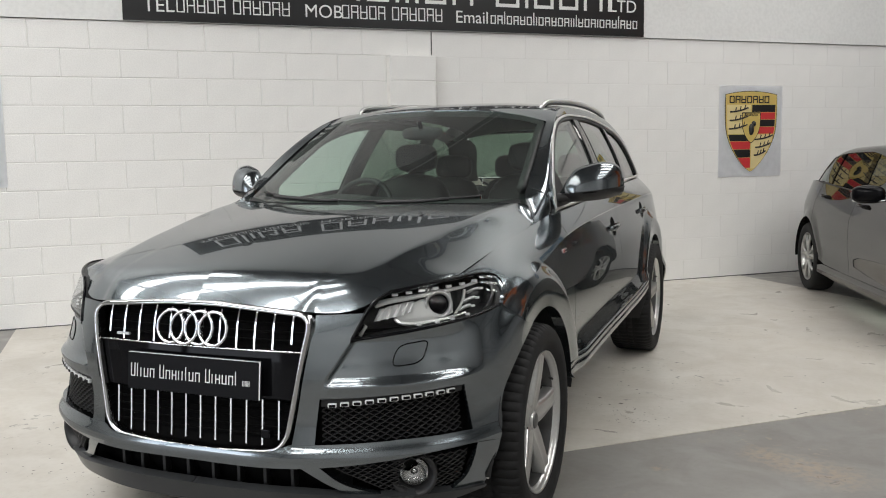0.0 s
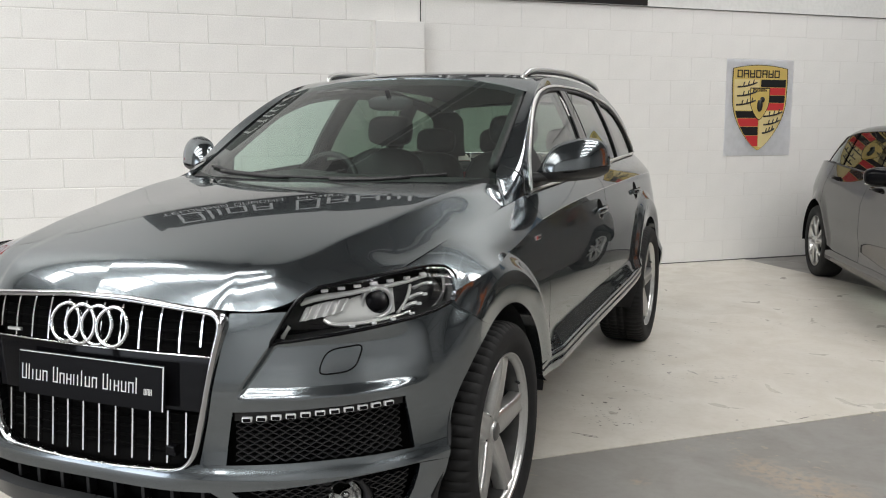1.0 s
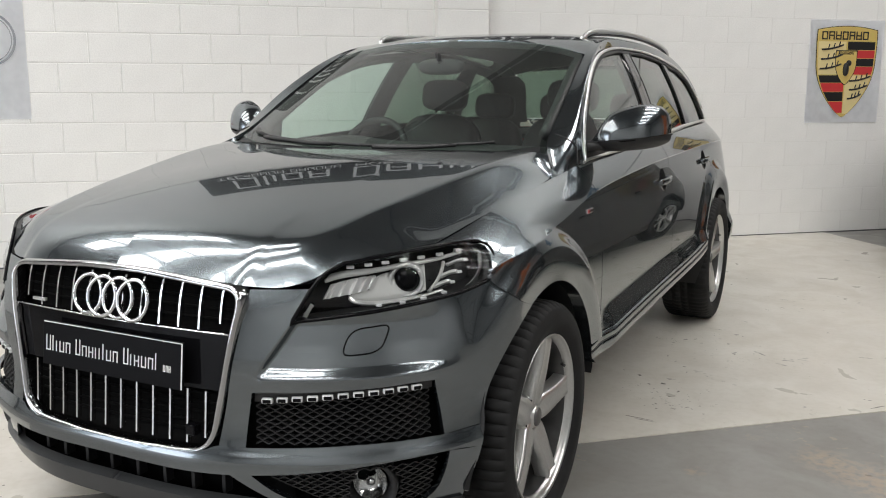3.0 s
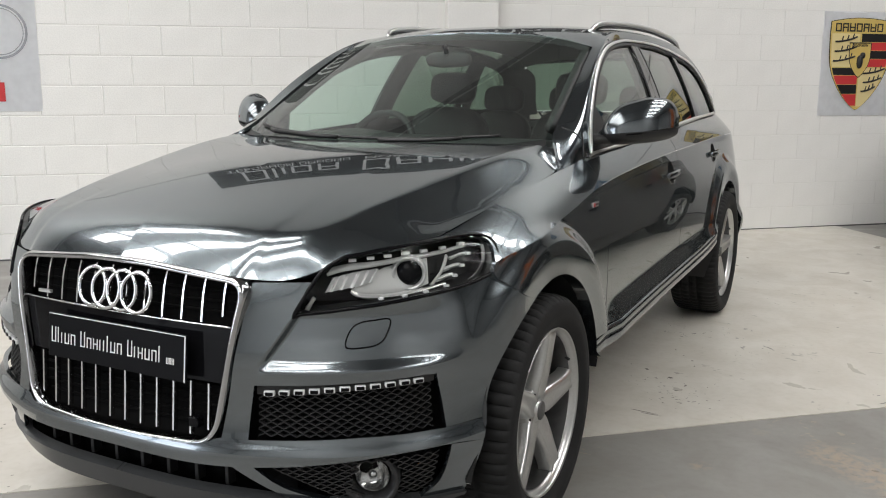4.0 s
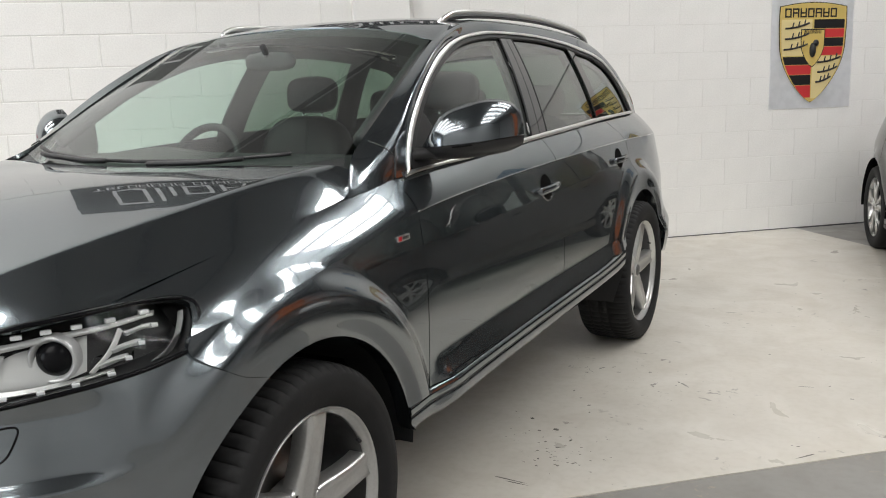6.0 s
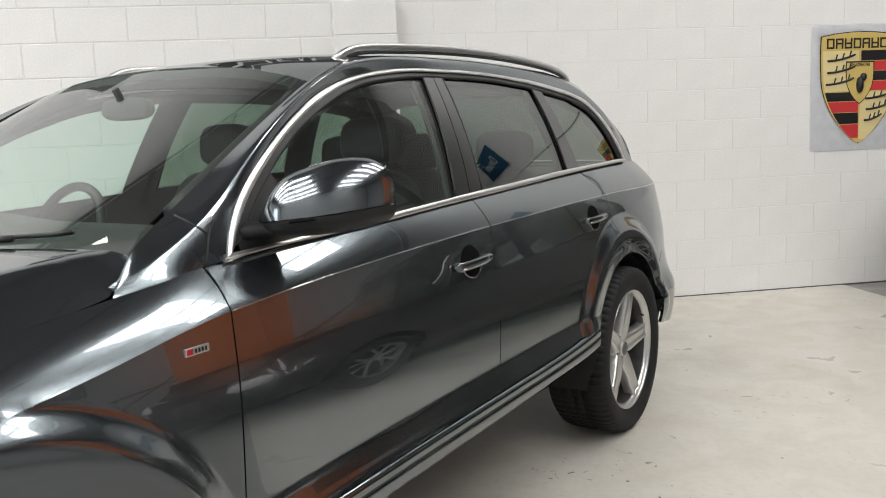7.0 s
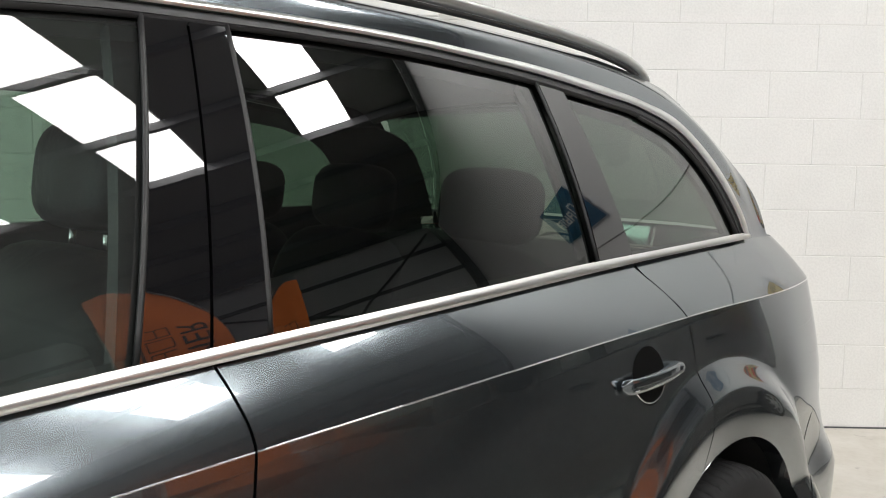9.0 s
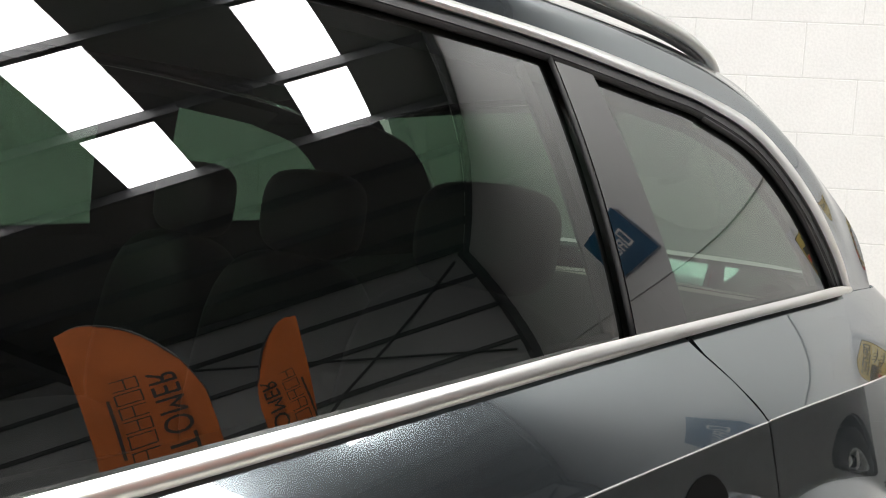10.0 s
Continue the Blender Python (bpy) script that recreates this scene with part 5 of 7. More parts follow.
for i in range(4):
    a = np.linspace(0, 2 * math.pi, 41)[:-1]
    p = on_grille(np.stack([-0.084 + 0.056 * i + 0.0525 * np.cos(a), 0.846 + 0.0525 * np.sin(a)], -1), 0.006 + 0.003 * (i % 2))
    tube("ring_emblem", p, 0.0062, CHROME, grille, 8, closed=True, label="chrome ring")
box_part("small_badge", (-0.305, -0.846, 0.807), (-0.255, -0.838, 0.815), SATIN, grille)
box_part("parking_sensor", (0.262, -0.862, 0.508), (0.292, -0.835, 0.536), GLOSS_BLACK, grille, bevel=0.003)

# ---- show plate: black with a fine white edge; its lettering as plain strokes


def strokes(parent, x0, z0, height, pattern, m, depth=0.0012, weight=0.13, pitch=0.62):
    """Plain upright strokes in place of lettering: A tall letter, x small letter, i thin one."""
    x = x0
    for k, c in enumerate(pattern):
        if c == " ":
            x += height * 0.42
            continue
        h = height if c in "Al" else height * 0.68
        w = height * (0.16 if c in "il" else pitch * 0.78)
        t = height * weight
        bm = bmesh.new()
        box(bm, (x, -depth, z0), (x + t, 0, z0 + h), m)
        if c not in "il":
            box(bm, (x + w - t, -depth, z0), (x + w, 0, z0 + h), m)
            zb = (z0, z0 + h - t, z0 + h / 2 - t / 2)[k % 3]
            box(bm, (x + t, -depth, zb), (x + w - t, 0, zb + t), m)
        part("letter", bm, WHITE_PRINT, parent)
        x += w + height * 0.16
    return x


plate_m = Matrix.Translation((0.014, -0.876, 0.633)) @ pose(0, 0, 0, -6, 0, 0)
plate = box_part("number_plate", (-0.26, 0, 0), (0.26, 0.006, 0.126), PLATE_BLACK, car, plate_m, 0.002, "black show plate with white lettering")
for lo_, hi_ in (((-0.257, -0.001, 0.1215), (0.257, 0.0002, 0.124)), ((0.2535, -0.001, 0.002), (0.2575, 0.0002, 0.124))):
    box_part("plate_edge", lo_, hi_, WHITE_PRINT, plate, plate_m)
x = -0.247
for word, tall, weight in (("Alixx", 0.044, 0.08), ("Axxiilxx", 0.044, 0.08), ("Aixxxl", 0.044, 0.08), ("AAA", 0.017, 0.12)):
    x = strokes(plate, x, 0.042, tall, word, plate_m, 0.001, weight, 0.52) + 0.014

# ---- wheels


def wheel(x, y, side):
    """A five-spoke alloy wheel; its outer face at +x before it is turned to its side."""
    hub = new("wheel")
    tread = [(0.290, -0.125), (0.330, -0.138), (0.352, -0.134), (0.368, -0.118), (0.3735, -0.095), (0.3745, -0.072), (0.3690, -0.070), (0.3690, -0.060), (0.375, -0.058), (0.375, -0.022), (0.3690, -0.020), (0.3690, -0.008),
             (0.375, -0.006), (0.375, 0.020), (0.3690, 0.022), (0.3690, 0.034), (0.375, 0.036), (0.3745, 0.072), (0.3735, 0.095), (0.368, 0.118), (0.358, 0.131), (0.350, 0.137), (0.330, 0.141), (0.318, 0.140), (0.314, 0.1405), (0.300, 0.137), (0.280, 0.128), (0.266, 0.118)]

    def notch(s, i):
        if i in (3, 4, 5, 17, 18, 19) and s % 5 in (3, 4):
            return 0.005
        if i in (8, 9, 12, 13) and s % 5 in (3, 4):
            return 0.004
        return 0.0
    around = [2 * math.pi * (p + q) / 68 for p in range(68) for q in (0.02, 0.45, 0.88, 0.91, 0.985)]
    lathe("tyre", tread, RUBBER, hub, 340, "black road tyre", notch, angles=around)
    lathe("rim", [(0.252, 0.02), (0.248, 0.095), (0.252, 0.108), (0.259, 0.113), (0.264, 0.119), (0.2665, 0.126), (0.269, 0.124), (0.269, 0.10), (0.262, 0.02), (0.258, -0.11)], ALLOY, hub, 96, "polished alloy rim")
    lathe("rim_barrel", [(0.246, 0.10), (0.243, 0.02), (0.241, -0.10), (0.262, -0.125)], ALLOY_DARK, hub, 64)
    lathe("brake_disc", [(0.06, -0.005), (0.175, -0.005), (0.176, -0.03), (0.06, -0.03)], STEEL_DISC, hub, 48)
    bm = bmesh.new()
    box(bm, (-0.05, -0.06, -0.205), (0.02, 0.06, -0.10), pose(0, 0, 0, 50, 0, 0), 0.01)
    part("caliper", bm, BLACK, hub)
    # spokes: wide and dished at the hub, waisted, wide again at the rim, with a sunken flank
    rr = np.linspace(0.03, 0.258, 18)
    half_w = mono([0.03, 0.07, 0.12, 0.17, 0.22, 0.258], [0.030, 0.040, 0.037, 0.033, 0.032, 0.036])
    face_x = mono([0.03, 0.07, 0.12, 0.19, 0.24, 0.258], [0.088, 0.092, 0.100, 0.108, 0.111, 0.108])
    for i in range(5):
        a = math.radians(90 + 72 * i - 10)
        ca, sa = math.cos(a), math.sin(a)
        bm = bmesh.new()
        rows = []
        for r in rr:
            w, fx = float(half_w(r)), float(face_x(r))
            sec = ((-w - 0.004, fx - 0.050), (-w - 0.002, fx - 0.012), (-w + 0.006, fx), (-w * 0.45, fx - 0.004), (0.0, fx - 0.0065), (w * 0.45, fx - 0.004), (w - 0.006, fx), (w + 0.002, fx - 0.012), (w + 0.004, fx - 0.050))
            rows.append([bm.verts.new((h, r * ca - q * sa, r * sa + q * ca)) for q, h in sec])
        for ra, rb in zip(rows, rows[1:]):
            for j in range(8):
                bm.faces.new((ra[j], rb[j], rb[j + 1], ra[j + 1]))
        bm.faces.new(rows[0]), bm.faces.new(rows[-1][::-1])
        bmesh.ops.recalc_face_normals(bm, faces=bm.faces)
        part("spoke", bm, ALLOY, hub, smooth=True)
    lathe("hub", [(0.0, 0.094), (0.030, 0.093), (0.034, 0.090), (0.036, 0.084), (0.055, 0.082), (0.075, 0.080), (0.082, 0.070), (0.084, 0.02)], ALLOY, hub, 40)
    lathe("hub_cap", [(0.0, 0.100), (0.024, 0.099), (0.030, 0.096), (0.031, 0.088)], ALLOY_DARK, hub, 32, "dark grey hub cap")
    for i in range(5):
        a = math.radians(90 + 72 * i + 26)
        lathe("wheel_bolt", [(0.0, 0.082), (0.0085, 0.082), (0.0095, 0.070), (0.013, 0.070), (0.0135, 0.086)], BLACK, hub, 10, m=Matrix.Translation((0, 0.056 * math.cos(a), 0.056 * math.sin(a))))
    tube("valve", [(0.085, 0.225, 0.115), (0.108, 0.215, 0.110)], 0.005, BLACK, hub, 8)
    hub.parent = car
    hub.matrix_basis = Matrix.Translation((x, y, WHEEL_R)) @ (pose(0, 0, 0, 0, 0, 0) if side > 0 else pose(0, 0, 0, 0, 0, 180))
    hub["label"] = "five-spoke silver alloy wheel with low-profile tyre"
    return hub


for side in (1, -1):
    wheel(side * 0.827, 0.0, side)
    wheel(side * 0.832, AXLE_R, side)
# wheel housings
for (cy, cz) in (ARCH_F, ARCH_R):
    a = np.radians(np.linspace(2, 190, 40))
    hy, hz = cy + 0.445 * np.cos(a), cz + 0.445 * np.sin(a)
    rim_x = side_x(hy, np.maximum(hz, 0.3)) - 0.02
    p = np.stack([0.55 + (rim_x - 0.55)[:, None] * np.linspace(0, 1, 6)[None], np.broadcast_to((cy + 0.445 * np.cos(a))[:, None], (40, 6)), np.broadcast_to((cz + 0.445 * np.sin(a))[:, None], (40, 6))], -1)
    pair("wheel_housing", p, BLACK, car, (0, 0, -1), 0)
    back = np.stack([np.full((40, 2), 0.55), np.stack([cy + 0.445 * np.cos(a), np.full(40, cy)], -1), np.stack([cz + 0.445 * np.sin(a), np.full(40, cz)], -1)], -1)
    pair("wheel_housing", back, DARK, car, (1, 0, 0), 0)
# arch lips
for centre, a0, a1 in ((ARCH_F, 112, 8), (ARCH_F, 192, 112), (ARCH_R, 153, 20)):
    q = arch(centre, a0, a1, 50, 0.4365)
    p = on_nose(q + (1.499, 0.0)) if a0 == 192 else on_side(q)
    deep = p.copy()
    deep[:, 0] -= 0.045
    pair("arch_lip", np.stack([p, deep], 1), PAINT, car, (0, 0, -1), 0)

# ---- mirrors, handles, badge, rails, wipers
for side, door in zip((1, -1), DOOR_F):
    k = Matrix.Diagonal((side, 1, 1, 1))
    mir = new("door_mirror")
    mir.parent = door
    mir["label"] = "body-coloured door mirror with black lower edge"
    # from the foot at the door (u = 0) to the tip (u = 1): painted dome above the seam, black bowl below it
    u = np.sin(np.linspace(0, math.pi / 2, 44))[:, None]
    xs = 0.806 + 0.270 * u
    tip = lambda e: (1 - np.clip((u - 0.5) / 0.5, 0, 1) ** e) ** (1 / e)
    rise = mono([0, 0.06, 0.14, 0.24, 0.4, 0.65, 1.0], [0.004, 0.030, 0.072, 0.106, 0.120, 0.130, 0.128])(u) * tip(2.9)
    drop = mono([0, 0.15, 0.5, 0.8, 1.0], [0.030, 0.042, 0.047, 0.045, 0.040])(u) * tip(4.5)
    dep = mono([0, 0.15, 0.4, 0.7, 1.0], [0.050, 0.096, 0.136, 0.140, 0.120])(u) * tip(2.6)
    back = 0.884 + 0.146 * u
    seam = mono([0, 0.3, 0.7, 1.0], [1.198, 1.206, 1.216, 1.228])(u)
    a = np.linspace(0, math.pi / 2, 26)[None]
    shell = np.stack([xs + 0 * a, back - dep * np.sin(a) ** 0.92, seam + 0.0012 + rise * np.cos(a) ** 0.92], -1)
    bowl = np.stack([xs + 0 * a, back - (dep - 0.0025) * np.cos(a) ** 0.8, seam - 0.0012 - drop * np.sin(a)], -1)
    sheet("mirror_shell", shell * (side, 1, 1), PAINT, mir, (side * 0.3, -1, 0.6), 0.006)
    sheet("mirror_underside", bowl * (side, 1, 1), BLACK, mir, (side * 0.3, -1, -0.6), 0.006)
    w = np.linspace(0, 1, 8)[None]
    lens = np.stack([xs + 0 * w, back - 0.008 + 0 * w, seam - drop + (rise + drop) * w], -1)
    sheet("mirror_glass", lens * (side, 1, 1), CHROME, mir, (0, 1, 0), 0)
    t = np.linspace(0, 1, 12)
    blink = np.stack([np.interp(0.45 + 0.2 * t, u[:, 0], xs[:, 0]), np.interp(0.45 + 0.2 * t, u[:, 0], (back - dep)[:, 0]) - 0.0005, np.interp(0.45 + 0.2 * t, u[:, 0], seam[:, 0]) - 0.006], -1)
    tube("mirror_repeater", blink * (side, 1, 1), 0.0025, DARK, mir, 8)
    tube("mirror_arm", [(side * 0.770, 0.785, 1.178), (side * 0.80, 0.815, 1.182), (side * 0.835, 0.842, 1.184), (side * 0.87, 0.864, 1.184)], [0.040, 0.036, 0.032, 0.026], BLACK, mir, 14, squash=0.62)

for doors, y0, y1, z0, z1 in ((DOOR_F, 1.562, 1.780, 0.974, 0.980), (DOOR_R, 2.612, 2.828, 0.998, 1.000)):
    for side, door in zip((1, -1), doors):
        handle = new("door_handle")
        handle.parent = door
        handle["label"] = "body-coloured door handle with bright strip"
        ym, zm = (y0 + y1) / 2, (z0 + z1) / 2
        # dark disc for the shade in the grip's bowl, bright arc for its lit lip
        a = np.linspace(0, 2 * math.pi, 37)
        r = np.linspace(0.0, 1.0, 8)
        yy, zz = ym + 0.004 + 0.060 * r[None] * np.cos(a)[:, None], zm + 0.054 * r[None] * np.sin(a)[:, None]
        dish = np.stack([side_x(yy, zz) + 0.0008 + 0.0012 * (1 - r[None] ** 4), yy, zz], -1)
        sheet("cup_shade", dish * (side, 1, 1), DARK, handle, (side, 0, 0), 0)
        a = np.radians(np.linspace(205, 345, 22))
        yy, zz = ym + 0.004 + 0.060 * np.cos(a), zm + 0.049 * np.sin(a)
        tube("cup_glint", np.stack([side_x(yy, zz) + 0.001, yy, zz], -1) * (side, 1, 1), 0.0016, CHROME, handle, 6)
        # flat-faced grip, both ends bent in to the door
        t = np.linspace(0, 1, 30)
        gy, gz = y0 + (y1 - y0) * t, z0 + (z1 - z0) * t
        gx = side_x(gy, gz) - 0.004 + 0.027 * np.sin(math.pi * np.clip(t, 0.015, 0.985)) ** 0.3
        w = np.linspace(0, 2 * math.pi, 25)[None]
        f = lambda q: np.sign(q) * np.abs(q) ** 0.55
        end = np.clip(np.minimum(t, 1 - t) / 0.05, 0.02, 1)[:, None] ** 0.4
        bar = np.stack([gx[:, None] + 0.009 * f(np.cos(w)) * end, gy[:, None] + 0 * w, gz[:, None] + 0.0145 * f(np.sin(w)) * end], -1)
        sheet("grip", bar * (side, 1, 1), PAINT, handle, (side, 0, 0), 0)
        line = np.stack([gx + 0.0085, gy, gz], -1)[3:-3]
        tube("grip_groove", (line + (0, 0, -0.0015)) * (side, 1, 1), 0.0022, BLACK, handle, 6)
        tube("grip_strip", (line + (0, 0, -0.0070)) * (side, 1, 1), 0.0017, CHROME, handle, 6)
        # keeper cover behind the grip
        blob("lock_cover", (side * float(side_x(y1 - 0.02, z1) + 0.012), y1 - 0.018, z1), (0.014, 0.020, 0.013), 3, PAINT, handle)
    # badge on the wing
for side in (1, -1):
    bm = bmesh.new()
    box(bm, (-0.001, 0, -0.0085), (0.004, 0.066, 0.0085), None, 0.0015)
    m_ = Matrix.Translation((side * float(side_x(0.535, 0.971)), 0.492, 0.971)) @ pose(0, 0, 0, 0, 0, 0)
    bmesh.ops.transform(bm, matrix=m_, verts=bm.verts)
    badge = part("wing_badge", bm, SATIN, car, "small silver badge with a red corner")
    box_part("badge_red", (-0.0055 if side < 0 else 0.002, 0.005, -0.0062), (0.0055 if side > 0 else -0.002, 0.020, 0.0062), RED, badge, m_)
    for i in range(4):
        box_part("badge_bar", (-0.0052 if side < 0 else 0.002, 0.026 + 0.009 * i, -0.0045), (0.0052 if side > 0 else -0.002, 0.031 + 0.009 * i, 0.0045), BLACK, badge, m_)

for side in (1, -1):
    rail_pts = curve([(0.540, 1.50, 1.640), (0.551, 1.53, 1.662), (0.557, 1.60, 1.682), (0.560, 1.75, 1.694), (0.562, 2.1, 1.704), (0.560, 2.5, 1.700), (0.553, 2.9, 1.678), (0.545, 3.15, 1.652), (0.535, 3.28, 1.625), (0.528, 3.335, 1.598)], 60)
    rail_pts[:, 2] -= 0.016 * (1 - np.linspace(0, 1, 60) ** 2)
    rail = tube("roof_rail", rail_pts * (side, 1, 1), 0.0105, SATIN, car, 10, squash=1.15, label="satin aluminium roof rail")
    low_pts = rail_pts.copy()
    low_pts[:, 2] -= 0.018
    low_pts[:, 0] -= 0.002
    tube("rail_base", low_pts[2:-2] * (side, 1, 1), 0.006, BLACK, rail, 8)
    tube("pillar_seam", curve(pillar_line, 10) * (side, 1, 1), 0.0022, BLACK, car, 5)

for x0, x1, y0, y1 in ((-0.62, 0.02, 0.40, 0.46), (-0.02, 0.53, 0.385, 0.50)):
    t = np.linspace(0, 1, 16)
    zb = lambda x: np.interp(np.abs(x), [0, 0.25, 0.5, 0.69], [1.150, 1.153, 1.168, 1.192])
    yb = lambda x: np.interp(np.abs(x), [0, 0.25, 0.5, 0.69], [0.40, 0.415, 0.478, 0.575])
    xs = x0 + (x1 - x0) * t
    wiper = tube("wiper", np.stack([xs, yb(xs) + 0.040, zb(xs) + 0.034], -1), 0.0065, BLACK, car, 6, label="black windscreen wiper")
    tube("wiper_arm", np.stack([xs[2:12] + 0.02, yb(xs[2:12]) + 0.02 * t[2:12], zb(xs[2:12]) + 0.028 + 0.008 * t[2:12]], -1), 0.009, BLACK, wiper, 6)
# cowl under the screen
cowl_a = curve([(0, 0.372, 1.106), (0.25, 0.387, 1.111), (0.5, 0.445, 1.130), (0.72, 0.51, 1.15)], 24)
pair("cowl", np.stack([cowl_a, ws_low[np.linspace(0, 29, 24).round().astype(int)] + (0, 0.01, 0.0)], 1), BLACK, car, (0, 0, 1), 0)

# ---- inner shell, cabin
yy = np.linspace(-0.30, 3.75, 80)
zz = np.linspace(0.46, 1.0, 12)
q = np.stack(np.meshgrid(yy, zz, indexing="ij"), -1)
shell = on_side(q, -0.05)
w_in = np.minimum.reduce([np.hypot(q[..., 0] - c[0], q[..., 1] - c[1]) for c in (ARCH_F, ARCH_R)])
shell[..., 0] = np.where(w_in < 0.47, 0.54, shell[..., 0])
shell = np.concatenate([shell, (np.stack([TOP_X(yy) - 0.03, yy, TOP_Z(yy) - 0.012], -1))[:, None]], 1)
pair("inner_shell", shell, DARK, car, (1, 0, 0), 0)
# dark closures added inside and under the nose to block the bright floor
box_part("nose_closure", (-0.74, -0.565, 0.29), (0.74, -0.46, 0.80), DARK, car)
tray = curve([(0, 0.266), (0.4, 0.266), (0.8, 0.262), (1.06, 0.266)], 40)
edge = on_nose(tray, -0.004)
pair("tray_closure", np.stack([edge, np.stack([np.minimum(edge[:, 0], 0.60), np.full(40, -0.36), np.full(40, 0.30)], -1)], 1), DARK, car, (0, 0, -1), 0)
box_part("underbody", (-0.56, -0.70, 0.27), (0.56, 3.95, 0.34), DARK, car)
box_part("bulkhead", (-0.80, 0.36, 0.34), (0.80, 0.42, 1.08), DARK, car)
box_part("engine_bay_floor", (-0.52, -0.74, 0.34), (0.52, 0.36, 0.86), DARK, car)
box_part("sill_inner", (-0.72, 0.46, 0.33), (0.72, 2.58, 0.42), DARK, car)

cabin = new("cabin")
cabin.parent = car
cabin["label"] = "black leather cabin"
t = np.linspace(-1, 1, 30)
prof = [(0.44, 1.108), (0.60, 1.145), (0.80, 1.172), (0.92, 1.172), (0.99, 1.13), (1.03, 1.02), (1.04, 0.80), (1.02, 0.55)]
rows = [[(0.78 * s, y + 0.05 * s * s * (1 if y < 0.9 else 0.4), z - 0.01 * s * s + 0.022 * math.exp(-((s + 0.47) / 0.22) ** 2) * (1 if 0.75 < y < 1.03 else 0.3)) for y, z in prof] for s in t]
sheet("dashboard", np.array(rows), TRIM_GREY, cabin, (0, 0.2, 1), 0)
a = np.linspace(0, 2 * math.pi, 49)[:-1]
sw = Matrix.Translation((-0.37, 1.14, 1.095)) @ pose(0, 0, 0, -24, 0, 0)
tube("steering_wheel", [tuple(sw @ Vector((0.172 * math.cos(w), 0, 0.172 * math.sin(w)))) for w in a], 0.0165, LEATHER, cabin, 10, closed=True)
bm = bmesh.new()
box(bm, (-0.07, -0.03, -0.055), (0.07, 0.02, 0.05), sw, 0.02)
for lo_, hi_ in (((-0.166, -0.012, -0.02), (-0.06, 0.008, 0.02)), ((0.06, -0.012, -0.02), (0.166, 0.008, 0.02)), ((-0.025, -0.012, -0.166), (0.025, 0.008, -0.05))):
    box(bm, lo_, hi_, sw, 0.006)
part("wheel_hub", bm, LEATHER, cabin)


def seat(x, y, width, back_top, rest_z, posts=True):
    ob = new("seat")
    ob.parent = cabin
    blob("seat_base", (x, y - 0.22, 0.74), (width, 0.29, 0.11), 3.4, LEATHER, ob)
    blob("seat_back", (x, y + 0.10, 0.98), (width, 0.10, back_top - 0.98), 3.2, LEATHER, ob, pose(0, 0, 0, -14, 0, 0))
    hy = y + 0.10 + (rest_z - 0.98) * 0.25
    blob("headrest", (x, hy, rest_z), (0.135, 0.050, 0.085), 3.4, LEATHER, ob, pose(0, 0, 0, -8, 0, 0))
    for dx in (-0.055, 0.055):
        tube("headrest_post", [(x + dx, hy - 0.01, rest_z - 0.16), (x + dx, hy, rest_z - 0.04)], 0.006, CHROME if posts else BLACK, ob, 8)
    return ob


for x in (-0.37, 0.37):
    seat(x, 1.72, 0.25, 1.27, 1.365)
for x in (-0.45, 0.0, 0.45):
    seat(x, 2.62, 0.21, 1.22, 1.29, False)
blob("rear_view_mirror", (0.0, 1.14, 1.50), (0.115, 0.025, 0.036), 3, BLACK, cabin)
tube("mirror_stem", [(0, 1.10, 1.56), (0, 1.13, 1.51)], 0.012, BLACK, cabin, 8)
rows = []
for x, y, z in b_roof:
    cx = x * (1 - tr)
    rows.append(np.stack([cx, y + 0 * cx, z - 0.045 + (ROOF_Z(y) - z) * (1 - (cx / x) ** 2.4)], -1))
pair("headliner", np.array(rows)[4:], HEADLINER, cabin, (0, 0, -1), 0)
pair("door_card", np.stack([np.stack([TOP_X(yy) - 0.045, yy, TOP_Z(yy) - 0.004], -1), np.stack([TOP_X(yy) - 0.09, yy, 0 * yy + 0.95], -1), np.stack([TOP_X(yy) - 0.07, yy, 0 * yy + 0.45], -1)], 1)[18:], TRIM_GREY, cabin, (-1, 0, 0), 0)
# dark slab added in the load bay to block stray daylight from gaps
box_part("gap_blocker", (-0.60, 2.86, 1.085), (0.60, 3.74, 1.115), TRIM_GREY, cabin, bevel=0.01)
box_part("cabin_floor", (-0.85, 0.45, 0.40), (0.85, 3.9, 0.44), TRIM_GREY, cabin)
# linings round the side windows, seen from within: header, pillars and the broad rear pillar
header = np.array([(y, float(top_z(y))) for y in np.linspace(0.95, 3.09, 40)])
pair("window_header", np.stack([on_glass(header - (0, 0.022), -0.040), on_glass(header + (0, 0.03), -0.085)], 1), TRIM_GREY, cabin, (-1, 0, -0.4), 0.02)
for ya, yb, half in ((1.79, 1.90, 0.085), (2.79, 2.752, 0.095)):
    v = np.linspace(0, 1, 10)
    rows = [np.stack([ya + (yb - ya) * v + d, 1.15 + (float(top_z(yb)) - 1.15) * v], -1) for d in (-half, -half * 0.6, half * 0.6, half)]
    pair("pillar_trim", np.stack([on_glass(r, o) for r, o in zip(rows, (-0.030, -0.060, -0.060, -0.030))], 0), TRIM_GREY, cabin, (-1, 0, 0), 0.012)
rear_edge = curve([(3.09, 1.506), (3.248, 1.455), (3.360, 1.360), (3.425, 1.268), (3.46, 1.18)], 24)
outer = rear_edge + np.array([(0.30, 0.02)] * 24)
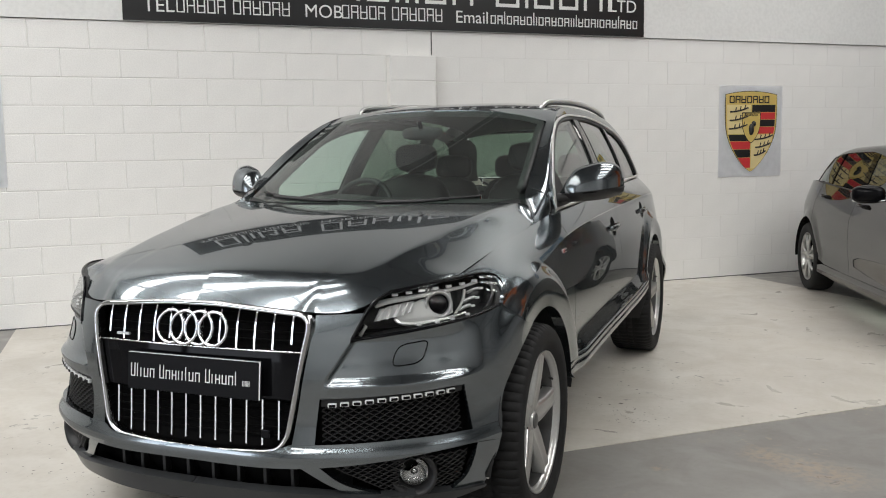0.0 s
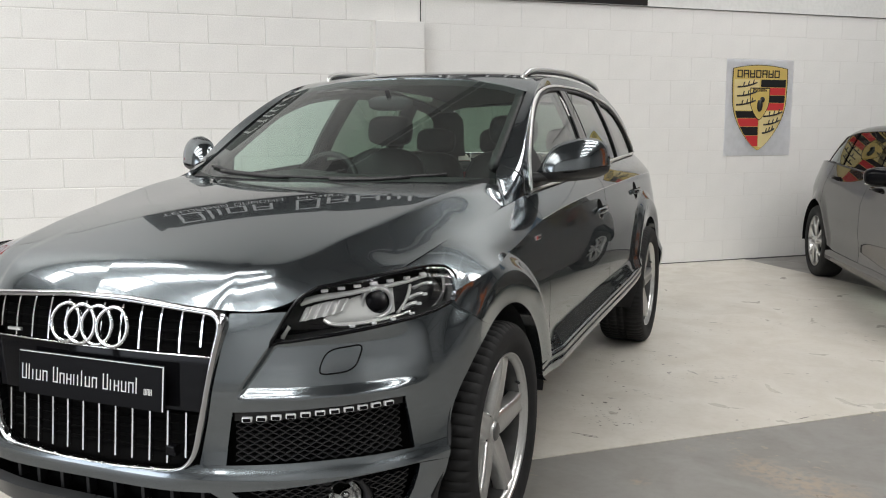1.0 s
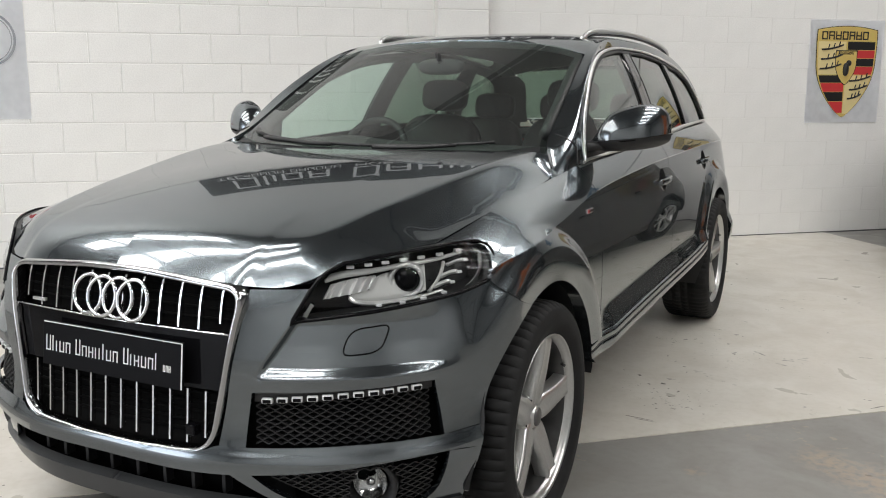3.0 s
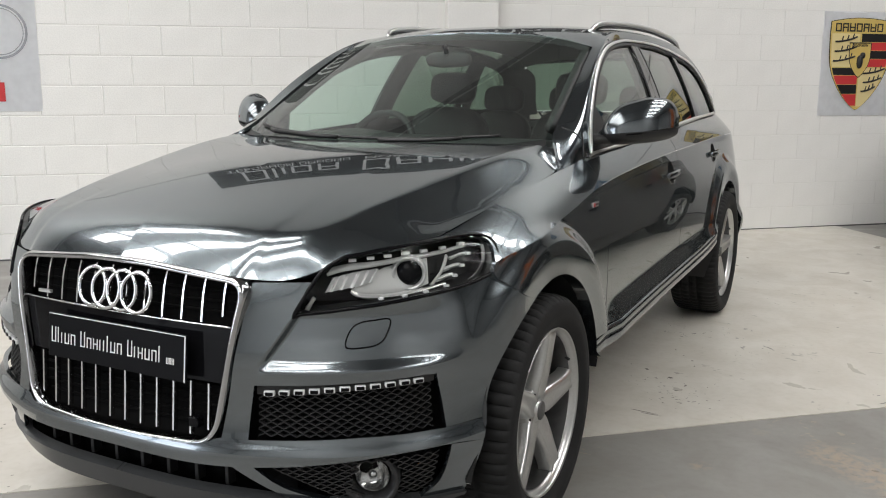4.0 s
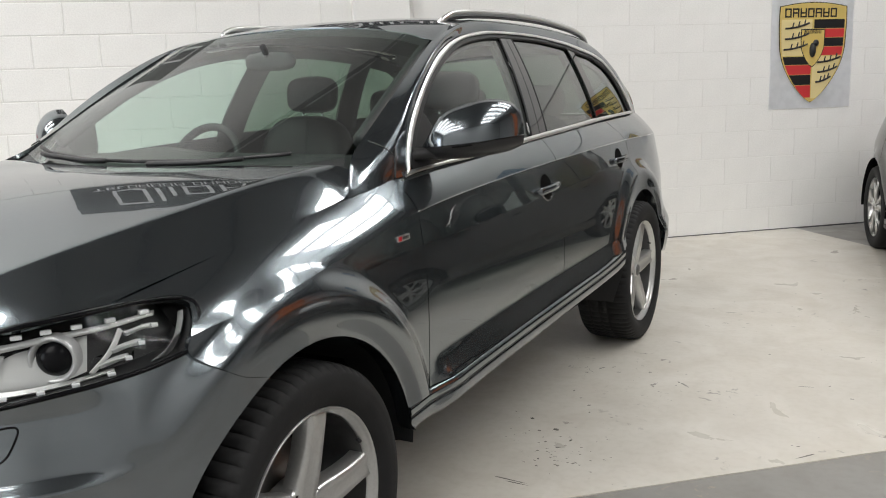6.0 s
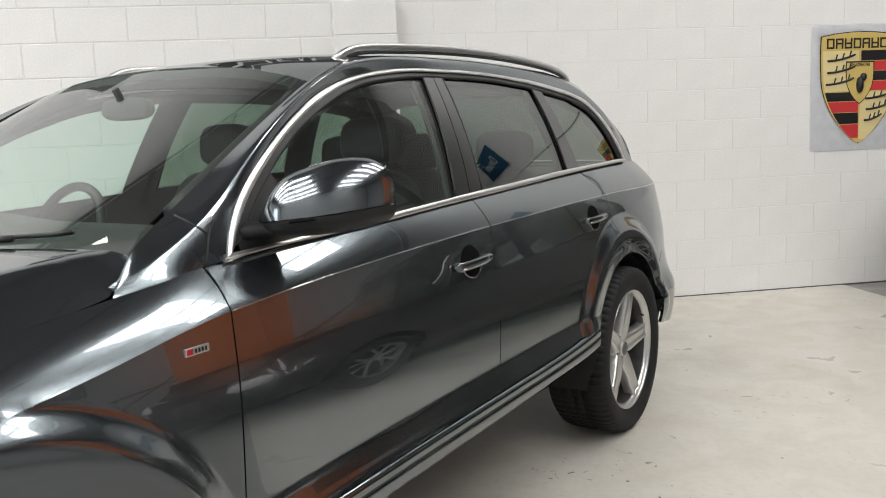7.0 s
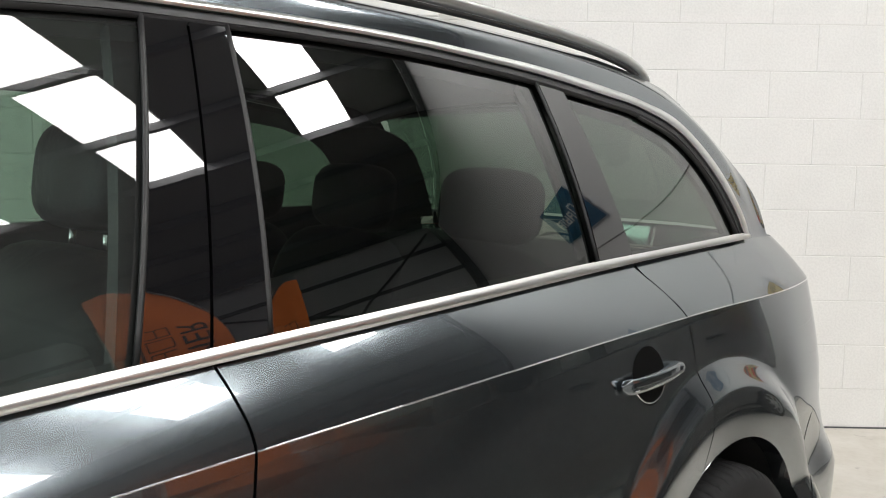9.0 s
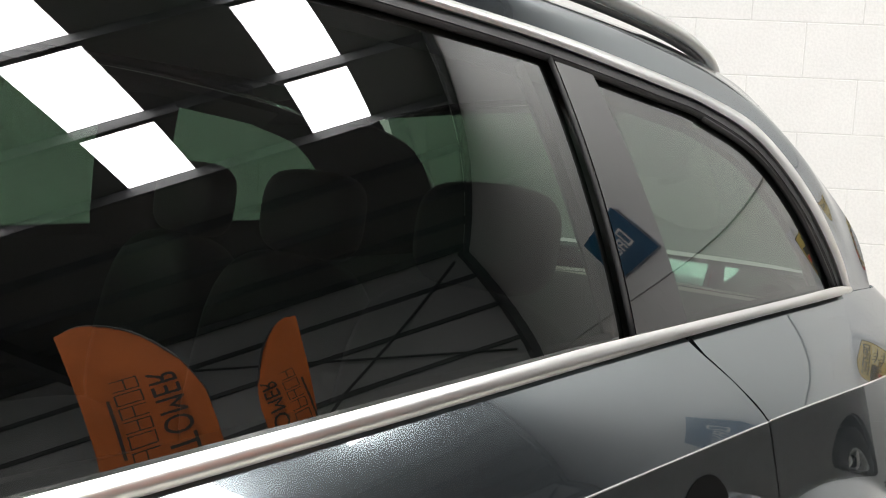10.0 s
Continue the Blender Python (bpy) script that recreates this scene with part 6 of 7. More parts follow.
rear_grid = np.stack([on_glass(rear_edge - (0.03, 0.02), -0.035), on_glass(rear_edge + (0.06, 0.0), -0.075), on_glass(outer, -0.10)], 1)
rear_grid[:, 2, 0] = np.minimum(rear_grid[:, 2, 0], 0.60)
pair("rear_pillar_trim", rear_grid, TRIM_GREY, cabin, (-1, 0, 0), 0.01)
for side in (1, -1):
    inner = curve(IN3[3:8], 14) - (0.03, 0, 0.035)
    tube("screen_pillar_trim", inner * (side, 1, 1), 0.028, TRIM_GREY, cabin, 8)
# ---------------------------------------------------------------- sign, posters, banners


def lettering(words, size, m, material, parent, depth=0.002):
    """Words in the built-in font, each letter a mesh; x along the words, y up."""
    data = bpy.data.curves.new("letter", "FONT")
    data.body, data.size, data.extrude = words, size, depth
    tmp = new("letter", data)
    bpy.context.view_layer.update()
    me = bpy.data.meshes.new_from_object(tmp.evaluated_get(bpy.context.evaluated_depsgraph_get()))
    bpy.data.objects.remove(tmp)
    me.transform(m)
    whole = bmesh.new()
    whole.from_mesh(me)
    bpy.data.meshes.remove(me)
    bmesh.ops.remove_doubles(whole, verts=whole.verts, dist=1e-5)
    whole.verts.index_update()
    left_over = set(whole.verts)
    while left_over:
        seed = min(left_over, key=lambda v: v.index)
        piece, edge = {seed}, [seed]
        while edge:
            for e in edge.pop().link_edges:
                for v in e.verts:
                    if v not in piece:
                        piece.add(v)
                        edge.append(v)
        left_over -= piece
        bm = whole.copy()
        bm.verts.ensure_lookup_table()
        keep = {v.index for v in piece}
        bmesh.ops.delete(bm, geom=[v for v in bm.verts if v.index not in keep], context="VERTS")
        part("letter", bm, material, parent)
    whole.free()


def on_wall(u, z, v=0.0):
    """A frame on the block wall: x along it, y up, z out of it."""
    e = HALL_M.to_3x3()
    m = Matrix((e @ Vector((1, 0, 0)), Vector((0, 0, 1)), e @ Vector((0, 1, 0)))).transposed().to_4x4()
    m.translation = hall(u, v, z)
    return m


def face_box(bm, m, x0, y0, x1, y1, d0, d1):
    box(bm, (x0, y0, d0), (x1, y1, d1), m)


def letter_bars(parent, material, m, x, y, height, pattern, d=0.004, weight=0.12, pitch=0.56):
    """Plain strokes of the size of letters: A tall, x small, i and l thin, digits as tall ones."""
    for k, c in enumerate(pattern):
        if c == " ":
            x += height * 0.40
            continue
        h = height if c in "Al" else height * 0.68
        w = height * (weight if c in "il" else pitch * (1.0 if c == "A" else 0.85))
        t = height * weight
        bm = bmesh.new()
        face_box(bm, m, x, y, x + t, y + h, 0, d)
        if c not in "il":
            face_box(bm, m, x + w - t, y, x + w, y + h, 0, d)
            for yb in ((y, y + h - t), (y + h / 2 - t / 2, y + h - t), (y, y + h / 2 - t / 2))[k % 3]:
                face_box(bm, m, x + t, yb, x + w - t, yb + t, 0, d)
        part("letter", bm, material, parent)
        x += w + height * 0.15
    return x


SIGN_U0, SIGN_U1, SIGN_Z0, SIGN_Z1 = -4.46, 0.51, 2.527, 3.33
sign = hall_box("wall_sign", (SIGN_U0, 0.0165, SIGN_Z0), (SIGN_U1, 0.034, SIGN_Z1), BLACK_PRINT, bevel=0.003, label="long black dealer sign with white lettering", category="sign")
m = on_wall(SIGN_U0, SIGN_Z0, 0.034)
letter_bars(sign, WHITE_PRINT, m, 0.30, 0.235, 0.42, "Alixx Axxiilxx Aixxxl", 0.003, 0.075, 0.58)
lettering("LTD", 0.17, m @ Matrix.Translation((4.57, 0.235, 0.0)), WHITE_PRINT, sign)
x = 0.16
for word, bars in (("TEL", "AAAAA AAAAAA"), ("MOB", "AAAAA AAAAAA"), ("Email", "xxlxxxxlixxxxxiilxxxixxxlxxx")):
    lettering(word, 0.16, m @ Matrix.Translation((x, 0.075, 0.0)), WHITE_PRINT, sign)
    x = letter_bars(sign, WHITE_PRINT, m, x + (0.27 if word == "TEL" else 0.34 if word == "MOB" else 0.36), 0.075, 0.118, bars, 0.003, 0.085, 0.56 if word != "Email" else 0.52) + 0.11

POSTER_WHITE = grained("poster_vinyl", (0.93, 0.94, 0.965), 0.45, 0.02, 1.5, 14, 0.06)
GOLD = mat("gold_print", (0.62, 0.46, 0.14), 0.45)
PALE_GOLD = mat("pale_gold_print", (0.72, 0.60, 0.30), 0.45)
RED_PRINT = mat("red_print", (0.55, 0.035, 0.04), 0.45)
GREY_PRINT = mat("grey_print", (0.32, 0.33, 0.36), 0.45)
BLUE_PRINT = mat("blue_print", (0.03, 0.16, 0.30), 0.45)
ORANGE = grained("orange_banner_cloth", (0.58, 0.14, 0.022), 0.7, 0.08, 4, 60, 0.1)


def poster(u0, u1, z0, z1, material, label, off=0.004):
    bm = bmesh.new()
    n = 9
    # a thin sheet that lifts a little off the wall between its fixings
    vs = [[bm.verts.new(hall(u0 + (u1 - u0) * i / n, off + 0.004 * math.sin(math.pi * i / n) * math.sin(math.pi * j / n), z0 + (z1 - z0) * j / n)) for j in range(n + 1)] for i in range(n + 1)]
    for i in range(n):
        for j in range(n):
            bm.faces.new((vs[i][j], vs[i][j + 1], vs[i + 1][j + 1], vs[i + 1][j]))
    bmesh.ops.solidify(bm, geom=bm.faces[:], thickness=0.002)
    bmesh.ops.recalc_face_normals(bm, faces=bm.faces[:])
    return tagged(part("wall_poster", bm, material), label, "poster", "posters on the block wall")


def flat(name, pts, m, d0, d1, material, parent):
    """A flat printed shape from an outline."""
    bm = bmesh.new()
    a = [bm.verts.new(m @ Vector((x, y, d1))) for x, y in pts]
    f = bm.faces.new(a)
    bmesh.ops.triangulate(bm, faces=[f])
    bmesh.ops.recalc_face_normals(bm, faces=bm.faces)
    return part(name, bm, material, parent)


crest = poster(1.462, 2.285, 1.085, 2.055, POSTER_WHITE, "pale poster with a gold, red and black shield crest")
cm = on_wall(1.873, 1.135, 0.009)
half_w = lambda t: 0.335 * min(1.0, max(0.0, math.sin(min(1.0, t / 0.62) * math.pi / 2)) ** 0.75) if t < 0.62 else 0.335 + 0.006 * math.sin((t - 0.62) / 0.38 * math.pi)
H = 0.86


def shield(scale_w, t0, t1, x0=-1.0, x1=1.0, n=24, arch_=0.0):
    """A piece of the shield between two heights and two sides (parts of its half width)."""
    ts = [t0 + (t1 - t0) * i / n for i in range(n + 1)]
    left_ = [(half_w(t) * scale_w * x0, t * H + (arch_ * (1 - x0 * x0) if t == t1 else 0)) for t in ts]
    right_ = [(half_w(t) * scale_w * x1, t * H) for t in ts]
    top_ = [(half_w(t1) * scale_w * (x1 + (x0 - x1) * i / 10), t1 * H + arch_ * (1 - (x1 + (x0 - x1) * i / 10) ** 2)) for i in range(1, 10)]
    pts = right_ + top_ + left_[::-1]
    out = []
    for p in pts:
        if not out or (abs(p[0] - out[-1][0]) + abs(p[1] - out[-1][1])) > 1e-5:
            out.append(p)
    if abs(out[0][0] - out[-1][0]) + abs(out[0][1] - out[-1][1]) < 1e-5:
        out.pop()
    return out


flat("crest_edge", shield(1.0, 0.0, 0.965, arch_=0.035), cm, 0, 0.0012, BLACK_PRINT, crest)
flat("crest_field", shield(0.975, 0.008, 0.958, arch_=0.035), cm, 0, 0.0020, GOLD, crest)
flat("crest_quarter", shield(0.93, 0.475, 0.835, -1, -0.03), cm, 0, 0.0028, PALE_GOLD, crest)
flat("crest_quarter", shield(0.93, 0.04, 0.465, 0.03, 1), cm, 0, 0.0028, PALE_GOLD, crest)
for k, (t0, t1) in enumerate(((0.745, 0.835), (0.655, 0.74), (0.565, 0.65), (0.475, 0.56))):
    flat("crest_stripe", shield(0.93, t0, t1, 0.03, 1), cm, 0, 0.0028, (BLACK_PRINT, RED_PRINT)[k % 2], crest)
for k, (t0, t1) in enumerate(((0.385, 0.465), (0.285, 0.38), (0.18, 0.28), (0.05, 0.175))):
    flat("crest_stripe", shield(0.93, t0, t1, -1, -0.03), cm, 0, 0.0028, (BLACK_PRINT, RED_PRINT)[k % 2], crest)
# antlers as plain curved bars with tines
for cx, cy in ((-0.16, 0.655), (-0.16, 0.565), (-0.17, 0.475), (0.17, 0.36), (0.16, 0.275), (0.12, 0.19)):
    w = 0.235 if cy > 0.3 or cx < 0 else 0.20
    if cy < 0.21:
        w = 0.15
    tube("antler", [cm @ Vector((cx - w / 2 + w * t, cy - 0.012 + 0.045 * t * t, 0.0034)) for t in np.linspace(0, 1, 8)], 0.009, BLACK_PRINT, crest, 6, squash=1.0)
    for t in (0.3, 0.55, 0.8):
        x0 = cx - w / 2 + w * t
        y0 = cy - 0.012 + 0.045 * t * t
        tube("antler_tine", [cm @ Vector((x0, y0, 0.0034)), cm @ Vector((x0 + 0.012, y0 + 0.045, 0.0034))], 0.007, BLACK_PRINT, crest, 5)
small = [(x * 0.36, 0.305 + y * 0.40) for x, y in shield(1.0, 0.0, 0.965, arch_=0.0)]
flat("inner_shield_edge", small, cm, 0, 0.0046, BLACK_PRINT, crest)
flat("inner_shield", [(x * 0.93, 0.305 + (y - 0.305) * 0.94 + 0.009) for x, y in small], cm, 0, 0.0054, GOLD, crest)
blob("inner_charge", cm @ Vector((0.0, 0.455, 0.006)), (0.030, 0.030, 0.062), 2.2, BLACK_PRINT, crest)
blob("inner_charge", cm @ Vector((0.030, 0.515, 0.006)), (0.026, 0.026, 0.030), 2.2, BLACK_PRINT, crest)
letter_bars(crest, BLACK_PRINT, cm @ Matrix.Translation((-0.285, 0.735, 0.002)), 0, 0, 0.078, "AAAAAAA", 0.002, 0.17, 0.82)
letter_bars(crest, BLACK_PRINT, cm @ Matrix.Translation((-0.085, 0.597, 0.0054)), 0, 0, 0.026, "AAAAAAAAA", 0.001, 0.16, 0.58)

ring_poster = poster(-6.27, -5.404, 1.17, 2.06, POSTER_WHITE, "pale poster with a grey ring mark and a red label")
rm = on_wall(-5.672, 1.768, 0.010)
a = np.linspace(0, 2 * math.pi, 65)
for r0, r1, d in ((0.187, 0.204, 0.0), (0.170, 0.176, 0.0)):
    ring_grid = np.array([[tuple(rm @ Vector((r * math.cos(t), r * math.sin(t), d))) for r in (r0, (r0 + r1) / 2, r1)] for t in a])
    sheet("ring_mark", ring_grid, GREY_PRINT, ring_poster, tuple(rm.to_3x3() @ Vector((0, 0, 1))), 0)
bm = bmesh.new()
face_box(bm, on_wall(-5.662, 1.245, 0.010), -0.50, 0.0, 0.0, 0.144, 0, 0.001)
part("red_label", bm, RED_PRINT, ring_poster)
blue_poster = poster(4.0, 5.2, 2.85, 3.60, BLUE_PRINT, "blue poster with white script", 0.05)
letter_bars(blue_poster, WHITE_PRINT, on_wall(4.25, 3.1, 0.060), 0, 0, 0.26, "Axxix", 0.001, 0.12, 0.60)


def feather_banner(u, v, turn, height, way=1, width=0.86, taper=0.0):
    """An orange feather banner: a straight pole that bends over at the top, cloth on its way side, a cross foot."""
    flag = empty("feather_banner", "orange feather banner with black lettering on a pole", "banner", "banners in the hall")
    m = HALL_M @ Matrix.Translation((u, v, 0)) @ pose(0, 0, 0, 0, 0, turn)
    top = mono([0.0, 0.05, 0.15, 0.35, 0.6, 0.8, 1.0], [-1.25, -0.98, -0.66, -0.30, -0.07, 0.0, -0.05])
    pole = [(0.0, 0.0, z) for z in np.linspace(0, height - 1.25, 12)] + [(0.0, way * width * a, height + float(top(a))) for a in np.linspace(0.02, 0.9, 24)]
    tube("pole", [m @ Vector(q) for q in pole], 0.012, STEEL, flag, 8)
    rows = []
    for a in np.linspace(0, 1, 24):
        z1 = height + float(top(a)) - 0.01
        rows.append([m @ Vector((0.025 * math.sin(5 * a + 1.6 * z), way * width * a * (1 - taper * (height - z) / 2.4), z)) for z in np.linspace(0.75 + 0.1 * a, z1, 30)])
    n_ = (m.to_3x3() @ Vector((-1, 0, 0)))
    sheet("cloth", np.array([[tuple(q) for q in r] for r in rows]), ORANGE, flag, tuple(n_), 0)
    # lettering runs up the cloth, bold beside the pole and outlined next to it
    t_m = m @ Matrix(((0, 0, -1, -0.045), (0, -1, 0, 0.0), (1, 0, 0, 0.0), (0, 0, 0, 1)))
    near, next_ = ((-0.36, -0.62) if way > 0 else (0.12, 0.40))
    lettering("CUSTOMER", 0.30, t_m @ Matrix.Translation((height - 2.42, near, 0.0)), BLACK_PRINT, flag, 0.001)
    letter_bars(flag, BLACK_PRINT, t_m @ Matrix.Translation((height - 2.20, next_, 0.0)), 0, 0, 0.20, "AAAAAAAA", 0.002, 0.06, 0.72)
    bm = bmesh.new()
    face_box(bm, t_m, height - 1.75, next_ + (-0.06 if way > 0 else 0.24), height - 1.05, next_ + (-0.035 if way > 0 else 0.265), 0, 0.002)
    part("underline", bm, BLACK_PRINT, flag)
    for k in range(2):
        box_part("foot", (-0.35, -0.02, 0.0), (0.35, 0.02, 0.025), STEEL, flag, m @ pose(0, 0, 0, 0, 0, 90 * k), 0.004)
    return flag


feather_banner(3.45, 3.97, 8, 4.02)
feather_banner(5.95, 3.85, -35, 4.14, -1, 0.95, 0.5)
disc = hall_box("round_sign_backing", (U_EAST - 0.02, 6.0, 3.45), (U_EAST - 0.004, 6.02, 3.47), BLACK_PRINT, label="dark round sign on the side wall", category="sign")
disc.name = "round_sign"
lathe("sign_face", [(0.0, 0.03), (0.26, 0.03), (0.27, 0.0)], BLACK_PRINT, disc, 40, m=HALL_M @ Matrix.Translation((U_EAST - 0.02, 6.0, 3.46)) @ pose(0, 0, 0, 0, 0, 180))
lathe("sign_ring", [(0.13, 0.033), (0.16, 0.033), (0.165, 0.03)], WHITE_PRINT, disc, 40, m=HALL_M @ Matrix.Translation((U_EAST - 0.02, 6.0, 3.46)) @ pose(0, 0, 0, 0, 0, 180))

# ---------------------------------------------------------------- the second car: a dark hatchback
HATCH_M = Matrix.Translation((3.553, 3.569, 0)) @ pose(0, 0, 0, 0, 0, 14) @ Matrix.Diagonal((1.05, 1.05, 1.05, 1))
hatch = empty("hatchback", "dark grey hatchback parked on the grey floor by the wall", "car", m=HATCH_M)
H_BASE, H_RAD = 2.69, 0.315
H_ARCH = 0.365
H_SIDE = mono([0.15, 0.22, 0.32, 0.36, 0.42, 0.55, 0.74, 0.80, 0.92, 1.02], [0.80, 0.845, 0.862, 0.858, 0.862, 0.876, 0.872, 0.858, 0.815, 0.775])
H_PLAN = mono([-0.80, -0.70, -0.5, -0.2, 0.4, 1.6, 2.5, 2.9, 3.25, 3.45, 3.53], [-0.36, -0.20, -0.08, -0.02, 0, 0, -0.012, -0.05, -0.13, -0.24, -0.40])
H_BELT = mono([-0.8, -0.3, 0.4, 1.0, 2.2, 2.9, 3.53], [0.68, 0.84, 0.90, 0.935, 0.985, 1.01, 0.99])
H_TOP = mono([0.55, 0.9, 1.3, 1.7, 2.2, 2.7, 3.0, 3.25], [1.02, 1.18, 1.29, 1.335, 1.325, 1.26, 1.185, 1.08])


def h_side(p, out=0.0):
    y, z = p[..., 0], p[..., 1]
    x = H_SIDE(z * 0.98 / np.maximum(H_BELT(y), 0.8)) + H_PLAN(y) + out
    for cy in (0.0, H_BASE):
        r = np.hypot(y - cy, z - H_RAD)
        x = x + 0.016 * (1 - smoothstep(0.37, 0.47, r)) * smoothstep(0.25, 0.4, z)
    return np.stack([x, y, z], -1)


def h_glass(p, out=0.0):
    y, z = p[..., 0], p[..., 1]
    t = z - H_BELT(y)
    x = h_side(np.stack([y, H_BELT(y)], -1))[..., 0] - 0.012 - 0.34 * t - 0.30 * t * t
    return np.stack([x + out, y, z], -1)


def h_arch(cy, a0, a1, n=20):
    return arch((cy, H_RAD), a0, a1, n, H_ARCH)


def h_panel(name, bottom, top, left, right, material=PAINT_2, n=40, m=24, label=""):
    b, t, l, r = curve(bottom, n, False), curve(top, n, False), curve(left, m, False), curve(right, m, False)
    return pair(name, h_side(coons(b, t, l, r)), material, hatch, E_OUT, 0.012, label)


belt = lambda y0, y1: [(y, float(H_BELT(y))) for y in np.linspace(y0, y1, 14)]
g = 0.0025
h_panel("wing", along(h_arch(0, 160, 8), [(0.42, 0.30), (0.50, 0.30)]), belt(-0.62, 0.50), [tuple(h_arch(0, 160, 150)[0]), (-0.50, 0.60), (-0.62, float(H_BELT(-0.62)))], [(0.50, 0.30), (0.50, float(H_BELT(0.50)))])
h_panel("nose_corner", [(-0.80, 0.22), (-0.38, 0.25)], [(-0.80, 0.64), (-0.63, float(H_BELT(-0.63)))], [(-0.80, 0.22), (-0.80, 0.64)], [(-0.38, 0.25), tuple(h_arch(0, 162, 150)[0]), (-0.51, 0.60), (-0.63, float(H_BELT(-0.63)))])
h_panel("front_door", [(0.505, 0.30), (1.50, 0.30)], belt(0.505, 1.50), [(0.505, 0.30), (0.505, float(H_BELT(0.505)))], [(1.50, 0.30), (1.50, float(H_BELT(1.50)))])
h_panel("rear_door", along([(1.505, 0.30), (2.15, 0.30)], [(2.32, 0.33)]), belt(1.505, 2.50), [(1.505, 0.30), (1.505, float(H_BELT(1.505)))], along(h_arch(H_BASE, 177, 120), [(2.53, 0.72), (2.54, 0.85), (2.50, float(H_BELT(2.50)))]))
h_panel("rear_wing", h_arch(H_BASE, 120, 5), belt(2.505, 3.40), along([tuple(h_arch(H_BASE, 120, 119)[0])], [(2.535, 0.72), (2.545, 0.85), (2.505, float(H_BELT(2.505)))]), [tuple(h_arch(H_BASE, 5, 4)[0]), (3.30, 0.60), (3.40, float(H_BELT(3.40)))])
h_panel("rear_corner", [(3.05, 0.25), (3.50, 0.25)], [(3.405, float(H_BELT(3.40))), (3.52, 0.98)], [(3.05, 0.25), tuple(h_arch(H_BASE, 5, 4)[0]), (3.31, 0.60), (3.405, float(H_BELT(3.40)))], [(3.50, 0.25), (3.52, 0.98)])
ys2 = np.linspace(0.36, 2.33, 40)
rows = [np.stack([0.872 + o + H_PLAN(ys2), ys2, 0 * ys2 + z], -1) for z, o in ((0.297, -0.012), (0.28, 0.002), (0.22, 0.004), (0.19, -0.03))]
pair("sill", np.stack(rows, 1), PAINT_2, hatch, E_OUT, 0.02)
# glasshouse
for name, f, r, mt in (("front_window", (0.80, 1.02), (1.44, 1.50), GLASS), ("rear_window", (1.55, 1.60), (2.30, 2.28), PRIVACY), ("quarter_window", (2.33, 2.31), (2.72, 2.55), PRIVACY)):
    n = 20
    ub, ut, v = np.linspace(f[0], r[0], n), np.linspace(f[1], r[1], n), np.linspace(0, 1, 12)
    zb, zt = H_BELT(ub) + 0.012, H_TOP(ut) - 0.055
    p = np.stack([ub[:, None] * (1 - v) + ut[:, None] * v, zb[:, None] * (1 - v) + zt[:, None] * v], -1)
    pair(name, h_glass(p, -0.004), mt, hatch, E_OUT, 0, "side window")
for f, r in (((1.44, 1.50), (1.55, 1.60)), ((2.30, 2.28), (2.33, 2.31))):
    ub, ut, v = np.linspace(f[0], r[0], 4), np.linspace(f[1], r[1], 4), np.linspace(0, 1, 10)
    zb, zt = H_BELT(ub), H_TOP(ut) - 0.05
    p = np.stack([ub[:, None] * (1 - v) + ut[:, None] * v, zb[:, None] * (1 - v) + zt[:, None] * v], -1)
    pair("pillar_cover", h_glass(p, 0.002), GLOSS_BLACK, hatch, E_OUT, 0.01)
yb = np.linspace(0.62, 3.0, 50)
edge_lo = np.stack([yb, np.maximum(H_TOP(yb) - 0.055, H_BELT(yb) + 0.005)], -1)
edge_lo[:, 0] = np.where(yb > 2.5, 2.55 + (yb - 2.5) * 0.45, yb)
edge_lo[:, 1] = np.where(yb > 2.5, np.interp(yb, [2.5, 3.0], [float(H_TOP(2.55)) - 0.055, float(H_BELT(2.78)) + 0.01]), edge_lo[:, 1])
a3 = h_glass(edge_lo, 0.004)
b3 = np.stack([np.interp(yb, [0.62, 1.3, 2.2, 3.0], [0.66, 0.56, 0.53, 0.50]), yb + np.where(yb > 2.6, (yb - 2.6) * 0.35, 0), H_TOP(yb) - 0.004], -1)
t = np.linspace(0, 1, 8)
p = a3[:, None] * (1 - t)[None, :, None] + b3[:, None] * t[None, :, None]
p[..., 2] += 0.012 * np.sin(math.pi * t)[None]
p[..., 0] += 0.016 * np.sin(math.pi * t)[None]
pair("roof_side", p, PAINT_2, hatch, (1, 0, 0.6), 0.01)
yr = np.linspace(1.3, 3.0, 30)
xr = np.interp(yr, [0.62, 1.3, 2.2, 3.0], [0.66, 0.56, 0.53, 0.50])
tt = np.linspace(0, 1, 10)
roof2 = np.stack([xr[:, None] * (1 - tt), np.broadcast_to((yr + np.where(yr > 2.6, (yr - 2.6) * 0.35, 0))[:, None], (30, 10)), (H_TOP(yr) - 0.004)[:, None] + 0.03 * (1 - (1 - tt[None]) ** 2)], -1)
pair("roof", roof2, PAINT_2, hatch, (0, 0, 1), 0.01)
lo2 = curve([(0, 0.28, 0.945), (0.4, 0.33, 0.95), (0.70, 0.50, 0.965)], 16)
hi2 = curve([(0, 1.22, 1.375), (0.4, 1.24, 1.365), (0.565, 1.28, 1.338)], 16)
pair("windscreen", lo2[:, None] * (1 - tt)[None, :, None] + hi2[:, None] * tt[None, :, None], GLASS, hatch, (0, -1, 1), 0)
nose2 = curve([(0, -0.80, 0.72), (0.4, -0.74, 0.73), (0.66, -0.60, 0.77)], 16)
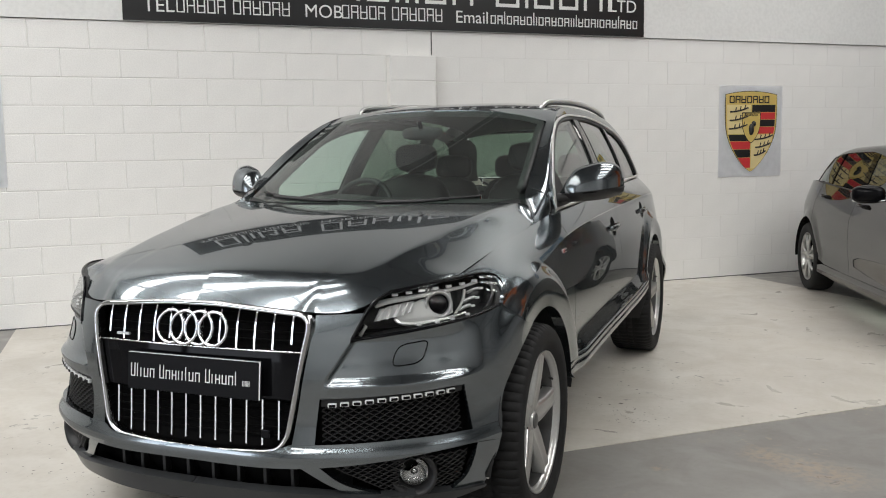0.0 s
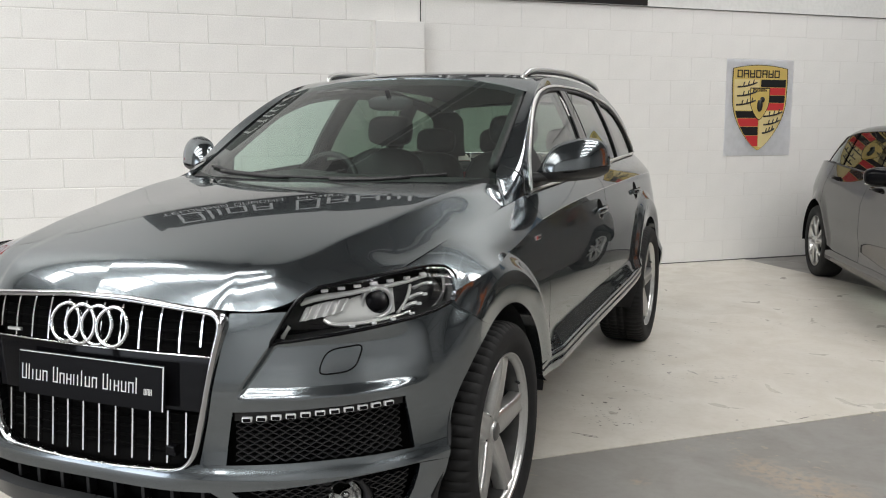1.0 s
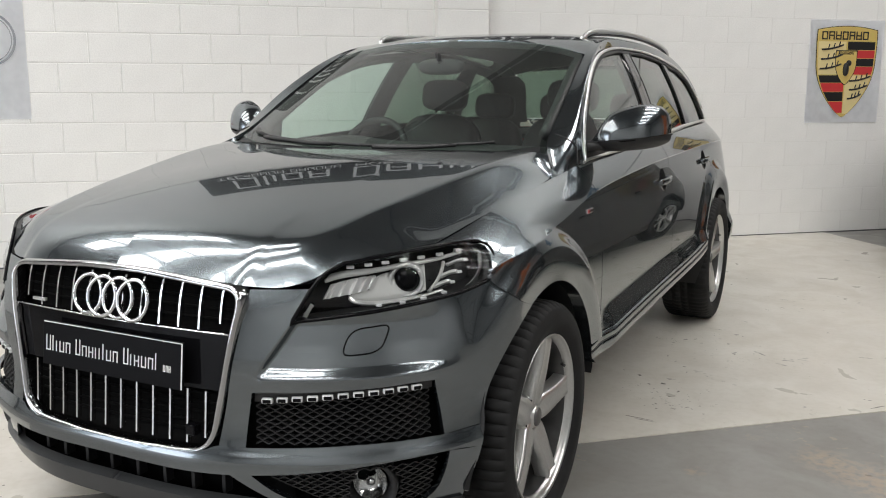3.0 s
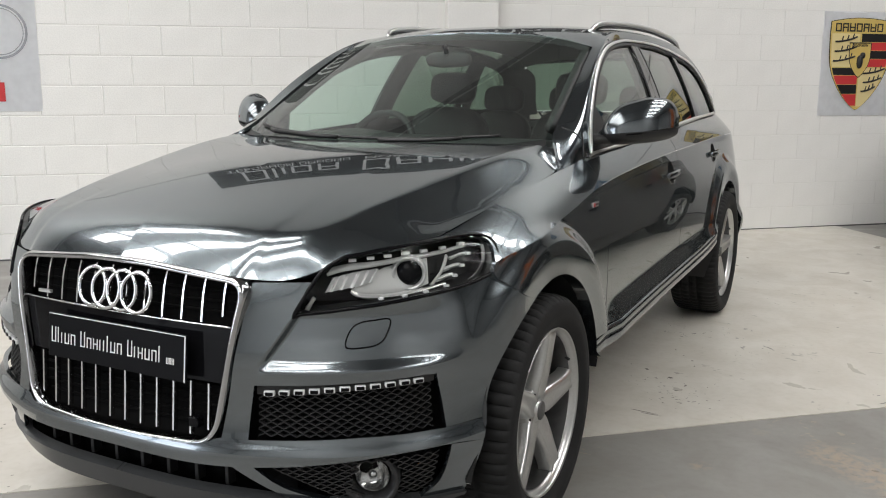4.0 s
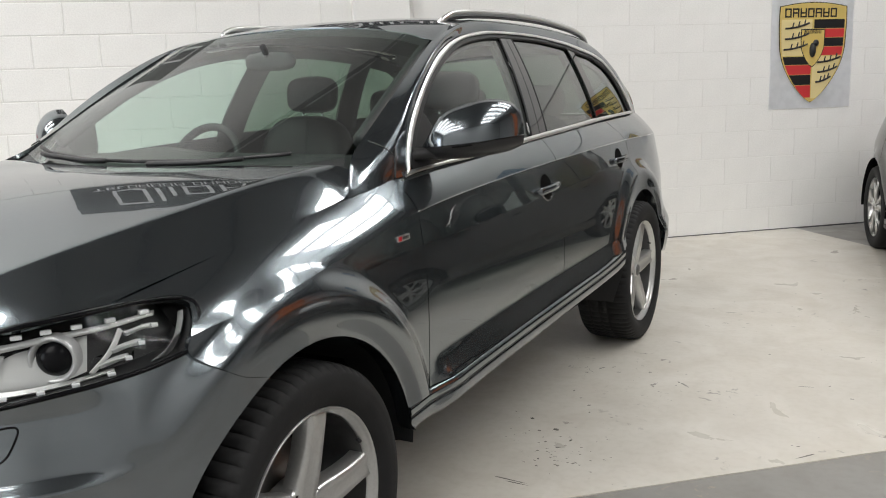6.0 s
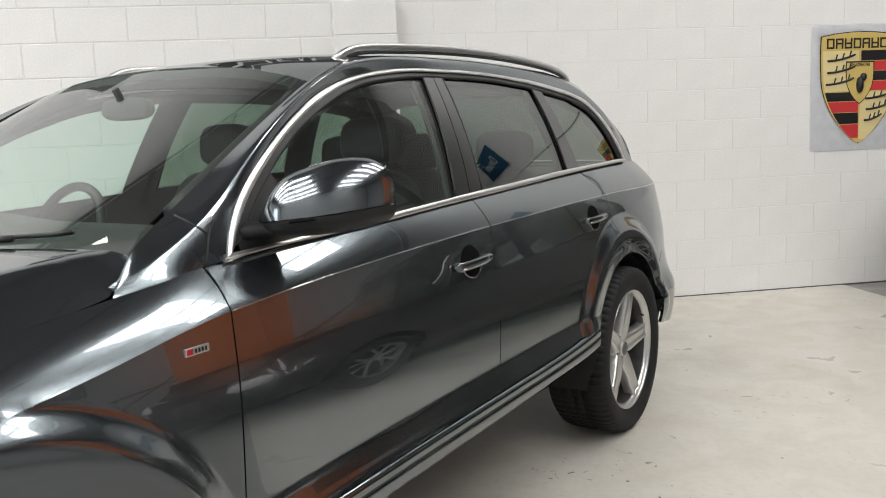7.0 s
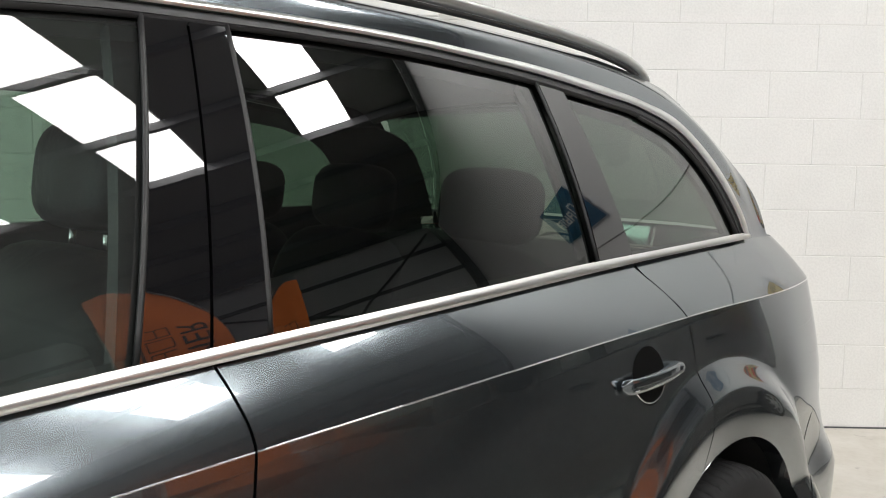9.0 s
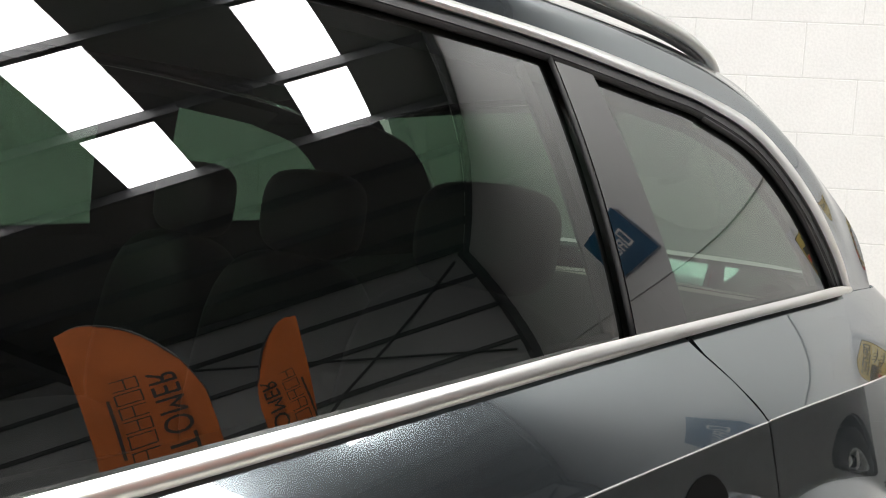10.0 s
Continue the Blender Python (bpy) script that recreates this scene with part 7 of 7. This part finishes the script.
cut2 = curve([(0.66, -0.60, 0.77), (0.74, -0.1, 0.865), (0.765, 0.45, 0.915)], 20)
rear2 = curve([(0, 0.26, 0.935), (0.4, 0.31, 0.94), (0.765, 0.45, 0.915)], 16)
mid2 = curve([(0, -0.80, 0.72), (0, -0.4, 0.83), (0, 0.26, 0.935)], 20)
pair("bonnet", coons(nose2, rear2, mid2, cut2), PAINT_2, hatch, (0, 0, 1))
fr = np.stack([np.stack([np.linspace(0, 0.52, 12), np.linspace(-0.80, -0.795, 12), np.full(12, z)], -1) for z in np.linspace(0.22, 0.70, 8)], 1)
pair("front_bumper", fr, PAINT_2, hatch, (0, -1, 0))
for side in (1, -1):
    blob("headlight", (side * 0.60, -0.70, 0.66), (0.14, 0.09, 0.05), 2.6, LED, hatch, pose(0, 0, 0, 0, 0, side * 38), label="clear headlight")
    box_part("kidney_grille", (min(side * 0.03, side * 0.20), -0.83, 0.52), (max(side * 0.03, side * 0.20), -0.79, 0.66), CHROME, hatch, bevel=0.02, label="chrome-edged grille")
    for y, z in ((2.28, 0.895), (1.30, 0.87)):
        px = float(h_side(np.array((y, z)))[0])
        tube("door_handle", [(side * (px + d), y + s, z) for s, d in ((-0.09, 0.0), (-0.06, 0.028), (0.06, 0.028), (0.09, 0.0))], 0.012, GLOSS_BLACK, hatch, 8)
    blob("door_mirror", (side * 0.965, 0.80, 0.985), (0.115, 0.075, 0.065), 2.8, GLOSS_BLACK, hatch, pose(0, 0, 0, 0, 0, side * 15), label="gloss black mirror with chrome edge")
    tube("mirror_trim", [(side * (0.86 + 0.21 * t), 0.735 + 0.07 * t * t, 0.940) for t in np.linspace(0, 1, 8)], 0.008, CHROME, hatch, 6)
    blob("tail_lamp", (side * 0.50, 3.50, 0.86), (0.10, 0.04, 0.06), 2.8, RED_LENS, hatch, pose(0, 0, 0, 0, 0, -side * 35))
    tube("belt_line", np.stack([h_glass(np.array([(y, float(H_BELT(y)) + 0.004) for y in np.linspace(0.6, 2.75, 30)]), 0.006)], 0)[0] * (side, 1, 1), 0.007, BLACK, hatch, 6)
tg2 = np.stack([np.stack([np.linspace(0, 0.50, 10), np.full(10, yv) - 0.10 * np.linspace(0, 1, 10) ** 3, np.full(10, zv)], -1) for yv, zv in ((3.52, 0.25), (3.55, 0.6), (3.53, 0.98), (3.38, 1.12), (3.14, 1.23))], 1)
pair("tailgate", tg2, PAINT_2, hatch, (0, 1, 0), 0)
q2 = np.stack(np.meshgrid(np.linspace(-0.6, 3.3, 60), np.linspace(0.2, 0.9, 8), indexing="ij"), -1)
sh2 = h_side(q2, -0.05)
w2 = np.minimum.reduce([np.hypot(q2[..., 0] - c, q2[..., 1] - H_RAD) for c in (0.0, H_BASE)])
sh2[..., 0] = np.where(w2 < 0.40, 0.50, np.minimum(sh2[..., 0], 0.83))
pair("inner_shell", sh2, DARK, hatch, (1, 0, 0), 0)
box_part("underbody", (-0.5, -0.6, 0.17), (0.5, 3.2, 0.24), DARK, hatch)
for x, y in ((-0.33, 1.35), (0.33, 1.35)):
    blob("seat", (x, y, 0.85), (0.22, 0.12, 0.33), 3.2, LEATHER, hatch, pose(0, 0, 0, -14, 0, 0))
    blob("headrest", (x, y + 0.10, 1.20), (0.12, 0.05, 0.07), 3.0, LEATHER, hatch)


def hatch_wheel(side, y):
    hub = new("wheel")
    lathe("tyre", [(0.215, -0.09), (0.275, -0.102), (0.300, -0.095), (0.312, -0.075), (0.315, -0.05), (0.315, 0.05), (0.312, 0.075), (0.300, 0.095), (0.275, 0.103), (0.240, 0.100), (0.222, 0.090)], RUBBER, hub, 72)
    lathe("rim", [(0.205, 0.02), (0.205, 0.07), (0.215, 0.082), (0.224, 0.088), (0.226, 0.084), (0.220, -0.08)], ALLOY, hub, 64)
    lathe("rim_back", [(0.0, -0.01), (0.205, -0.01), (0.21, 0.06)], DARK, hub, 40)
    for i in range(5):
        for da in (-9, 9):
            c = math.radians(72 * i + da + 20)
            q = math.radians(72 * i + da * 1.9 + 20)
            tube("spoke", [(0.072, 0.03 * math.cos(c), 0.03 * math.sin(c)), (0.080, 0.12 * math.cos(c), 0.12 * math.sin(c)), (0.076, 0.212 * math.cos(q), 0.212 * math.sin(q))], [0.016, 0.012, 0.013], ALLOY, hub, 8)
    lathe("hub", [(0.0, 0.088), (0.034, 0.086), (0.04, 0.078), (0.055, 0.07), (0.06, 0.02)], ALLOY, hub, 32)
    hub.parent = hatch
    hub.matrix_basis = Matrix.Translation((side * 0.765, y, H_RAD)) @ (pose(0, 0, 0) if side > 0 else pose(0, 0, 0, 0, 0, 180))
    hub["label"] = "ten-spoke silver alloy wheel"


for side in (1, -1):
    for y in (0.0, H_BASE):
        hatch_wheel(side, y)
        a = np.radians(np.linspace(-5, 185, 30))
        p = np.stack([np.broadcast_to(np.linspace(0.50, 0.868, 5)[None], (30, 5)), np.broadcast_to((y + 0.372 * np.cos(a))[:, None], (30, 5)), np.broadcast_to((H_RAD + 0.372 * np.sin(a))[:, None], (30, 5))], -1)
        if side > 0:
            pair("wheel_housing", p, DARK, hatch, (0, 0, -1), 0)
# ---------------------------------------------------------------- blocks of the wall, each on its own
def block_mesh(name, w, h, d, e=0.004):
    """A block whose face stands at v 0, its front edges eased."""
    v = [(0, -d, 0), (w, -d, 0), (w, -d, h), (0, -d, h), (0, -e, 0), (w, -e, 0), (w, -e, h), (0, -e, h), (e, 0, e), (w - e, 0, e), (w - e, 0, h - e), (e, 0, h - e)]
    f = [(4, 5, 9, 8), (5, 6, 10, 9), (6, 7, 11, 10), (7, 4, 8, 11), (8, 9, 10, 11), (0, 1, 5, 4), (1, 2, 6, 5), (2, 3, 7, 6), (3, 0, 4, 7)]
    f = [q[::-1] for q in f]
    return mesh_of(name, v, f, WHITE_BLOCK)


# west of the pilaster the joints are open, east of it nearly filled with paint; the bond differs
PIL_W = -2.196
JOINT = 0.0055
rest_v, rest_f = [], []
rng = random.Random(4)
for lo, hi, shift, joint, ease, back in ((U_WEST, PIL_W + 0.2, 0.44 * BLOCK, JOINT, 0.004, 0.0), (PIL_W + 0.2, U_EAST, 0.0, 0.0034, 0.0018, 0.0018)):
    full = block_mesh("block", BLOCK - joint, COURSE - joint, 0.03, ease)
    lowc = block_mesh("block", BLOCK - joint, FIRST - joint, 0.03, ease)
    for row in range(11):
        z = 0.0 if row == 0 else FIRST + (row - 1) * COURSE
        first = -4.013 + shift + (0.0 if row % 2 == 0 else BLOCK / 2)
        for k in range(math.floor((lo - first) / BLOCK), math.ceil((hi - first) / BLOCK)):
            u, u1 = max(lo, first + k * BLOCK), min(hi, first + (k + 1) * BLOCK)
            if u1 - u < 0.03:
                continue
            proud = rng.uniform(-0.0008, 0.0012) * (1.0 if shift else 0.4) - back
            if -6.6 < u < 4.6:
                ob = new("block", lowc if row == 0 else full)
                ob.parent = wall_n
                ob.matrix_basis = HALL_M @ Matrix.Translation((u + joint / 2, proud, z + joint / 2)) @ Matrix.Diagonal(((u1 - u - joint) / (BLOCK - joint), 1, 1, 1))
            else:
                a0 = len(rest_v)
                h, w = (FIRST if row == 0 else COURSE) - joint, u1 - u - joint
                rest_v += [hall(u + joint / 2 + x, proud + y, z + joint / 2 + t) for x, y, t in ((0, 0, 0), (w, 0, 0), (w, 0, h), (0, 0, h), (0, -0.02, 0), (w, -0.02, 0), (w, -0.02, h), (0, -0.02, h))]
                rest_f += [tuple(a0 + i for i in f) for f in ((0, 3, 2, 1), (0, 1, 5, 4), (1, 2, 6, 5), (2, 3, 7, 6), (3, 0, 4, 7))]
far = new("far_blocks", mesh_of("far_blocks", rest_v, rest_f, WHITE_BLOCK))
far.parent = wall_n
tagged(far, kind="stuff")
PIL = block_mesh("pilaster_block", 0.44, COURSE - JOINT, 0.02)
for row in range(10):
    z = max(0.0, FIRST + (row - 1) * COURSE)
    ob = new("pilaster_block", PIL)
    ob.parent = pil
    ob.matrix_basis = HALL_M @ Matrix.Translation((-2.196, 0.1, z + JOINT / 2))
